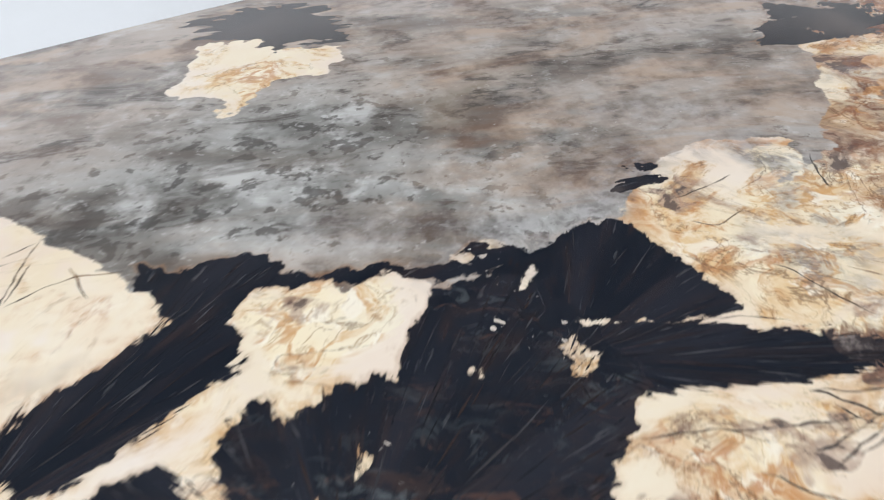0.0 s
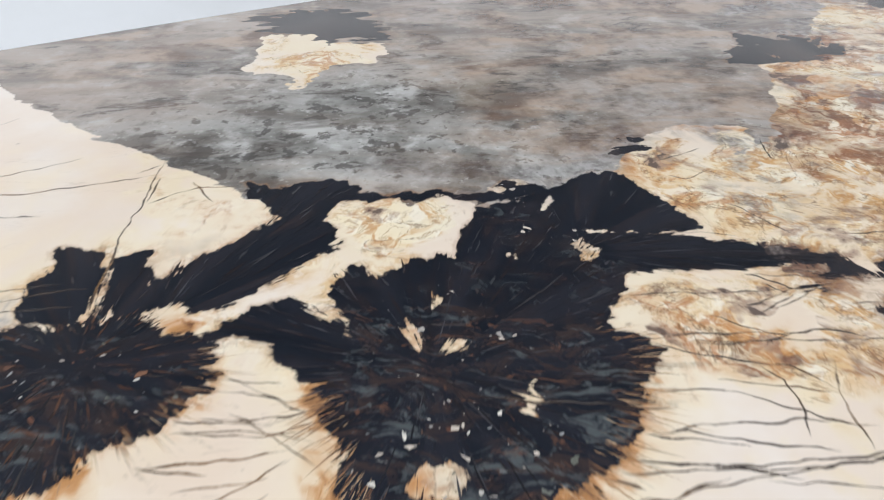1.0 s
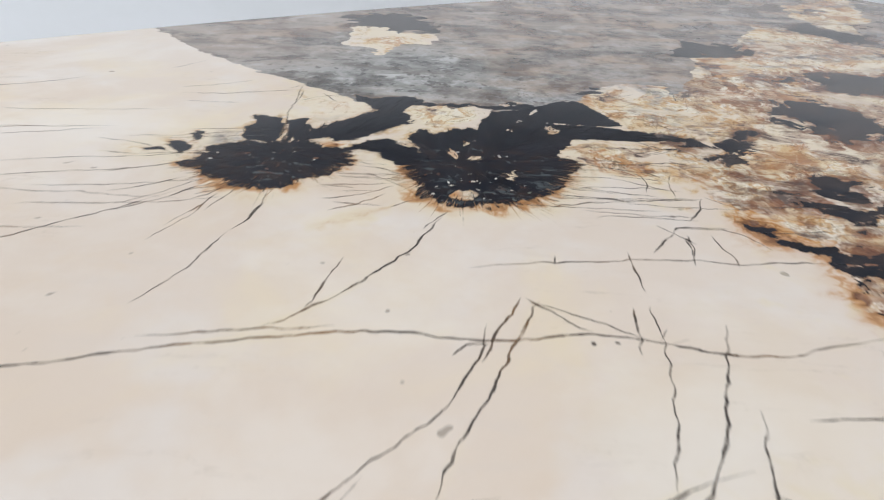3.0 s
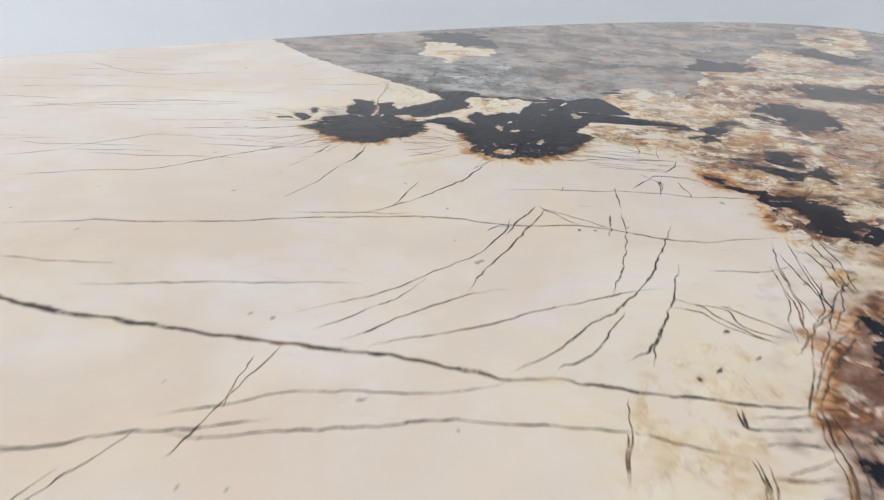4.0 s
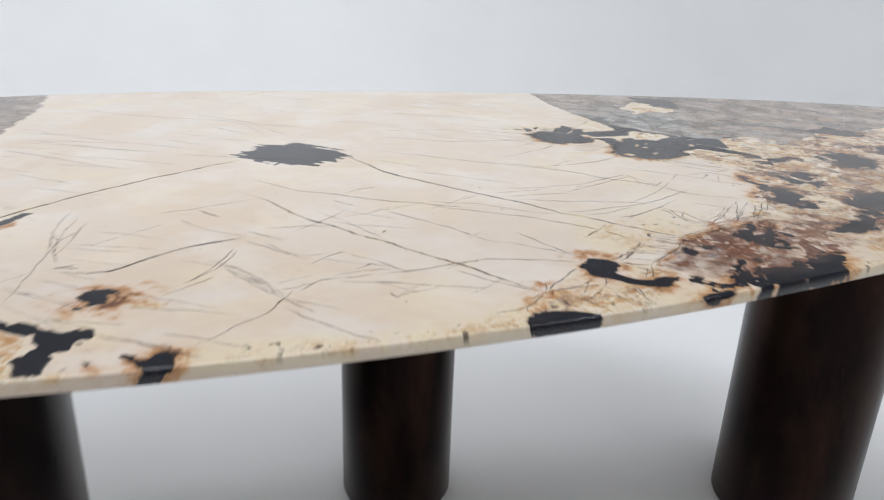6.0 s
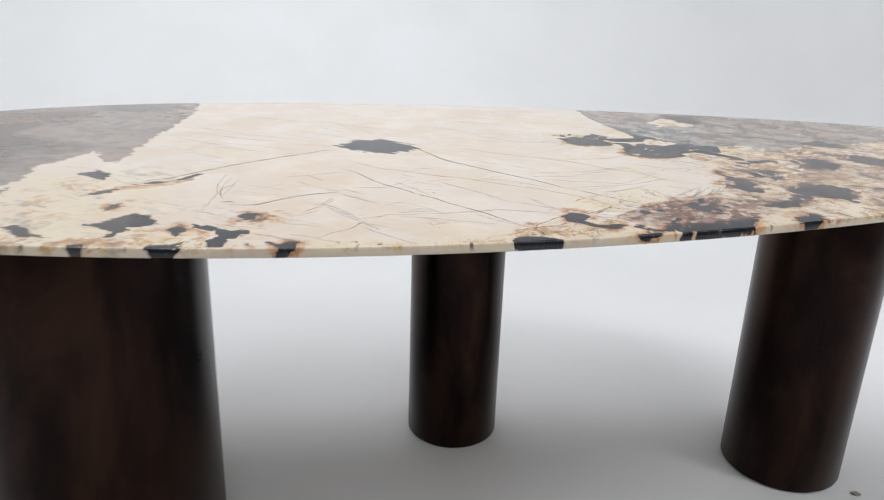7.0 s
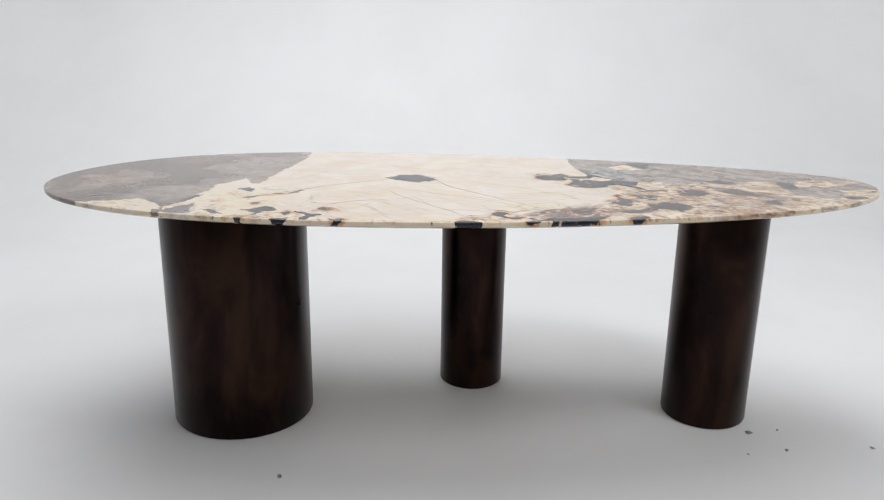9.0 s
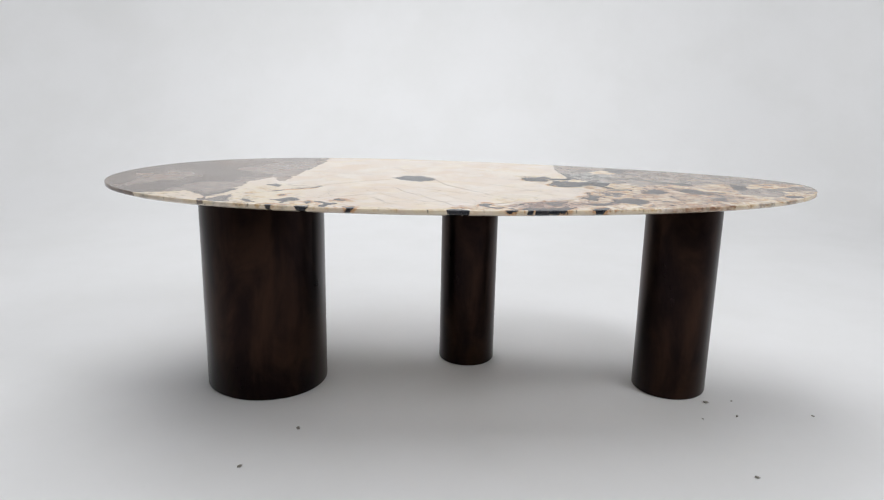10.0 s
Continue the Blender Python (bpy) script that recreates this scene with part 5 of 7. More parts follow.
stain("rust", 0.35, 16, 0.4365, -0.0611, 0.4510, -0.1064, 0.4700, -0.1606, 0.4311, -0.1699, 0.4229, -0.1177, 0.4113, -0.0800)
stain("ochre", 0.45, 20, 0.0110, -0.4385, 0.0267, -0.4544, 0.0417, -0.4828, 0.0227, -0.4843, -0.0144, -0.4628)
stain("rust", 0.45, 8, 0.0347, -0.3899, 0.0651, -0.3938, 0.0857, -0.4143, 0.0750, -0.4295, 0.0441, -0.4217, 0.0345, -0.4066)
stain("rust", 0.4, 8, 0.0697, -0.4346, 0.0607, -0.4525, 0.0656, -0.4698, 0.0768, -0.4466)
stain("rust", 0.5, 4, 0.3075, -0.0559, 0.3132, -0.0559, 0.3168, -0.0592, 0.3102, -0.0611)
stain("ochre", 0.8, 4, 0.3086, -0.0549, 0.3179, -0.0570, 0.3218, -0.0637, 0.3197, -0.0679, 0.3105, -0.0657, 0.3067, -0.0591)
stain("veil", 0.5, 3, 0.3175, -0.0573, 0.3218, -0.0637, 0.3197, -0.0679, 0.3138, -0.0653)
stain("pinky", 0.5, 18, 0.3279, 0.0975, 0.3388, 0.0985, 0.3341, 0.0780, 0.3210, 0.0818)
stain("pinky", 0.3, 10, 0.2573, 0.1282, 0.2691, 0.1289, 0.2752, 0.1130, 0.2644, 0.0988, 0.2508, 0.1097)
stain("ochre", 0.9, 3, 0.4476, -0.0232, 0.4528, -0.0240, 0.4519, -0.0314, 0.4444, -0.0334, 0.4413, -0.0292)
stain("rust", 0.9, 5, 0.3040, -0.0536, 0.3082, -0.0583, 0.3086, -0.0673, 0.3035, -0.0683, 0.3012, -0.0601)
stain("rust", 0.75, 5, 0.5436, 0.0101, 0.5507, 0.0076, 0.5412, -0.0024, 0.5254, -0.0141, 0.5271, -0.0074, 0.5352, 0.0029)
stain("veil", 0.95, 5, 0.6001, -0.0047, 0.6112, -0.0122, 0.6113, -0.0269, 0.6047, -0.0368, 0.5941, -0.0428, 0.5892, -0.0351, 0.5855, -0.0203)
stain("veil", 0.7, 5, 0.5788, -0.0277, 0.5811, -0.0381, 0.5752, -0.0531, 0.5645, -0.0495, 0.5705, -0.0355)
stain("veil", 0.7, 5, 0.5424, -0.0443, 0.5489, -0.0541, 0.5496, -0.0636, 0.5450, -0.0707, 0.5443, -0.0635, 0.5432, -0.0541)
stain("ochre", 0.9, 12, 0.5479, 0.0036, 0.5813, 0.0053, 0.5831, -0.0165, 0.5559, -0.0474, 0.5383, -0.0728, 0.5179, -0.0859, 0.4950, -0.0767, 0.4941, -0.0616, 0.5103, -0.0376)
stain("ochre", 0.85, 10, 0.4399, -0.0519, 0.4545, -0.0648, 0.4700, -0.0824, 0.4884, -0.1004, 0.4474, -0.1115, 0.4093, -0.0607, 0.4274, -0.0553)
stain("rust", 0.85, 8, -0.0374, -0.4696, -0.0218, -0.4713, -0.0137, -0.4817, -0.0265, -0.4895, -0.0393, -0.4913, -0.0424, -0.4844)
stain("rust", 0.6, 6, 0.0495, -0.4108, 0.0695, -0.4024, 0.0683, -0.4215, 0.0569, -0.4232)
stain("rust", 0.7, 4, 0.0697, -0.4384, 0.0834, -0.4382, 0.0762, -0.4538, 0.0588, -0.4587, 0.0568, -0.4539)
stain("rust", 0.5, 5, -0.0220, -0.4947, -0.0110, -0.5012, -0.0193, -0.5115, -0.0291, -0.5082)
stain("rust", 0.55, 5, -0.0404, -0.4967, -0.0359, -0.5018, -0.0455, -0.5104, -0.0551, -0.5115, -0.0544, -0.5028)
stain("rust", 0.55, 8, 0.1628, -0.4046, 0.2068, -0.3785, 0.2690, -0.3676, 0.3041, -0.3583, 0.2766, -0.3508, 0.2164, -0.3653)
stain("rust", 0.6, 14, 0.2026, -0.4268, 0.2295, -0.4310, 0.2116, -0.4521, 0.1746, -0.4687, 0.1788, -0.4530)
stain("veil", 0.9, 3, 0.1860, -0.4227, 0.1968, -0.4287, 0.1904, -0.4403, 0.1703, -0.4482, 0.1653, -0.4407)
stain("veil", 0.8, 3, 0.2658, -0.3727, 0.2766, -0.3718, 0.2526, -0.3914, 0.2470, -0.3883)
stain("veil", 0.6, 6, 0.2199, -0.4617, 0.2480, -0.4725, 0.2298, -0.4863, 0.2092, -0.4747)
stain("rust", 0.9, 5, -0.4159, -0.4090, -0.4111, -0.3712, -0.3850, -0.3683, -0.3695, -0.3993, -0.3759, -0.4196, -0.3982, -0.4251)
stain("ochre", 0.8, 8, -0.3658, -0.4082, -0.3506, -0.4121, -0.3492, -0.4266, -0.3632, -0.4229)
stain("ochre", 0.7, 14, -0.6229, -0.4696, -0.5853, -0.4113, -0.4971, -0.4286, -0.4358, -0.4404, -0.4303, -0.5158, -0.6183, -0.4902)
stain("rust", 0.45, 8, -0.5556, -0.4844, -0.5415, -0.4710, -0.5332, -0.4979, -0.5505, -0.5048)
stain("rust", 0.45, 8, -0.4870, -0.4422, -0.4711, -0.4309, -0.4637, -0.4629, -0.4818, -0.4734)
stain("rust", 0.5, 8, -0.4563, -0.4516, -0.4424, -0.4463, -0.4414, -0.4772, -0.4503, -0.4870)
stain("pinky", 0.75, 18, 0.5643, -0.3165, 0.6793, -0.3342, 0.8006, -0.3980, 0.7351, -0.5042, 0.6083, -0.5070, 0.5627, -0.4040)
stain("pinky", 0.6, 14, 0.6257, -0.1880, 0.7505, -0.2383, 0.8826, -0.2934, 0.8235, -0.3509, 0.6880, -0.3131)
stain("rust", 0.5, 8, 0.1309, -0.4765, 0.2161, -0.3935, 0.2952, -0.3650, 0.2919, -0.4423, 0.1928, -0.5161)
stain("rust", 0.7, 12, 0.1415, -0.4366, 0.1652, -0.4453, 0.1854, -0.4613, 0.1495, -0.4878, 0.1263, -0.4785, 0.1149, -0.4602)
stain("pinky", 0.8, 12, 0.1381, -0.4347, 0.1688, -0.4426, 0.1888, -0.4632, 0.1479, -0.4908, 0.1233, -0.4807, 0.1134, -0.4593)
stain("rust", 0.6, 4, 0.0677, -0.4413, 0.0807, -0.4407, 0.0737, -0.4539, 0.0598, -0.4578)
stain("ochre", 0.9, 6, 0.0769, -0.4465, 0.1102, -0.4575, 0.1100, -0.4746, 0.0744, -0.4747, 0.0623, -0.4642)
stain("ochre", 0.32, 30, 0.2017, -0.2608, 0.2432, -0.2754, 0.2582, -0.3215, 0.2248, -0.3545, 0.1655, -0.3563, 0.1311, -0.3174)
stain("ochre", 0.4, 14, 0.2391, -0.3147, 0.2485, -0.3299, 0.2229, -0.3463, 0.2037, -0.3378)
stain("rust", 0.25, 10, 0.1615, -0.3585, 0.1913, -0.3596, 0.2115, -0.3697, 0.1802, -0.3843, 0.1559, -0.3699)
vein(2.6, .9, -0.1054, 0.0228, -0.0875, -0.0229, -0.0661, -0.0866, -0.0431, -0.1214)
vein(1.8, .6, -0.2408, -0.0721, -0.2074, -0.1196, -0.1875, -0.1414, -0.1438, -0.1628, -0.1099, -0.1909, -0.0513, -0.2229)
vein(1.8, .6, -0.2459, -0.2592, -0.2253, -0.2632, -0.2028, -0.2617, -0.1814, -0.2697)
vein(1.8, .55, -0.2638, -0.2637, -0.2482, -0.2796, -0.2313, -0.3029)
vein(1.6, .5, -0.1798, -0.3895, -0.1588, -0.3791)
vein(1.2, .6, 0.2942, 0.0191, 0.3051, 0.0055, 0.3092, -0.0118)
vein(1.2, .6, 0.2749, 0.0131, 0.2914, -0.0033, 0.3025, -0.0224)
vein(1.2, .5, 0.2626, 0.0078, 0.2736, -0.0106)
vein(1.2, .5, 0.2931, 0.0062, 0.2974, -0.0311)
vein(1.2, .6, 0.1979, 0.0571, 0.2098, 0.0551, 0.2199, 0.0527)
vein(1.2, .6, 0.1917, 0.0427, 0.2061, 0.0424, 0.2224, 0.0440)
vein(1.2, .5, 0.2028, 0.0688, 0.2129, 0.0666)
vein(1.2, .5, 0.1900, 0.0251, 0.2069, 0.0308, 0.2219, 0.0386)
vein(1.2, .5, 0.2720, -0.0425, 0.2894, -0.0457)
vein(1.4, .5, 0.3638, -0.1641, 0.3595, -0.1897)
vein(1.4, .5, 0.3611, -0.1824, 0.3369, -0.2005)
vein(1.4, .6, 0.2991, -0.3094, 0.2668, -0.3384, 0.2330, -0.3616)
vein(1.4, .6, 0.3391, -0.2966, 0.2971, -0.3321, 0.2720, -0.3555)
vein(1.4, .6, 0.3537, -0.3043, 0.3214, -0.3373, 0.3018, -0.3572)
vein(1.4, .5, 0.1361, -0.3868, 0.1587, -0.4056)
vein(1.4, .5, 0.2576, -0.2873, 0.2827, -0.3103, 0.3059, -0.3163)
vein(1.4, .6, 0.1863, -0.3850, 0.2284, -0.3719, 0.2637, -0.3716, 0.2828, -0.3683)
vein(1.4, .5, 0.1763, -0.3907, 0.1372, -0.4204, 0.1066, -0.4474, 0.1102, -0.4576)
vein(1.4, .5, 0.0906, -0.4544, 0.0758, -0.4756)
vein(1.4, .6, -0.0293, -0.4799, -0.0040, -0.4777, 0.0120, -0.4781, 0.0294, -0.4820)
vein(1.4, .6, -0.0487, -0.4919, -0.0278, -0.4781, -0.0184, -0.4605)
vein(1.4, .5, 0.0267, -0.4611, 0.0120, -0.4781, -0.0000, -0.4942)
vein(1.4, .5, 0.0454, -0.4582, 0.0253, -0.4858, 0.0040, -0.5021)
vein(1.4, .5, 0.2107, -0.3002, 0.2277, -0.3211, 0.2139, -0.3322, 0.2222, -0.3558)
vein(1.4, .6, 0.3245, -0.3095, 0.2984, -0.3358, 0.2669, -0.3594, 0.2172, -0.3741, 0.1782, -0.3878)
vein(3, .7, 0.1545, -0.3446, 0.1566, -0.3463)
vein(2.4, .7, 0.1670, -0.3472, 0.1717, -0.3468)
vein(2.4, .7, 0.2029, -0.3304, 0.2062, -0.3317)
vein(2, .6, 0.2484, -0.2073, 0.2494, -0.2102)
vein(1.5, .5, -0.0940, -0.5057, -0.0699, -0.5073, -0.0456, -0.4986)
vein(1.5, .5, -0.1601, -0.4536, -0.1346, -0.4487, -0.1076, -0.4435)
vein(1.4, .45, -0.2001, -0.3973, -0.1707, -0.3918, -0.1401, -0.3996)
vein(1.4, .45, -0.1880, -0.2144, -0.1524, -0.2690, -0.1318, -0.3259)
vein(1.4, .45, -0.3096, -0.1823, -0.2874, -0.2133)
vein(1.4, .45, -0.3277, -0.2201, -0.2932, -0.2627, -0.2622, -0.2804)
vein(1.4, .4, -0.3280, -0.3841, -0.3000, -0.3566, -0.2813, -0.3095)
vein(1.4, .45, -0.2898, -0.3608, -0.2602, -0.4047, -0.2508, -0.4304)
vein(1.4, .45, -0.3462, -0.4730, -0.3100, -0.4936, -0.2851, -0.5140)
vein(1.4, .4, -0.2889, -0.4766, -0.2651, -0.4574, -0.2387, -0.4210)
vein(3.4, 1, -0.0844, -0.0464, -0.0730, -0.0669, -0.0552, -0.1012, -0.0283, -0.1363, 0.0023, -0.1730, 0.0168, -0.1917, 0.0417, -0.2233, 0.0634, -0.2485, 0.0809, -0.2771, 0.0838, -0.2890, 0.1018, -0.3007)
vein(2.2, .9, 0.1018, -0.3007, 0.1193, -0.3262, 0.1381, -0.3466, 0.1539, -0.3656, 0.1762, -0.3888)
vein(2, .7, -0.1045, -0.1936, -0.0869, -0.2049, -0.0679, -0.2134, -0.0314, -0.2340, -0.0133, -0.2440)
vein(2, .75, -0.0517, -0.2249, -0.0369, -0.2400, -0.0175, -0.2512, 0.0055, -0.2667, 0.0292, -0.2822, 0.0496, -0.2953, 0.0773, -0.3221, 0.0958, -0.3436, 0.1081, -0.3631, 0.1250, -0.3891)
vein(1.6, .6, -0.0509, -0.2117, -0.0232, -0.2229, 0.0042, -0.2332, 0.0230, -0.2499, 0.0536, -0.2761, 0.0732, -0.2849, 0.0838, -0.2890)
vein(2, .8, -0.0481, 0.0335, 0.0028, -0.0016, 0.0358, -0.0298, 0.0773, -0.0577, 0.1399, -0.0969, 0.1875, -0.1350, 0.2131, -0.1738, 0.2511, -0.2003, 0.2536, -0.2079, 0.2730, -0.2390, 0.2895, -0.2622, 0.3386, -0.2911)
vein(1.6, .55, -0.0389, -0.0763, 0.0228, -0.1194, 0.0578, -0.1515, 0.0855, -0.1721)
vein(1.6, .5, -0.0604, -0.0160, -0.0394, -0.0393, -0.0138, -0.0662)
vein(1.6, .6, 0.2505, -0.1212, 0.3080, -0.1652, 0.3356, -0.1911, 0.3576, -0.2157, 0.3993, -0.2562)
vein(1.4, .7, 0.0426, -0.1759, 0.0686, -0.1851, 0.1043, -0.1893, 0.1280, -0.1863, 0.1617, -0.1893, 0.1990, -0.1720, 0.2215, -0.1606)
vein(1.4, .7, 0.0436, -0.2110, 0.0614, -0.2151, 0.0852, -0.2130, 0.1246, -0.2188, 0.1466, -0.2279)
vein(1.2, .6, 0.0397, -0.1967, 0.0665, -0.1983, 0.0983, -0.1967, 0.1209, -0.1895)
vein(1.6, .75, 0.1255, -0.2179, 0.1594, -0.2015, 0.2109, -0.1810, 0.2513, -0.1649)
vein(1.5, .7, 0.0501, -0.2257, 0.0804, -0.2369, 0.1084, -0.2489, 0.1442, -0.2556, 0.1935, -0.2710, 0.2186, -0.2840)
vein(1.6, .75, 0.0902, -0.2846, 0.1144, -0.2861, 0.1501, -0.2818, 0.1857, -0.2806, 0.2176, -0.2731, 0.2479, -0.2603, 0.2977, -0.2356)
vein(1.4, .7, 0.1097, -0.2973, 0.1318, -0.3000, 0.1507, -0.2958, 0.1807, -0.2843)
vein(1.6, .75, 0.1410, -0.3134, 0.1581, -0.3178, 0.1759, -0.3090, 0.2069, -0.2972, 0.2511, -0.2723)
vein(1.3, .65, 0.2869, -0.2039, 0.2441, -0.2378, 0.2044, -0.2629, 0.1910, -0.2690)
vein(1.4, .5, 0.2481, -0.1625, 0.2585, -0.1944, 0.2585, -0.2226, 0.2744, -0.2292)
vein(1.4, .65, 0.2030, -0.2980, 0.2125, -0.3130, 0.2091, -0.3284, 0.2150, -0.3534)
vein(1.3, .5, 0.3273, -0.2910, 0.2889, -0.3197, 0.2639, -0.3419, 0.2501, -0.3607)
vein(1.6, .65, 0.1520, -0.3667, 0.1430, -0.3743, 0.1435, -0.3818, 0.1685, -0.3997)
vein(1.8, .7, 0.1235, -0.3900, 0.1161, -0.3962, 0.1075, -0.4030)
vein(1.2, .45, 0.1165, -0.3329, 0.0954, -0.3497, 0.0728, -0.3647)
vein(1.2, .35, 0.0019, -0.1965, -0.0127, -0.2132, -0.0241, -0.2247)
vein(1.5, .6, -0.0264, 0.1206, 0.0072, 0.1032, 0.0419, 0.0852, 0.0652, 0.0682, 0.1003, 0.0659, 0.1618, 0.0601, 0.1937, 0.0589)
vein(1.4, .5, -0.0153, 0.1656, 0.0070, 0.1577, 0.0357, 0.1539, 0.0758, 0.1520, 0.1217, 0.1441)
vein(1.5, .5, 0.0191, 0.3040, 0.0629, 0.2855, 0.1317, 0.2553, 0.1980, 0.2102)
vein(1.3, .4, 0.0391, 0.3845, 0.1314, 0.3285, 0.1737, 0.2865)
vein(1.5, .5, 0.1491, 0.4467, 0.1685, 0.3627, 0.2113, 0.3285, 0.2603, 0.3186)
vein(1.5, .75, -0.1405, -0.1599, -0.1234, -0.1488, -0.0967, -0.1422)
vein(2, .75, -0.1075, -0.2323, -0.0838, -0.2662, -0.0628, -0.2955, -0.0502, -0.3155, -0.0383, -0.3397, -0.0209, -0.3586)
vein(1.6, .7, -0.0164, -0.3570, 0.0141, -0.3835, 0.0416, -0.4088)
vein(1.6, .7, 0.0079, -0.3330, 0.0154, -0.3517, 0.0214, -0.3724, 0.0295, -0.3861, 0.0364, -0.4035)
vein(2.2, .8, -0.1317, -0.3023, -0.1253, -0.2973)
vein(1.5, .55, -0.1583, -0.1808, -0.1385, -0.2090)
vein(1.6, .6, 0.1264, -0.3911, 0.0712, -0.4262)
vein(1.4, .55, 0.1270, -0.3948, 0.0770, -0.4304)
vein(1.2, .5, 0.1195, -0.3992, 0.1459, -0.4181)
vein(1.6, .6, 0.1783, -0.3922, 0.1459, -0.4181, 0.1208, -0.4357, 0.1026, -0.4490)
vein(1.2, .5, 0.1021, -0.4110, 0.1340, -0.4220)
vein(1.5, .6, -0.1610, -0.1527, -0.1402, -0.1710, -0.1142, -0.1908, -0.0883, -0.2026)
vein(2.6, .85, -0.2534, -0.1340, -0.2350, -0.1614, -0.2163, -0.2038, -0.1966, -0.2467, -0.1724, -0.2747, -0.1482, -0.3093, -0.1273, -0.3379, -0.1039, -0.3726, -0.0780, -0.4042, -0.0638, -0.4281, -0.0494, -0.4542, -0.0343, -0.4770)
vein(2, .7, -0.1598, -0.4065, -0.1384, -0.4053, -0.1193, -0.4050, -0.0820, -0.3986, -0.0535, -0.3945, -0.0264, -0.4013, 0.0089, -0.4155, 0.0350, -0.4266)
vein(1.8, .75, -0.2661, -0.2927, -0.2423, -0.3219, -0.2227, -0.3507, -0.2156, -0.3560)
vein(1.5, .6, -0.2156, -0.3687, -0.1951, -0.3522, -0.1776, -0.3423)
vein(1.4, .5, -0.1787, -0.3461, -0.1541, -0.3747, -0.1365, -0.4008, -0.1310, -0.4097)
vein(1.5, .55, -0.0900, -0.4130, -0.0709, -0.4389, -0.0513, -0.4616, -0.0368, -0.4755)
vein(1.5, .6, -0.0293, -0.4799, 0.0167, -0.4417, 0.0282, -0.4340)
vein(1.8, .6, -0.2732, -0.3828, -0.2615, -0.3982, -0.2546, -0.4129)
vein(1.5, .55, -0.2343, -0.4249, -0.2204, -0.4141, -0.2138, -0.4068, -0.1950, -0.4037, -0.1800, -0.4075, -0.1614, -0.4029)
vein(1.4, .5, -0.1683, -0.4217, -0.1562, -0.4337, -0.1362, -0.4525)
vein(1.4, .45, -0.1630, -0.4435, -0.1558, -0.4586)
vein(1.4, .55, 0.1819, -0.3938, 0.1552, -0.4208, 0.1218, -0.4390, 0.1008, -0.4523)
vein(1.2, .45, 0.1170, -0.3994, 0.1554, -0.4109)
vein(1.2, .45, 0.0984, -0.4170, 0.1330, -0.4320)
vein(2.2, .8, -0.4296, -0.3339, -0.3946, -0.3447, -0.3717, -0.3303, -0.3513, -0.3112, -0.3064, -0.2894, -0.2632, -0.2817)
vein(3.4, .95, -0.6038, -0.2255, -0.5478, -0.1919, -0.5167, -0.1769, -0.4696, -0.1313, -0.4027, -0.0763, -0.3022, -0.0130, -0.2367, 0.0268)
vein(1.5, .5, -0.2932, -0.3542, -0.2724, -0.3978, -0.2490, -0.4341, -0.2078, -0.4695)
vein(1.5, .5, -0.2519, -0.4512, -0.2280, -0.4880, -0.2017, -0.5196, -0.1841, -0.5363)
vein(1.6, .6, -0.3270, -0.2113, -0.3177, -0.2294)
vein(1.8, .7, -0.3057, -0.1878, -0.2878, -0.2144)
vein(1.4, .55, -0.3515, -0.1884, -0.2999, -0.1774, -0.2375, -0.1578)
vein(1.4, .45, -0.3238, -0.3818, -0.2932, -0.3542, -0.2788, -0.3170)
vein(1.4, .5, -0.2508, -0.2991, -0.2214, -0.3526, -0.1907, -0.3431)
vein(1.4, .4, -0.3221, -0.5013, -0.2809, -0.4670)
vein(1.8, .7, -0.3964, -0.4617, -0.3896, -0.4688, -0.3541, -0.4894, -0.3383, -0.5058, -0.3198, -0.5183)
vein(2.5, .7, -0.2566, -0.4435, -0.2498, -0.4384)
vein(2.5, .7, -0.2130, -0.5331, -0.2089, -0.5317)
vein(1.5, .5, -0.5518, 0.2070, -0.4132, 0.1082, -0.3401, 0.0861)
vein(1.4, .5, -0.4892, 0.4168, -0.3595, 0.3207, -0.2255, 0.2786, -0.1985, 0.1577)
vein(1.4, .45, -0.5397, 0.1272, -0.3924, 0.0017)
vein(1.4, .5, -0.5215, 0.0074, -0.4457, -0.0493)
vein(1.3, .4, -0.3404, 0.3720, -0.2157, 0.2774, -0.1560, 0.1303)
vein(1.4, .55, -0.4360, -0.1540, -0.4486, -0.2068, -0.4454, -0.2841)
vein(2, .7, -0.4361, -0.3199, -0.4171, -0.3287)
vein(1.5, .6, -0.3925, -0.3449, -0.3563, -0.3195, -0.3109, -0.2928, -0.2627, -0.2833)
vein(1.3, .4, -0.5533, 0.2724, -0.4333, 0.1698, -0.2990, 0.0911)
vein(1.3, .4, -0.4844, 0.0489, -0.3775, -0.0007)
vein(1.3, .4, -0.4922, -0.0553, -0.4073, -0.1101)
vein(1.4, .45, -0.5887, -0.2090, -0.4984, -0.1873)
vein(1.6, .6, -0.4340, -0.3126, -0.4462, -0.2577, -0.4203, -0.2210)
vein(1.3, .4, -0.6373, -0.1376, -0.5621, -0.2356)
vein(1.3, .4, -0.4641, -0.3921, -0.4366, -0.2277, -0.4294, -0.1738)
vein(1.3, .6, 0.4085, -0.0735, 0.4151, -0.0956, 0.4306, -0.1187, 0.4255, -0.1383)
vein(1.3, .6, 0.3849, -0.0900, 0.4049, -0.1097, 0.4093, -0.1347, 0.4174, -0.1516)
vein(1.3, .55, 0.3747, -0.1010, 0.3834, -0.1219, 0.4004, -0.1455)
vein(1.2, .5, 0.4363, -0.0861, 0.4404, -0.1114, 0.4598, -0.1246, 0.4609, -0.1407)
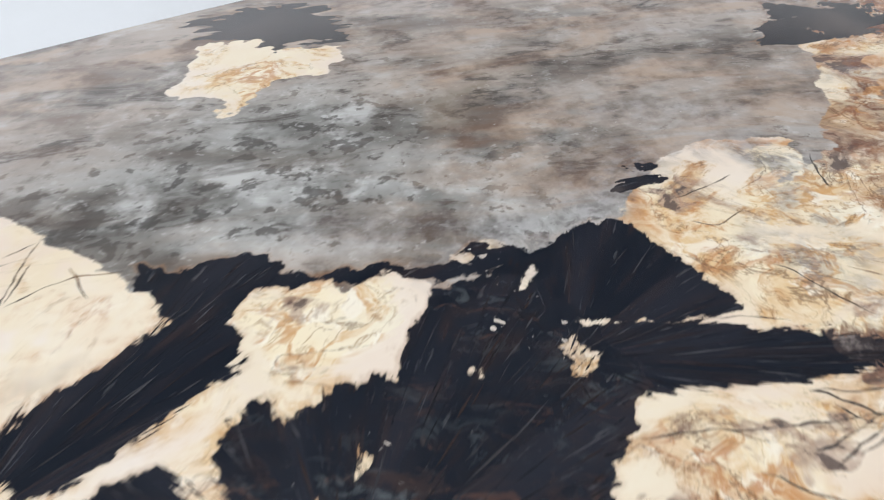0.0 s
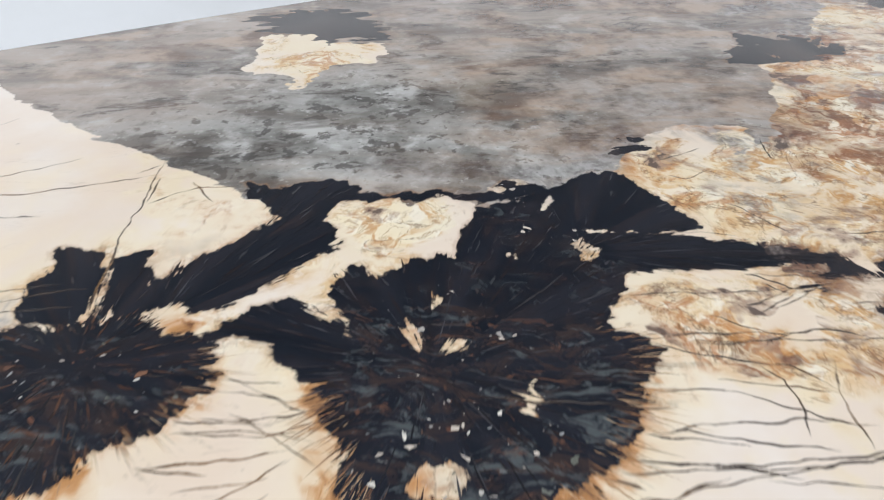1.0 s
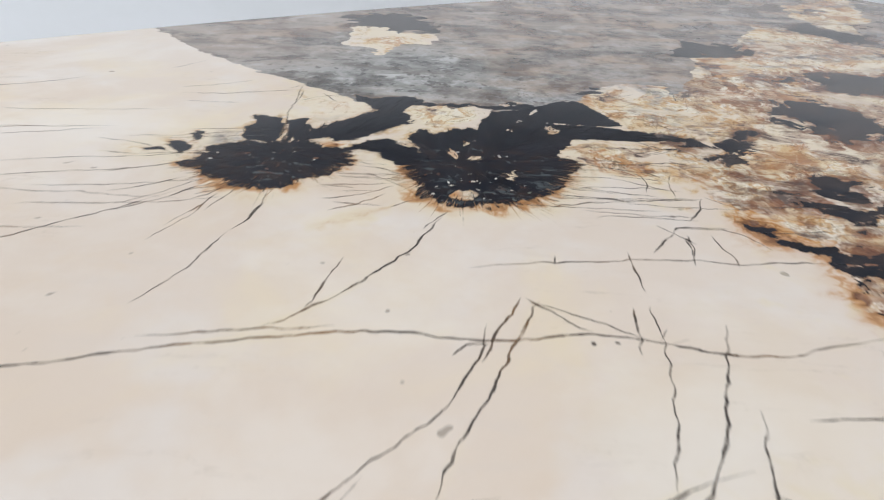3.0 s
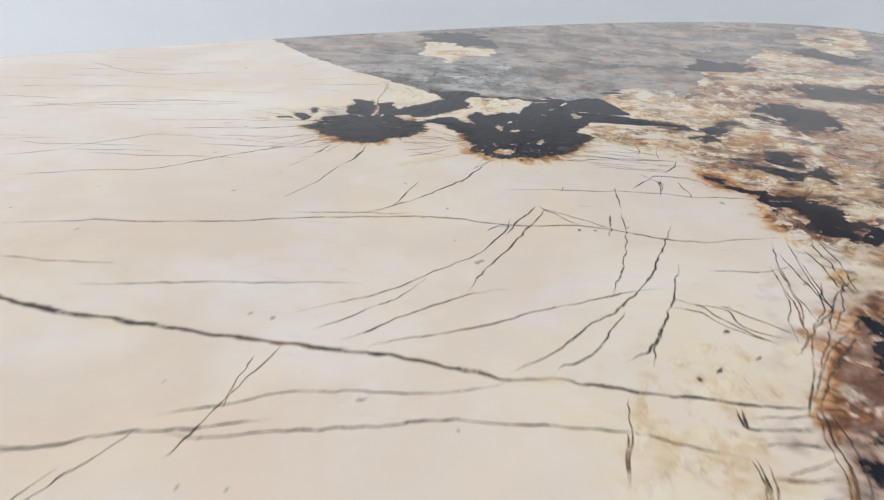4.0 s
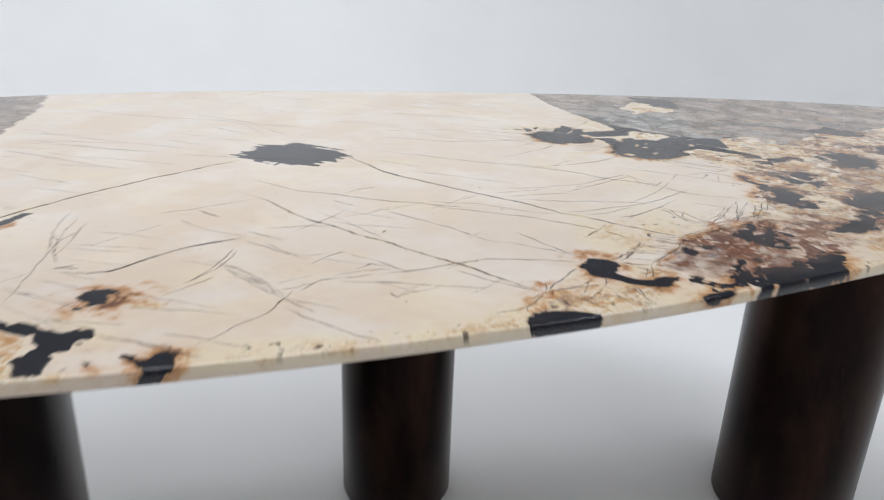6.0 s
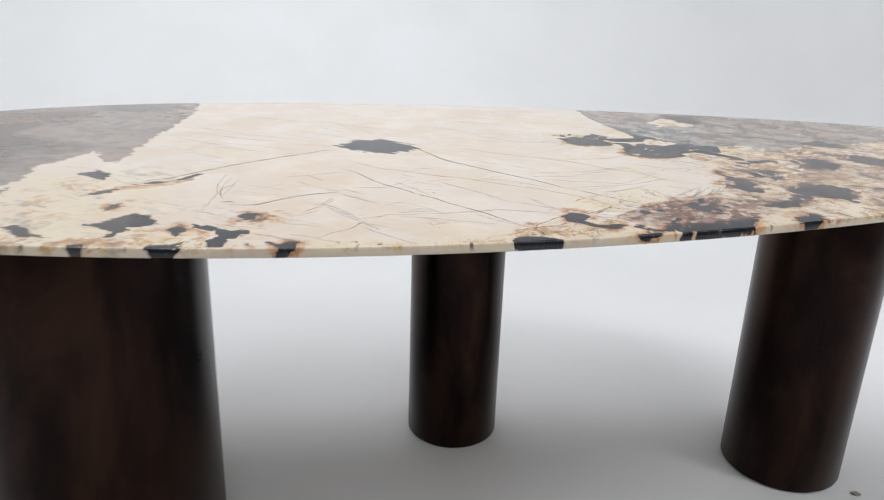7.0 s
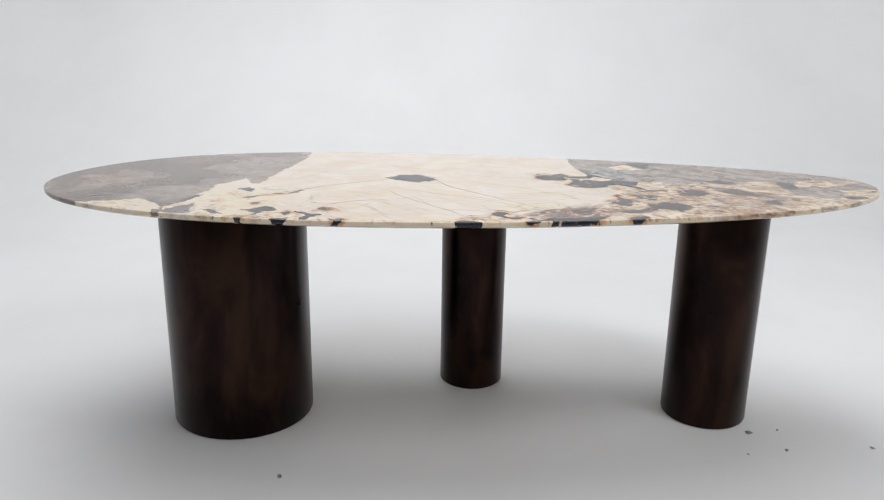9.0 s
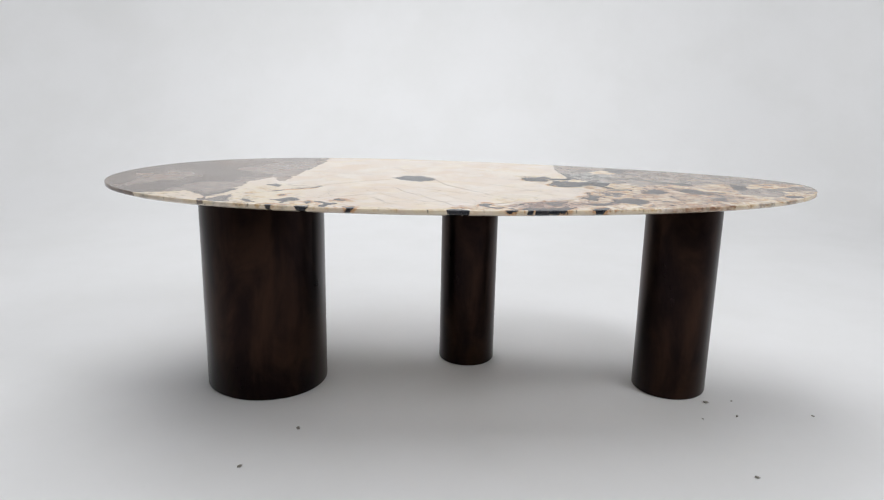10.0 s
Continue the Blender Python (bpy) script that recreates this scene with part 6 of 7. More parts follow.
vein(1.2, .5, 0.4245, -0.1114, 0.4162, -0.1273, 0.3986, -0.1365)
vein(1.3, .55, 0.3582, -0.1021, 0.3729, -0.1228, 0.3812, -0.1390)
vein(1.2, .5, 0.4404, -0.1304, 0.4201, -0.1398, 0.4068, -0.1531)
vein(1.3, .6, 0.1891, 0.1495, 0.2124, 0.1207, 0.2368, 0.1062)
vein(1.3, .55, 0.1982, 0.1725, 0.2165, 0.1429, 0.2215, 0.1014)
vein(1.4, .6, 0.1640, 0.0857, 0.1838, 0.0772, 0.2094, 0.0719)
vein(1.4, .6, 0.1537, 0.0597, 0.1790, 0.0550, 0.2126, 0.0558)
vein(1.3, .5, 0.1488, 0.0144, 0.1762, 0.0226, 0.2091, 0.0390)
vein(1.3, .5, 0.2403, -0.0234, 0.2592, -0.0283, 0.2812, -0.0274)
vein(1.3, .5, 0.2462, -0.0072, 0.2662, -0.0200, 0.2930, -0.0228)
vein(1.8, .7, 0.1466, -0.0931, 0.1635, -0.0961, 0.1914, -0.0966, 0.2165, -0.0923, 0.2545, -0.0848, 0.2845, -0.0730)
vein(1.4, .4, 0.1684, -0.0954, 0.1937, -0.0805, 0.2128, -0.0699)
vein(1.4, .5, 0.1566, 0.0672, 0.1874, 0.0616, 0.2084, 0.0644)
vein(1.4, .6, 0.1640, 0.0226, 0.1824, 0.0298, 0.1941, 0.0319)
vein(1.3, .5, 0.1757, 0.1154, 0.1958, 0.1038, 0.2239, 0.0940)
vein(1.3, .5, 0.1849, 0.1388, 0.2067, 0.1215, 0.2287, 0.1092)
vein(1.5, .6, 0.1879, -0.0056, 0.2037, 0.0007, 0.2206, 0.0118)
vein(1.4, .4, 0.1156, -0.0369, 0.1445, -0.0284, 0.1860, -0.0067)
vein(1.6, .6, 0.1054, -0.0628, 0.1244, -0.0781, 0.1378, -0.0879, 0.1568, -0.1029, 0.1713, -0.1159)
vein(1.6, .6, 0.1963, -0.1758, 0.2117, -0.1701, 0.2276, -0.1647, 0.2479, -0.1568)
vein(1.4, .55, 0.1909, -0.1647, 0.2001, -0.1612, 0.2086, -0.1703)
vein(1.4, .45, 0.2493, -0.1583, 0.2471, -0.1856, 0.2491, -0.1974)
vein(1.4, .6, 0.2789, -0.1995, 0.2613, -0.2124, 0.2481, -0.2197)
vein(1.4, .55, 0.2622, -0.2208, 0.2748, -0.2191)
vein(1.4, .5, 0.3236, -0.1695, 0.3012, -0.1895, 0.2955, -0.1957)
vein(1.6, .6, 0.3327, -0.1789, 0.3533, -0.1756, 0.3713, -0.1740)
vein(1.3, .5, 0.3656, -0.1818, 0.3435, -0.1962)
vein(1.4, .5, 0.3752, -0.1919, 0.3545, -0.2164)
vein(1.3, .5, 0.3713, -0.1740, 0.3930, -0.1966, 0.3847, -0.2214)
vein(1.4, .5, 0.3410, -0.1053, 0.3811, -0.1347, 0.4134, -0.1640)
vein(1.2, .4, 0.3496, -0.1220, 0.3704, -0.1550, 0.3916, -0.1733)
vein(1.2, .35, 0.2917, -0.1446, 0.2844, -0.1508)
vein(4, .6, 0.2414, -0.2013, 0.2436, -0.2029)
vein(2, .5, 0.2368, -0.0896, 0.2389, -0.0901)
vein(1.5, .5, 0.3009, 0.2432, 0.3388, 0.2235, 0.3577, 0.2206)
vein(1.4, .55, 0.2945, 0.2283, 0.3139, 0.2060, 0.3707, 0.1724)
vein(1.4, .55, 0.2855, 0.2076, 0.3128, 0.1743)
vein(1.4, .5, 0.2919, 0.0917, 0.3160, 0.1177, 0.3739, 0.1772, 0.3876, 0.1864)
vein(1.2, .4, 0.3248, 0.2987, 0.3613, 0.3019)
vein(1.3, .5, 0.2989, 0.0235, 0.3131, 0.0040)
vein(1.3, .5, 0.2503, -0.0173, 0.2614, -0.0310, 0.2702, -0.0367)
vein(1.3, .5, 0.2789, 0.0171, 0.2964, -0.0058)
vein(1.2, .45, 0.3009, 0.0297, 0.3074, -0.0056)
vein(1.4, .55, 0.3558, -0.0988, 0.3758, -0.1267, 0.4138, -0.1617)
vein(1.3, .5, 0.3679, -0.0964, 0.3830, -0.1236)
vein(1.4, .5, 0.3456, -0.0981, 0.3506, -0.1082)
vein(1.3, .5, 0.1987, -0.0011, 0.2200, 0.0125, 0.2303, 0.0217)
vein(1.3, .45, 0.2639, -0.0757, 0.2782, -0.0731, 0.2911, -0.0705)
vein(1.4, .6, 0.3509, 0.1504, 0.3708, 0.1479, 0.3898, 0.1326)
vein(1.4, .6, 0.3647, 0.1822, 0.3776, 0.1805)
vein(1.3, .5, 0.3517, 0.1521, 0.3696, 0.1684)
vein(1.3, .5, 0.3770, 0.1513, 0.3718, 0.1288)
vein(1.5, .6, 0.4726, -0.0860, 0.4744, -0.0957, 0.4729, -0.1057)
vein(1.3, .5, 0.4497, -0.1006, 0.4699, -0.1065)
vein(1.6, .8, 0.1237, -0.3931, 0.1012, -0.4094, 0.0801, -0.4222, 0.0668, -0.4288)
vein(1.4, .7, 0.1197, -0.3959, 0.0991, -0.4128, 0.0724, -0.4344)
vein(2.0, .8, 0.1777, -0.3936, 0.1587, -0.4075, 0.1334, -0.4274, 0.1101, -0.4426, 0.0915, -0.4469)
vein(1.4, .6, 0.1171, -0.3993, 0.1331, -0.4102, 0.1441, -0.4203)
vein(1.4, .6, 0.1002, -0.4143, 0.1154, -0.4210, 0.1334, -0.4274)
vein(1.4, .6, 0.0855, -0.4253, 0.0965, -0.4332, 0.1081, -0.4406)
vein(1.8, .8, 0.0702, -0.4332, 0.0791, -0.4398, 0.0915, -0.4469, 0.1059, -0.4502, 0.1157, -0.4574)
vein(1.4, .7, 0.1500, -0.3739, 0.1618, -0.3848, 0.1742, -0.3961)
vein(1.8, .7, 0.1751, -0.3922, 0.2098, -0.3814, 0.2405, -0.3785, 0.2817, -0.3691)
vein(1.6, .7, 0.2105, -0.3646, 0.2522, -0.3585, 0.3011, -0.3493, 0.3289, -0.3490)
vein(1.4, .7, 0.2954, -0.3073, 0.2655, -0.3347, 0.2359, -0.3604)
vein(1.4, .7, 0.3173, -0.3023, 0.2940, -0.3304, 0.2742, -0.3538)
vein(1.4, .7, 0.3371, -0.3093, 0.3164, -0.3345, 0.2956, -0.3567)
vein(1.4, .7, 0.3587, -0.3068, 0.3383, -0.3301, 0.3064, -0.3566)
vein(1.4, .6, 0.2257, -0.3162, 0.2287, -0.3348, 0.2298, -0.3597)
vein(1.5, .5, 0.0224, -0.4378, -0.0018, -0.4576, -0.0261, -0.4762)
vein(1.8, .8, 0.0303, -0.4597, 0.0149, -0.4735, -0.0090, -0.4788, -0.0293, -0.4798)
vein(1.6, .7, 0.0400, -0.4720, 0.0281, -0.4799, 0.0113, -0.4788)
vein(1.4, .7, 0.0215, -0.4894, 0.0094, -0.4969, -0.0053, -0.5071)
vein(1.4, .45, -0.0295, -0.4813, -0.0446, -0.4942, -0.0544, -0.4991, -0.0603, -0.5093, -0.0588, -0.5137)
vein(1.4, .6, 0.0978, -0.4504, 0.0902, -0.4655, 0.0843, -0.4747)
vein(1.4, .6, 0.0555, -0.4907, 0.0527, -0.5046, 0.0469, -0.5130)
vein(1.8, .8, -0.3935, -0.4595, -0.3852, -0.4682, -0.3733, -0.4750, -0.3440, -0.4936, -0.3214, -0.5177, -0.3134, -0.5256)
vein(1.4, .6, -0.4236, -0.4122, -0.4131, -0.4044, -0.4047, -0.3957)
vein(1.8, .7, -0.4359, -0.3237, -0.4270, -0.3220, -0.4204, -0.3197)
vein(1.2, .5, -0.2533, -0.4156, -0.2390, -0.4158, -0.2187, -0.4112)
vein(1.4, .6, -0.3047, -0.3335, -0.2930, -0.3477, -0.2727, -0.3730, -0.2584, -0.3985, -0.2462, -0.4327)
vein(1.4, .6, -0.2546, -0.4259, -0.2431, -0.4437, -0.2291, -0.4701)
vein(1.2, .5, -0.3401, -0.4938, -0.3364, -0.5102)
vein(1.2, .6, -0.2669, -0.5376, -0.2593, -0.5314, -0.2557, -0.5423)
vein(1.4, .6, -0.5920, -0.2162, -0.5570, -0.1835, -0.6242, -0.1462)
vein(1.2, .5, -0.6128, -0.3584, -0.5975, -0.3455, -0.5818, -0.3323, -0.5683, -0.3149)
vein(1.2, .6, -0.4522, -0.2138, -0.4397, -0.2493, -0.4413, -0.2981, -0.4292, -0.2585, -0.4175, -0.1939)
vein(1.2, .5, -0.4661, -0.3915, -0.4369, -0.4241, -0.4092, -0.4522)
vein(1.2, .5, -0.6518, -0.3005, -0.6324, -0.3059)
vein(1.2, .5, -0.6400, -0.3935, -0.6160, -0.3855, -0.5971, -0.3938)
vein(1.2, .5, -0.6046, -0.4412, -0.5703, -0.4473, -0.5430, -0.4619)
vein(1.4, .6, 0.3503, -0.0996, 0.3666, -0.1161, 0.3808, -0.1338, 0.3982, -0.1503, 0.4179, -0.1662)
vein(1.4, .6, 0.3388, -0.1069, 0.3572, -0.1163, 0.3683, -0.1228)
vein(1.2, .6, 0.3480, -0.1334, 0.3592, -0.1440, 0.3728, -0.1604, 0.3872, -0.1766)
vein(1.2, .6, 0.4062, -0.1057, 0.4155, -0.1175, 0.4244, -0.1346)
vein(1.2, .6, 0.4216, -0.0918, 0.4350, -0.1083, 0.4511, -0.1180)
vein(1.2, .7, 0.5303, -0.1069, 0.5368, -0.1139, 0.5499, -0.1250)
vein(1.2, .5, 0.4559, -0.1044, 0.4742, -0.1110, 0.4933, -0.1180)
vein(1.4, .6, 0.4171, -0.1653, 0.4007, -0.1709, 0.3836, -0.1736)
vein(1.4, .6, 0.4201, -0.1655, 0.4199, -0.1746, 0.4212, -0.1852)
vein(1.4, .6, 0.3658, -0.1737, 0.3721, -0.1735, 0.3794, -0.1792, 0.3917, -0.1955)
vein(1.2, .5, 0.2853, 0.0115, 0.2934, -0.0009, 0.3092, -0.0118)
vein(1.2, .5, 0.2780, 0.0096, 0.2922, -0.0095, 0.3036, -0.0177)
vein(1.2, .5, 0.2641, 0.0061, 0.2805, -0.0092, 0.2955, -0.0197)
vein(1.2, .5, 0.2640, -0.0087, 0.2741, -0.0170, 0.2856, -0.0240)
vein(1.2, .5, 0.2100, 0.0856, 0.2181, 0.0831, 0.2248, 0.0824)
vein(1.2, .5, 0.2011, 0.0648, 0.2110, 0.0626, 0.2173, 0.0616)
vein(1.2, .5, 0.1971, 0.0553, 0.2084, 0.0521, 0.2156, 0.0486)
vein(1.2, .5, 0.1975, 0.0467, 0.2055, 0.0458, 0.2152, 0.0433)
vein(1.2, .7, 0.4995, -0.0717, 0.4925, -0.0569, 0.4788, -0.0446)
vein(1.2, .7, 0.5161, -0.0929, 0.5198, -0.0786, 0.5259, -0.0660, 0.5249, -0.0589)
vein(1.2, .6, 0.6093, -0.0394, 0.5973, -0.0479, 0.5851, -0.0582)
vein(1.0, .6, 0.5471, -0.0114, 0.5609, -0.0167, 0.5753, -0.0221)
vein(1.0, .6, 0.5356, -0.0237, 0.5387, -0.0354, 0.5542, -0.0375)
vein(1.2, .7, 0.4706, -0.0940, 0.4699, -0.0999, 0.4699, -0.1065)
vein(1.4, .7, 0.4510, -0.0934, 0.4569, -0.0983, 0.4739, -0.1054)
vein(1.4, .7, 0.2110, -0.2927, 0.2179, -0.3097, 0.2145, -0.3220, 0.2134, -0.3388, 0.2139, -0.3539)
vein(1.3, .6, 0.2792, -0.3210, 0.2639, -0.3341, 0.2370, -0.3504, 0.2231, -0.3598)
vein(1.6, .7, 0.2142, -0.3718, 0.1856, -0.3834, 0.1694, -0.3919)
vein(1.4, .6, 0.3016, -0.3384, 0.2638, -0.3534, 0.2385, -0.3600, 0.2137, -0.3714)
vein(1.4, .6, 0.1499, -0.3651, 0.1404, -0.3752, 0.1488, -0.3867, 0.1642, -0.3992)
vein(1.2, .6, 0.3125, -0.3469, 0.2698, -0.3618, 0.2413, -0.3676)
vein(1.2, .5, 0.1425, -0.3948, 0.1536, -0.4016, 0.1576, -0.4092)
vein(1.8, .7, 0.2011, -0.3304, 0.2079, -0.3310)
vein(1.6, .7, 0.1653, -0.3476, 0.1749, -0.3453)
vein(1.6, .7, 0.2243, -0.3156, 0.2299, -0.3192)
vein(1.6, .7, 0.1933, -0.3539, 0.1997, -0.3541)
vein(1.4, .6, 0.0965, -0.3460, 0.0885, -0.3530, 0.0748, -0.3624)
vein(1.2, .5, 0.1478, -0.3248, 0.1713, -0.3122, 0.2056, -0.2963)
scattered(1, 20, -0.50, -0.14, 0.0, 0.24, 152, 0.05, 0.17, 0.34)
scattered(2, 16, -0.30, 0.25, 0.16, 0.42, 142, 0.06, 0.2, 0.3)
scattered(3, 14, 0.02, 0.30, 0.02, 0.2, 140, 0.05, 0.16, 0.36)
scattered(4, 22, -0.50, -0.05, -0.48, -0.2, 150, 0.03, 0.12, 0.3)
scattered(5, 12, -0.50, -0.05, -0.50, -0.2, 30, 0.03, 0.09, 0.3)
scattered(6, 16, 0.36, 0.55, -0.30, -0.1, 130, 0.03, 0.1, 0.4)
shards(31, 27, "pale", 0.3707, 0.0170, 0.3968, -0.0021, 0.3816, -0.0554, 0.3558, -0.0706, 0.3349, -0.0473, 0.3395, -0.0164)
shards(32, 31, "pale", 0.3156, -0.0258, 0.3452, -0.0449, 0.3639, -0.0797, 0.3391, -0.1016, 0.3043, -0.0789, 0.2897, -0.0516)
shards(33, 27, "grey", 0.3256, -0.0159, 0.3489, -0.0418, 0.3639, -0.0797, 0.3391, -0.1016, 0.3043, -0.0789, 0.2908, -0.0474)
shards(34, 31, "brown", 0.3124, -0.0154, 0.3353, -0.0339, 0.3344, -0.0600, 0.3070, -0.0766, 0.2888, -0.0614, 0.2933, -0.0386)
shards(35, 40, "grey", 0.2320, 0.1030, 0.2662, 0.0968, 0.3017, 0.0493, 0.2835, 0.0169, 0.2447, 0.0159, 0.2185, 0.0453)
shards(36, 31, "brown", 0.2297, 0.0981, 0.2703, 0.0840, 0.3018, 0.0410, 0.2807, 0.0132, 0.2388, 0.0225, 0.2174, 0.0524)
shards(37, 18, "pale", 0.2320, 0.1030, 0.2633, 0.0917, 0.2984, 0.0448, 0.2739, 0.0276, 0.2385, 0.0473)
shards(38, 13, "pale", 0.4730, 0.0424, 0.4917, 0.0147, 0.4762, -0.0049, 0.4549, -0.0058, 0.4593, 0.0310)
shards(39, 11, "pale", 0.4465, 0.0061, 0.4611, -0.0146, 0.4482, -0.0326, 0.4298, -0.0308, 0.4260, -0.0179)
shards(40, 27, "grey", 0.2721, -0.3761, 0.2935, -0.4074, 0.2651, -0.4486, 0.2414, -0.4322)
shards(41, 18, "pale", 0.2721, -0.3761, 0.2935, -0.4074, 0.2651, -0.4486, 0.2414, -0.4322)
shards(42, 27, "brown", 0.1676, -0.4734, 0.2054, -0.5116, 0.1716, -0.5305, 0.1302, -0.5137)
shards(43, 18, "pale", 0.1676, -0.4734, 0.2054, -0.5116, 0.1716, -0.5305, 0.1302, -0.5137)
shards(44, 13, "grey", 0.0428, -0.4231, 0.0672, -0.4371, 0.0483, -0.4598, 0.0326, -0.4436)
needles(1, 40, "needle", FAN_A, 0.008, 0.03, 0.0005, 0.0, *TRIANGLE)
needles(2, 150, "needle", FAN_A, 0.012, 0.05, 0.0004, 0.6, *TAIL)
needles(3, 260, "needle", FAN_B, 0.006, 0.024, 0.0005, 0.6, *ROSE)
needles(4, 60, "needle", FAN_B, 0.006, 0.02, 0.0005, 0.6, *WING)
needles(5, 100, "needle", FAN_C, 0.008, 0.025, 0.0005, 1.0, *BAND)
needles(6, 420, "russet", FAN_D, 0.003, 0.013, 0.0006, 0.6, *NEST)
needles(8, 24, "needle", FAN_D, 0.006, 0.02, 0.0005, 0.6, *PETAL)
needles(9, 16, "needle", FAN_D, 0.006, 0.02, 0.0005, 0.6, *LEAF)
fringe(10, 190, "thread", FAN_B, 0.022, 0.00028, 150, 330, *ROSE)
fringe(11, 90, "thread", FAN_D, 0.02, 0.00025, 150, 330, *NEST)
fringe(12, 150, "needle", FAN_B, 0.004, 0.0005, 0, 360, *ROSE)
fringe(13, 150, "russet", FAN_D, 0.004, 0.0005, 0, 360, *NEST)


def stone_top(parent):
    """The slab: a fine sheet on top that carries the pattern, an eased edge, a straight side and an underside."""
    n, m = GX.shape
    inset = 0.0012
    top = np.stack([GX, GY, np.full(GX.shape, TOP)], -1).reshape(-1, 3)
    loop = np.concatenate([np.arange(n) * m, np.arange(n - 1, -1, -1) * m + m - 1])
    rim = top[loop, :2]
    ahead = np.roll(rim, -1, 0) - np.roll(rim, 1, 0)
    out = np.stack([ahead[:, 1], -ahead[:, 0]], 1)
    out /= np.linalg.norm(out, axis=1)[:, None] + 1e-9
    rings = []
    for push, z in ((inset, TOP - inset), (inset, TOP - 0.011), (inset - 0.0015, TOP - 0.0125), (-0.02, TOP - THICK)):
        rings.append(np.column_stack([rim + out * push, np.full(len(rim), z)]))
    verts = np.concatenate([top, *rings, [[0.0, 0.0, TOP - THICK]]])
    i, j = np.meshgrid(np.arange(n - 1), np.arange(m - 1), indexing="ij")
    a = (i * m + j).ravel()
    # each cell is split along the diagonal that follows the veins and outlines
    tell = (3.0 * FIELD["vein"] + 0.1 * np.clip(FIELD["dark"], -6, 6) + 0.05 * np.clip(FIELD["quartz"], -6, 6)).reshape(-1)
    lean = np.abs(tell[a] - tell[a + m + 1]) < np.abs(tell[a + m] - tell[a + 1])
    one = np.where(lean[:, None], np.stack([a, a + m, a + m + 1], 1), np.stack([a, a + m, a + 1], 1))
    two = np.where(lean[:, None], np.stack([a, a + m + 1, a + 1], 1), np.stack([a + m, a + m + 1, a + 1], 1))
    quads = []
    count, base = len(loop), len(top)
    prev = loop
    for r in range(4):
        ids = base + r * count + np.arange(count)
        quads.append(np.stack([prev, ids, np.roll(ids, -1), np.roll(prev, -1)], 1))
        prev = ids
    quads = np.concatenate(quads)
    hub = len(verts) - 1
    tris = np.concatenate([one, two, np.stack([prev, np.full(count, hub), np.roll(prev, -1)], 1)])
    data = bpy.data.meshes.new("stone_top")
    data.vertices.add(len(verts))
    data.vertices.foreach_set("co", verts.astype(np.float32).ravel())
    data.loops.add(quads.size + tris.size)
    data.loops.foreach_set("vertex_index", np.concatenate([quads.ravel(), tris.ravel()]).astype(np.int32))
    data.polygons.add(len(quads) + len(tris))
    starts = np.concatenate([np.arange(len(quads)) * 4, quads.size + np.arange(len(tris)) * 3])
    data.polygons.foreach_set("loop_start", starts.astype(np.int32))
    data.update(calc_edges=True)
    data.validate()
    # the side shows the stone's depth: its patches lean and chip on their way down
    turn = np.arange(count)
    sway = np.interp(turn, np.arange(0, count, 7), np.random.RandomState(5).uniform(-4, 4, len(np.arange(0, count, 7))))
    SLIPS = [(turn + (f * sway).astype(int)) % count for f in (1.0, 2.0)]
    flaw = np.random.RandomState(6)
    CHIPS = [np.interp(turn, np.arange(0, count, 13), flaw.uniform(-15, 4, len(np.arange(0, count, 13)))) for _ in range(2)]
    for key, values in FIELD.items():
        flat = values.reshape(-1)
        rings = [flat[loop]]
        for step, slip in enumerate(SLIPS):
            ring = flat[loop[slip]]
            if key == "dark":
                ring = np.maximum(ring + CHIPS[step], -20)
            if key == "vein":
                ring = 0.35 * ring
            if key in ("ochre", "rust"):
                ring = 0.6 * ring
            rings.append(ring)
        every = np.concatenate([flat, rings[0], rings[1], rings[1], rings[2], [0.0]]).astype(np.float32)
        data.attributes.new(key, "FLOAT", "POINT").data.foreach_set("value", every)
    data.materials.append(STONE)
    ob = new("stone_top", data)
    ob.parent = parent
    return tagged(ob, "egg-shaped polished cream stone slab with black and smoky patches")


def inlay(name, verts, faces, material, parent, label, **values):
    data = bpy.data.meshes.new(name)
    data.from_pydata(verts, [], faces)
    for key, numbers in values.items():
        data.attributes.new(key, "FLOAT", "POINT").data.foreach_set("value", np.array(numbers, np.float32))
    data.materials.append(material)
    ob = new(name, data)
    ob.parent = parent
    return tagged(ob, label, kind="stuff")


def on_top(x, y):
    x = np.asarray(x)
    return (np.abs(x) < HALF_X - 0.004) & (y < half_width(x, 1) - 0.003) & (y > -half_width(x, -1) + 0.003)


def field_at(key, x, y):
    i = min(int(np.searchsorted(XS, x)), len(XS) - 1)
    j = min(int(np.searchsorted(GY[i], y)), len(VS) - 1)
    return FIELD[key][i, j]


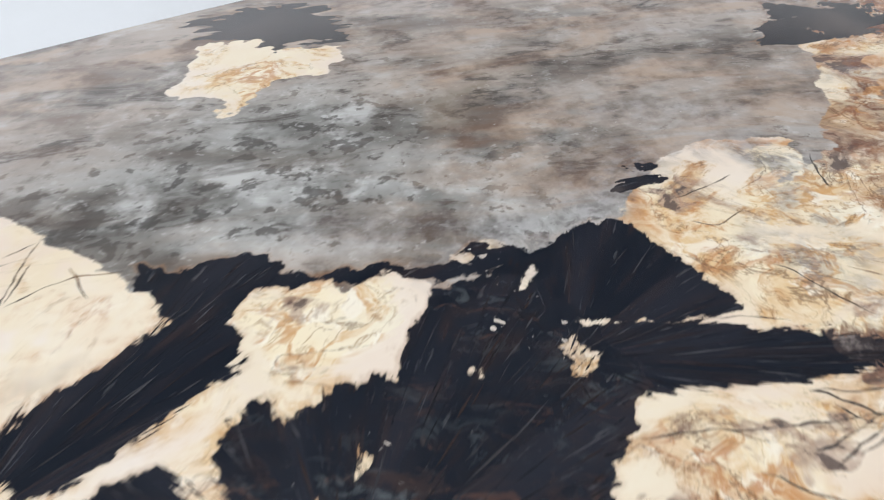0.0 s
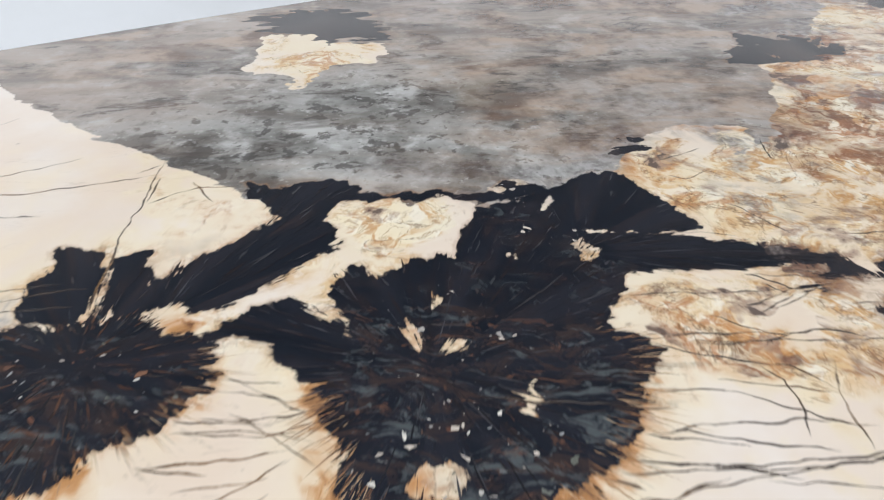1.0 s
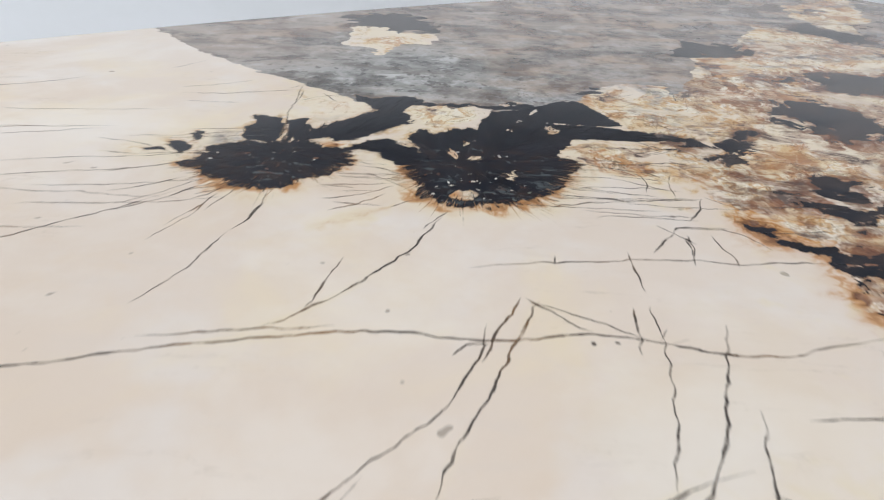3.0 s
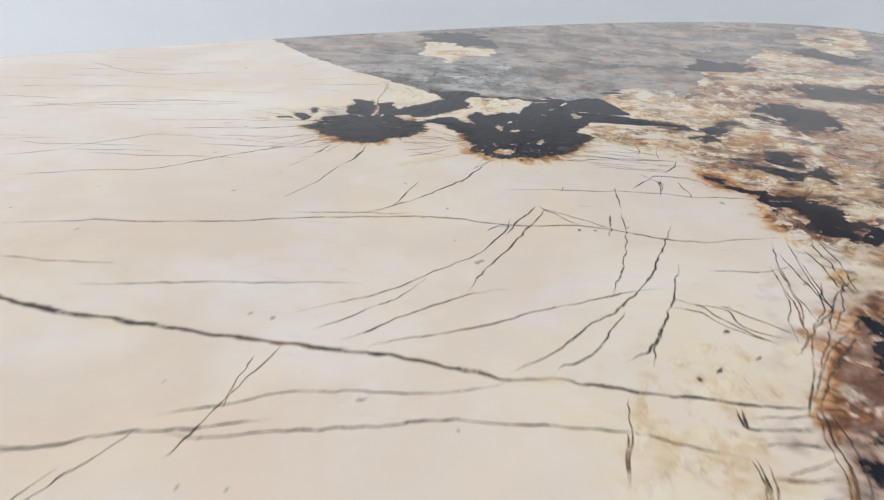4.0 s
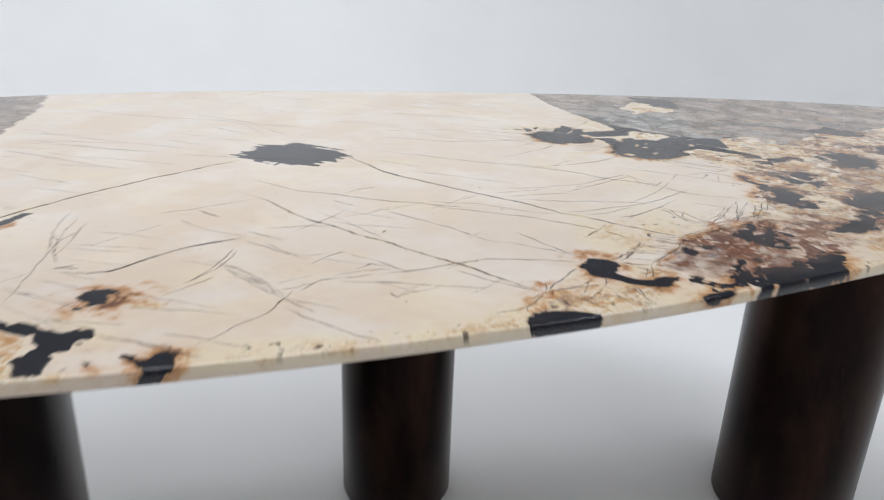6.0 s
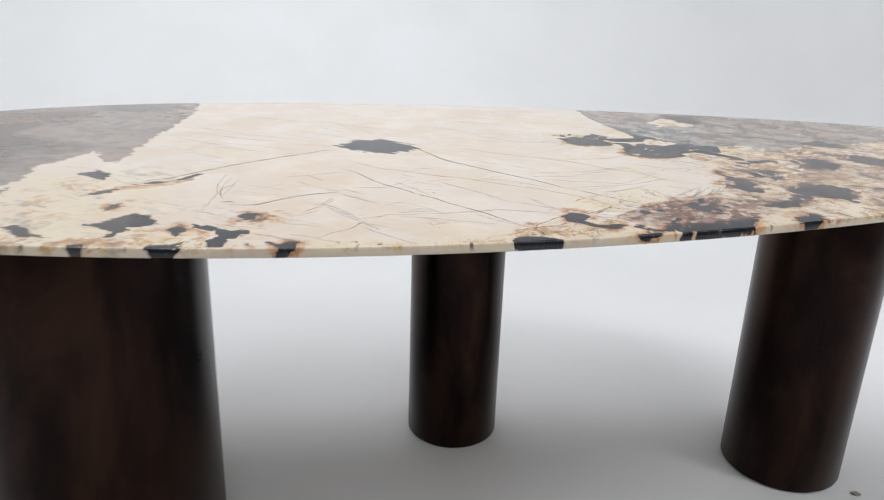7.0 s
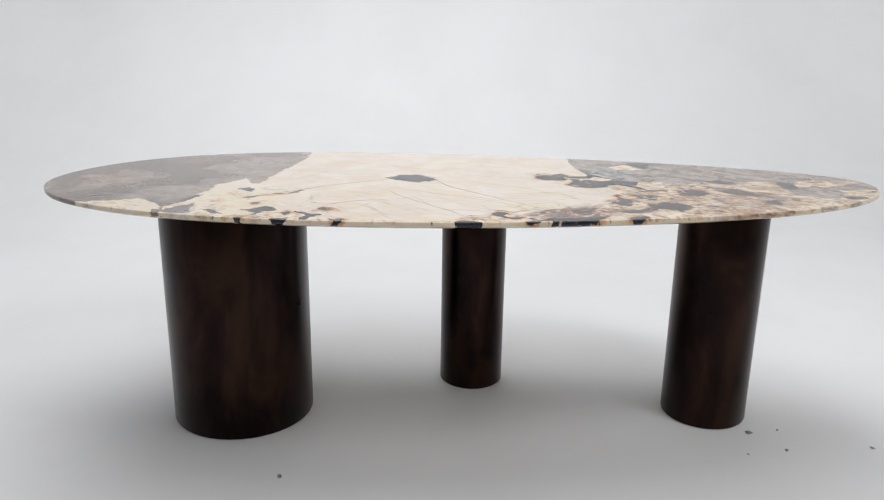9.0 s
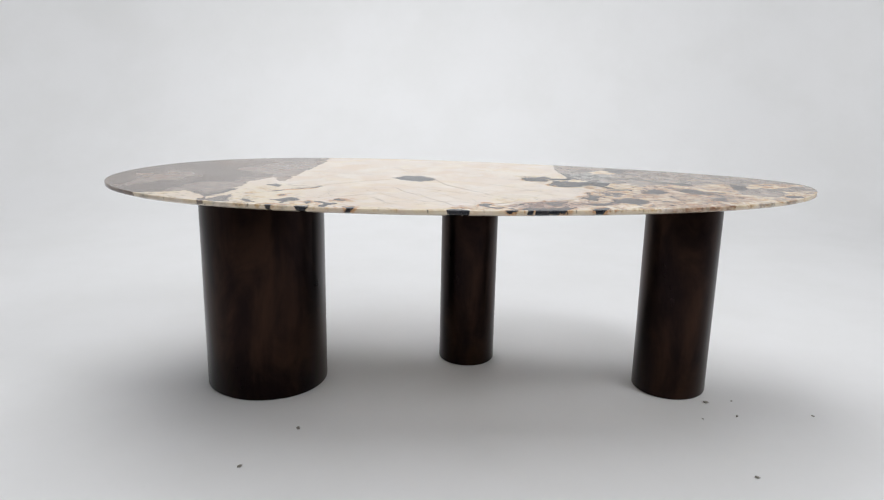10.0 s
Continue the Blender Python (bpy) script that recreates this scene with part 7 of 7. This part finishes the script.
def seam_ribbons(parent):
    """All seams, each a strip polished flush with the slab."""
    verts, faces, across, ink = [], [], [], []
    for n, (x, y, half, depth) in enumerate(RIBBONS):
        dx, dy = np.gradient(x), np.gradient(y)
        run = np.hypot(dx, dy) + 1e-9
        ox, oy = -dy / run * half * 1.7, dx / run * half * 1.7
        keep = on_top(x, y)
        z = TOP + 0.00003 + 0.00000003 * n
        base = len(verts)
        for i in range(len(x)):
            verts += [(x[i] - ox[i], y[i] - oy[i], z), (x[i], y[i], z), (x[i] + ox[i], y[i] + oy[i], z)]
            across += [-1.0, 0.0, 1.0]
            ink += [depth[i]] * 3
            if i and keep[i] and keep[i - 1]:
                b = base + 3 * i
                faces += [(b - 3, b, b + 1, b - 2), (b - 2, b + 1, b + 2, b - 1)]
    return inlay("seam_network", verts, faces, SEAM, parent, "thin dark brown mineral seams", across=across, ink=ink)


def crystals(kind, name, material, parent, label, z):
    verts, faces = [], []
    for n, ring in enumerate(SLIVERS[kind]):
        if not all(on_top(x, y) for x, y in ring):
            continue
        if kind in ("needle", "russet") and field_at("dark", *ring[1]) < -3:
            continue
        cx, cy = sum(p[0] for p in ring) / len(ring), sum(p[1] for p in ring) / len(ring)
        ring = sorted(ring, key=lambda p: math.atan2(p[1] - cy, p[0] - cx))
        faces.append(tuple(range(len(verts), len(verts) + len(ring))))
        verts += [(x, y, TOP + z + 0.00000001 * n) for x, y in ring]
    return inlay(name, verts, faces, material, parent, label)


def turned_leg(radius, x, y, parent):
    """A closed bronze drum with eased ends on a thin felt pad."""
    high = TOP - THICK
    prof = [(0.0, 0.003), (radius - 0.004, 0.003), (radius - 0.0012, 0.0042), (radius, 0.007), (radius, 0.24), (radius, 0.48),
            (radius, high - 0.006), (radius - 0.001, high - 0.002), (radius - 0.004, high - 0.0005), (0.0, high - 0.0005)]
    bm = bmesh.new()
    steps = 96
    rows = []
    for r, z in prof:
        if r == 0:
            rows.append([bm.verts.new((0, 0, z))])
        else:
            rows.append([bm.verts.new((r * math.cos(2 * math.pi * s / steps), r * math.sin(2 * math.pi * s / steps), z)) for s in range(steps)])
    for lo, hi in zip(rows[:-1], rows[1:]):
        for s in range(steps):
            t = (s + 1) % steps
            if len(lo) == 1:
                bm.faces.new((lo[0], hi[t], hi[s]))
            elif len(hi) == 1:
                bm.faces.new((lo[s], lo[t], hi[0]))
            else:
                bm.faces.new((lo[s], lo[t], hi[t], hi[s]))
    bmesh.ops.recalc_face_normals(bm, faces=bm.faces)
    leg = part("leg", bm, BRONZE, parent, smooth=True)
    leg.data.set_sharp_from_angle(angle=radians(40))
    leg.location = (x, y, 0)
    pad = bmesh.new()
    bmesh.ops.create_cone(pad, cap_ends=True, segments=64, radius1=radius - 0.006, radius2=radius - 0.006, depth=0.004, matrix=Matrix.Translation((0, 0, 0.002)))
    part("foot_pad", pad, RUBBER, leg, "thin black felt foot pad")
    return leg


table = tagged(new("dining_table"), "egg-shaped cream stone dining table on three dark bronze drum legs", "table")
slab_top = stone_top(table)
seam_ribbons(slab_top)
crystals("thread", "rust_fringe", THREAD, slab_top, "fine rust-brown threads round the black crystals", 0.00004)
crystals("russet", "russet_crystal_mass", RUSSET, slab_top, "rust-brown needle crystals", 0.00005)
crystals("needle", "black_crystal_mass", NEEDLE, slab_top, "blue-black needle crystals", 0.00006)
crystals("brown", "brown_crystal_scatter", BROWN, slab_top, "small reddish brown crystals", 0.00008)
crystals("grey", "grey_crystal_scatter", GREY, slab_top, "small grey crystals", 0.00009)
crystals("pale", "pale_crystal_scatter", PALE, slab_top, "small cream crystals", 0.00010)
tagged(turned_leg(0.2169, -0.713, -0.012, table), "wide dark bronze drum leg")
tagged(turned_leg(0.1085, 0.038, 0.214, table), "slender dark bronze drum leg")
tagged(turned_leg(0.1310, 0.781, -0.050, table), "dark bronze drum leg")


# ---- grit on the floor ----
def crumb(seed, x, y, size):
    rnd = random.Random(seed)
    bm = bmesh.new()
    bmesh.ops.create_icosphere(bm, subdivisions=2, radius=size)
    for v in bm.verts:
        v.co = Vector((v.co.x * 1.5, v.co.y, v.co.z * 0.45)) * (1 + 0.35 * rnd.uniform(-1, 1))
    low = min(v.co.z for v in bm.verts)
    for v in bm.verts:
        v.co.z -= low
    ob = part("grit_crumb", bm, CRUMB, smooth=False)
    ob.matrix_world = pose(x, y, 0, 0, 0, rnd.uniform(0, 180))
    return tagged(ob, "small grey crumb of grit on the white floor", "grit", "crumbs on the floor")


for n, (x, y, size) in enumerate(((0.875, -0.198, 0.0062), (0.972, -0.183, 0.003), (0.945, -0.303, 0.004), (1.212, -0.293, 0.004),
                                  (-0.534, -0.4245, 0.0055), (-0.664, -0.662, 0.0055), (0.851, -0.694, 0.005), (0.82, -0.323, 0.003))):
    crumb(n, x, y, size)
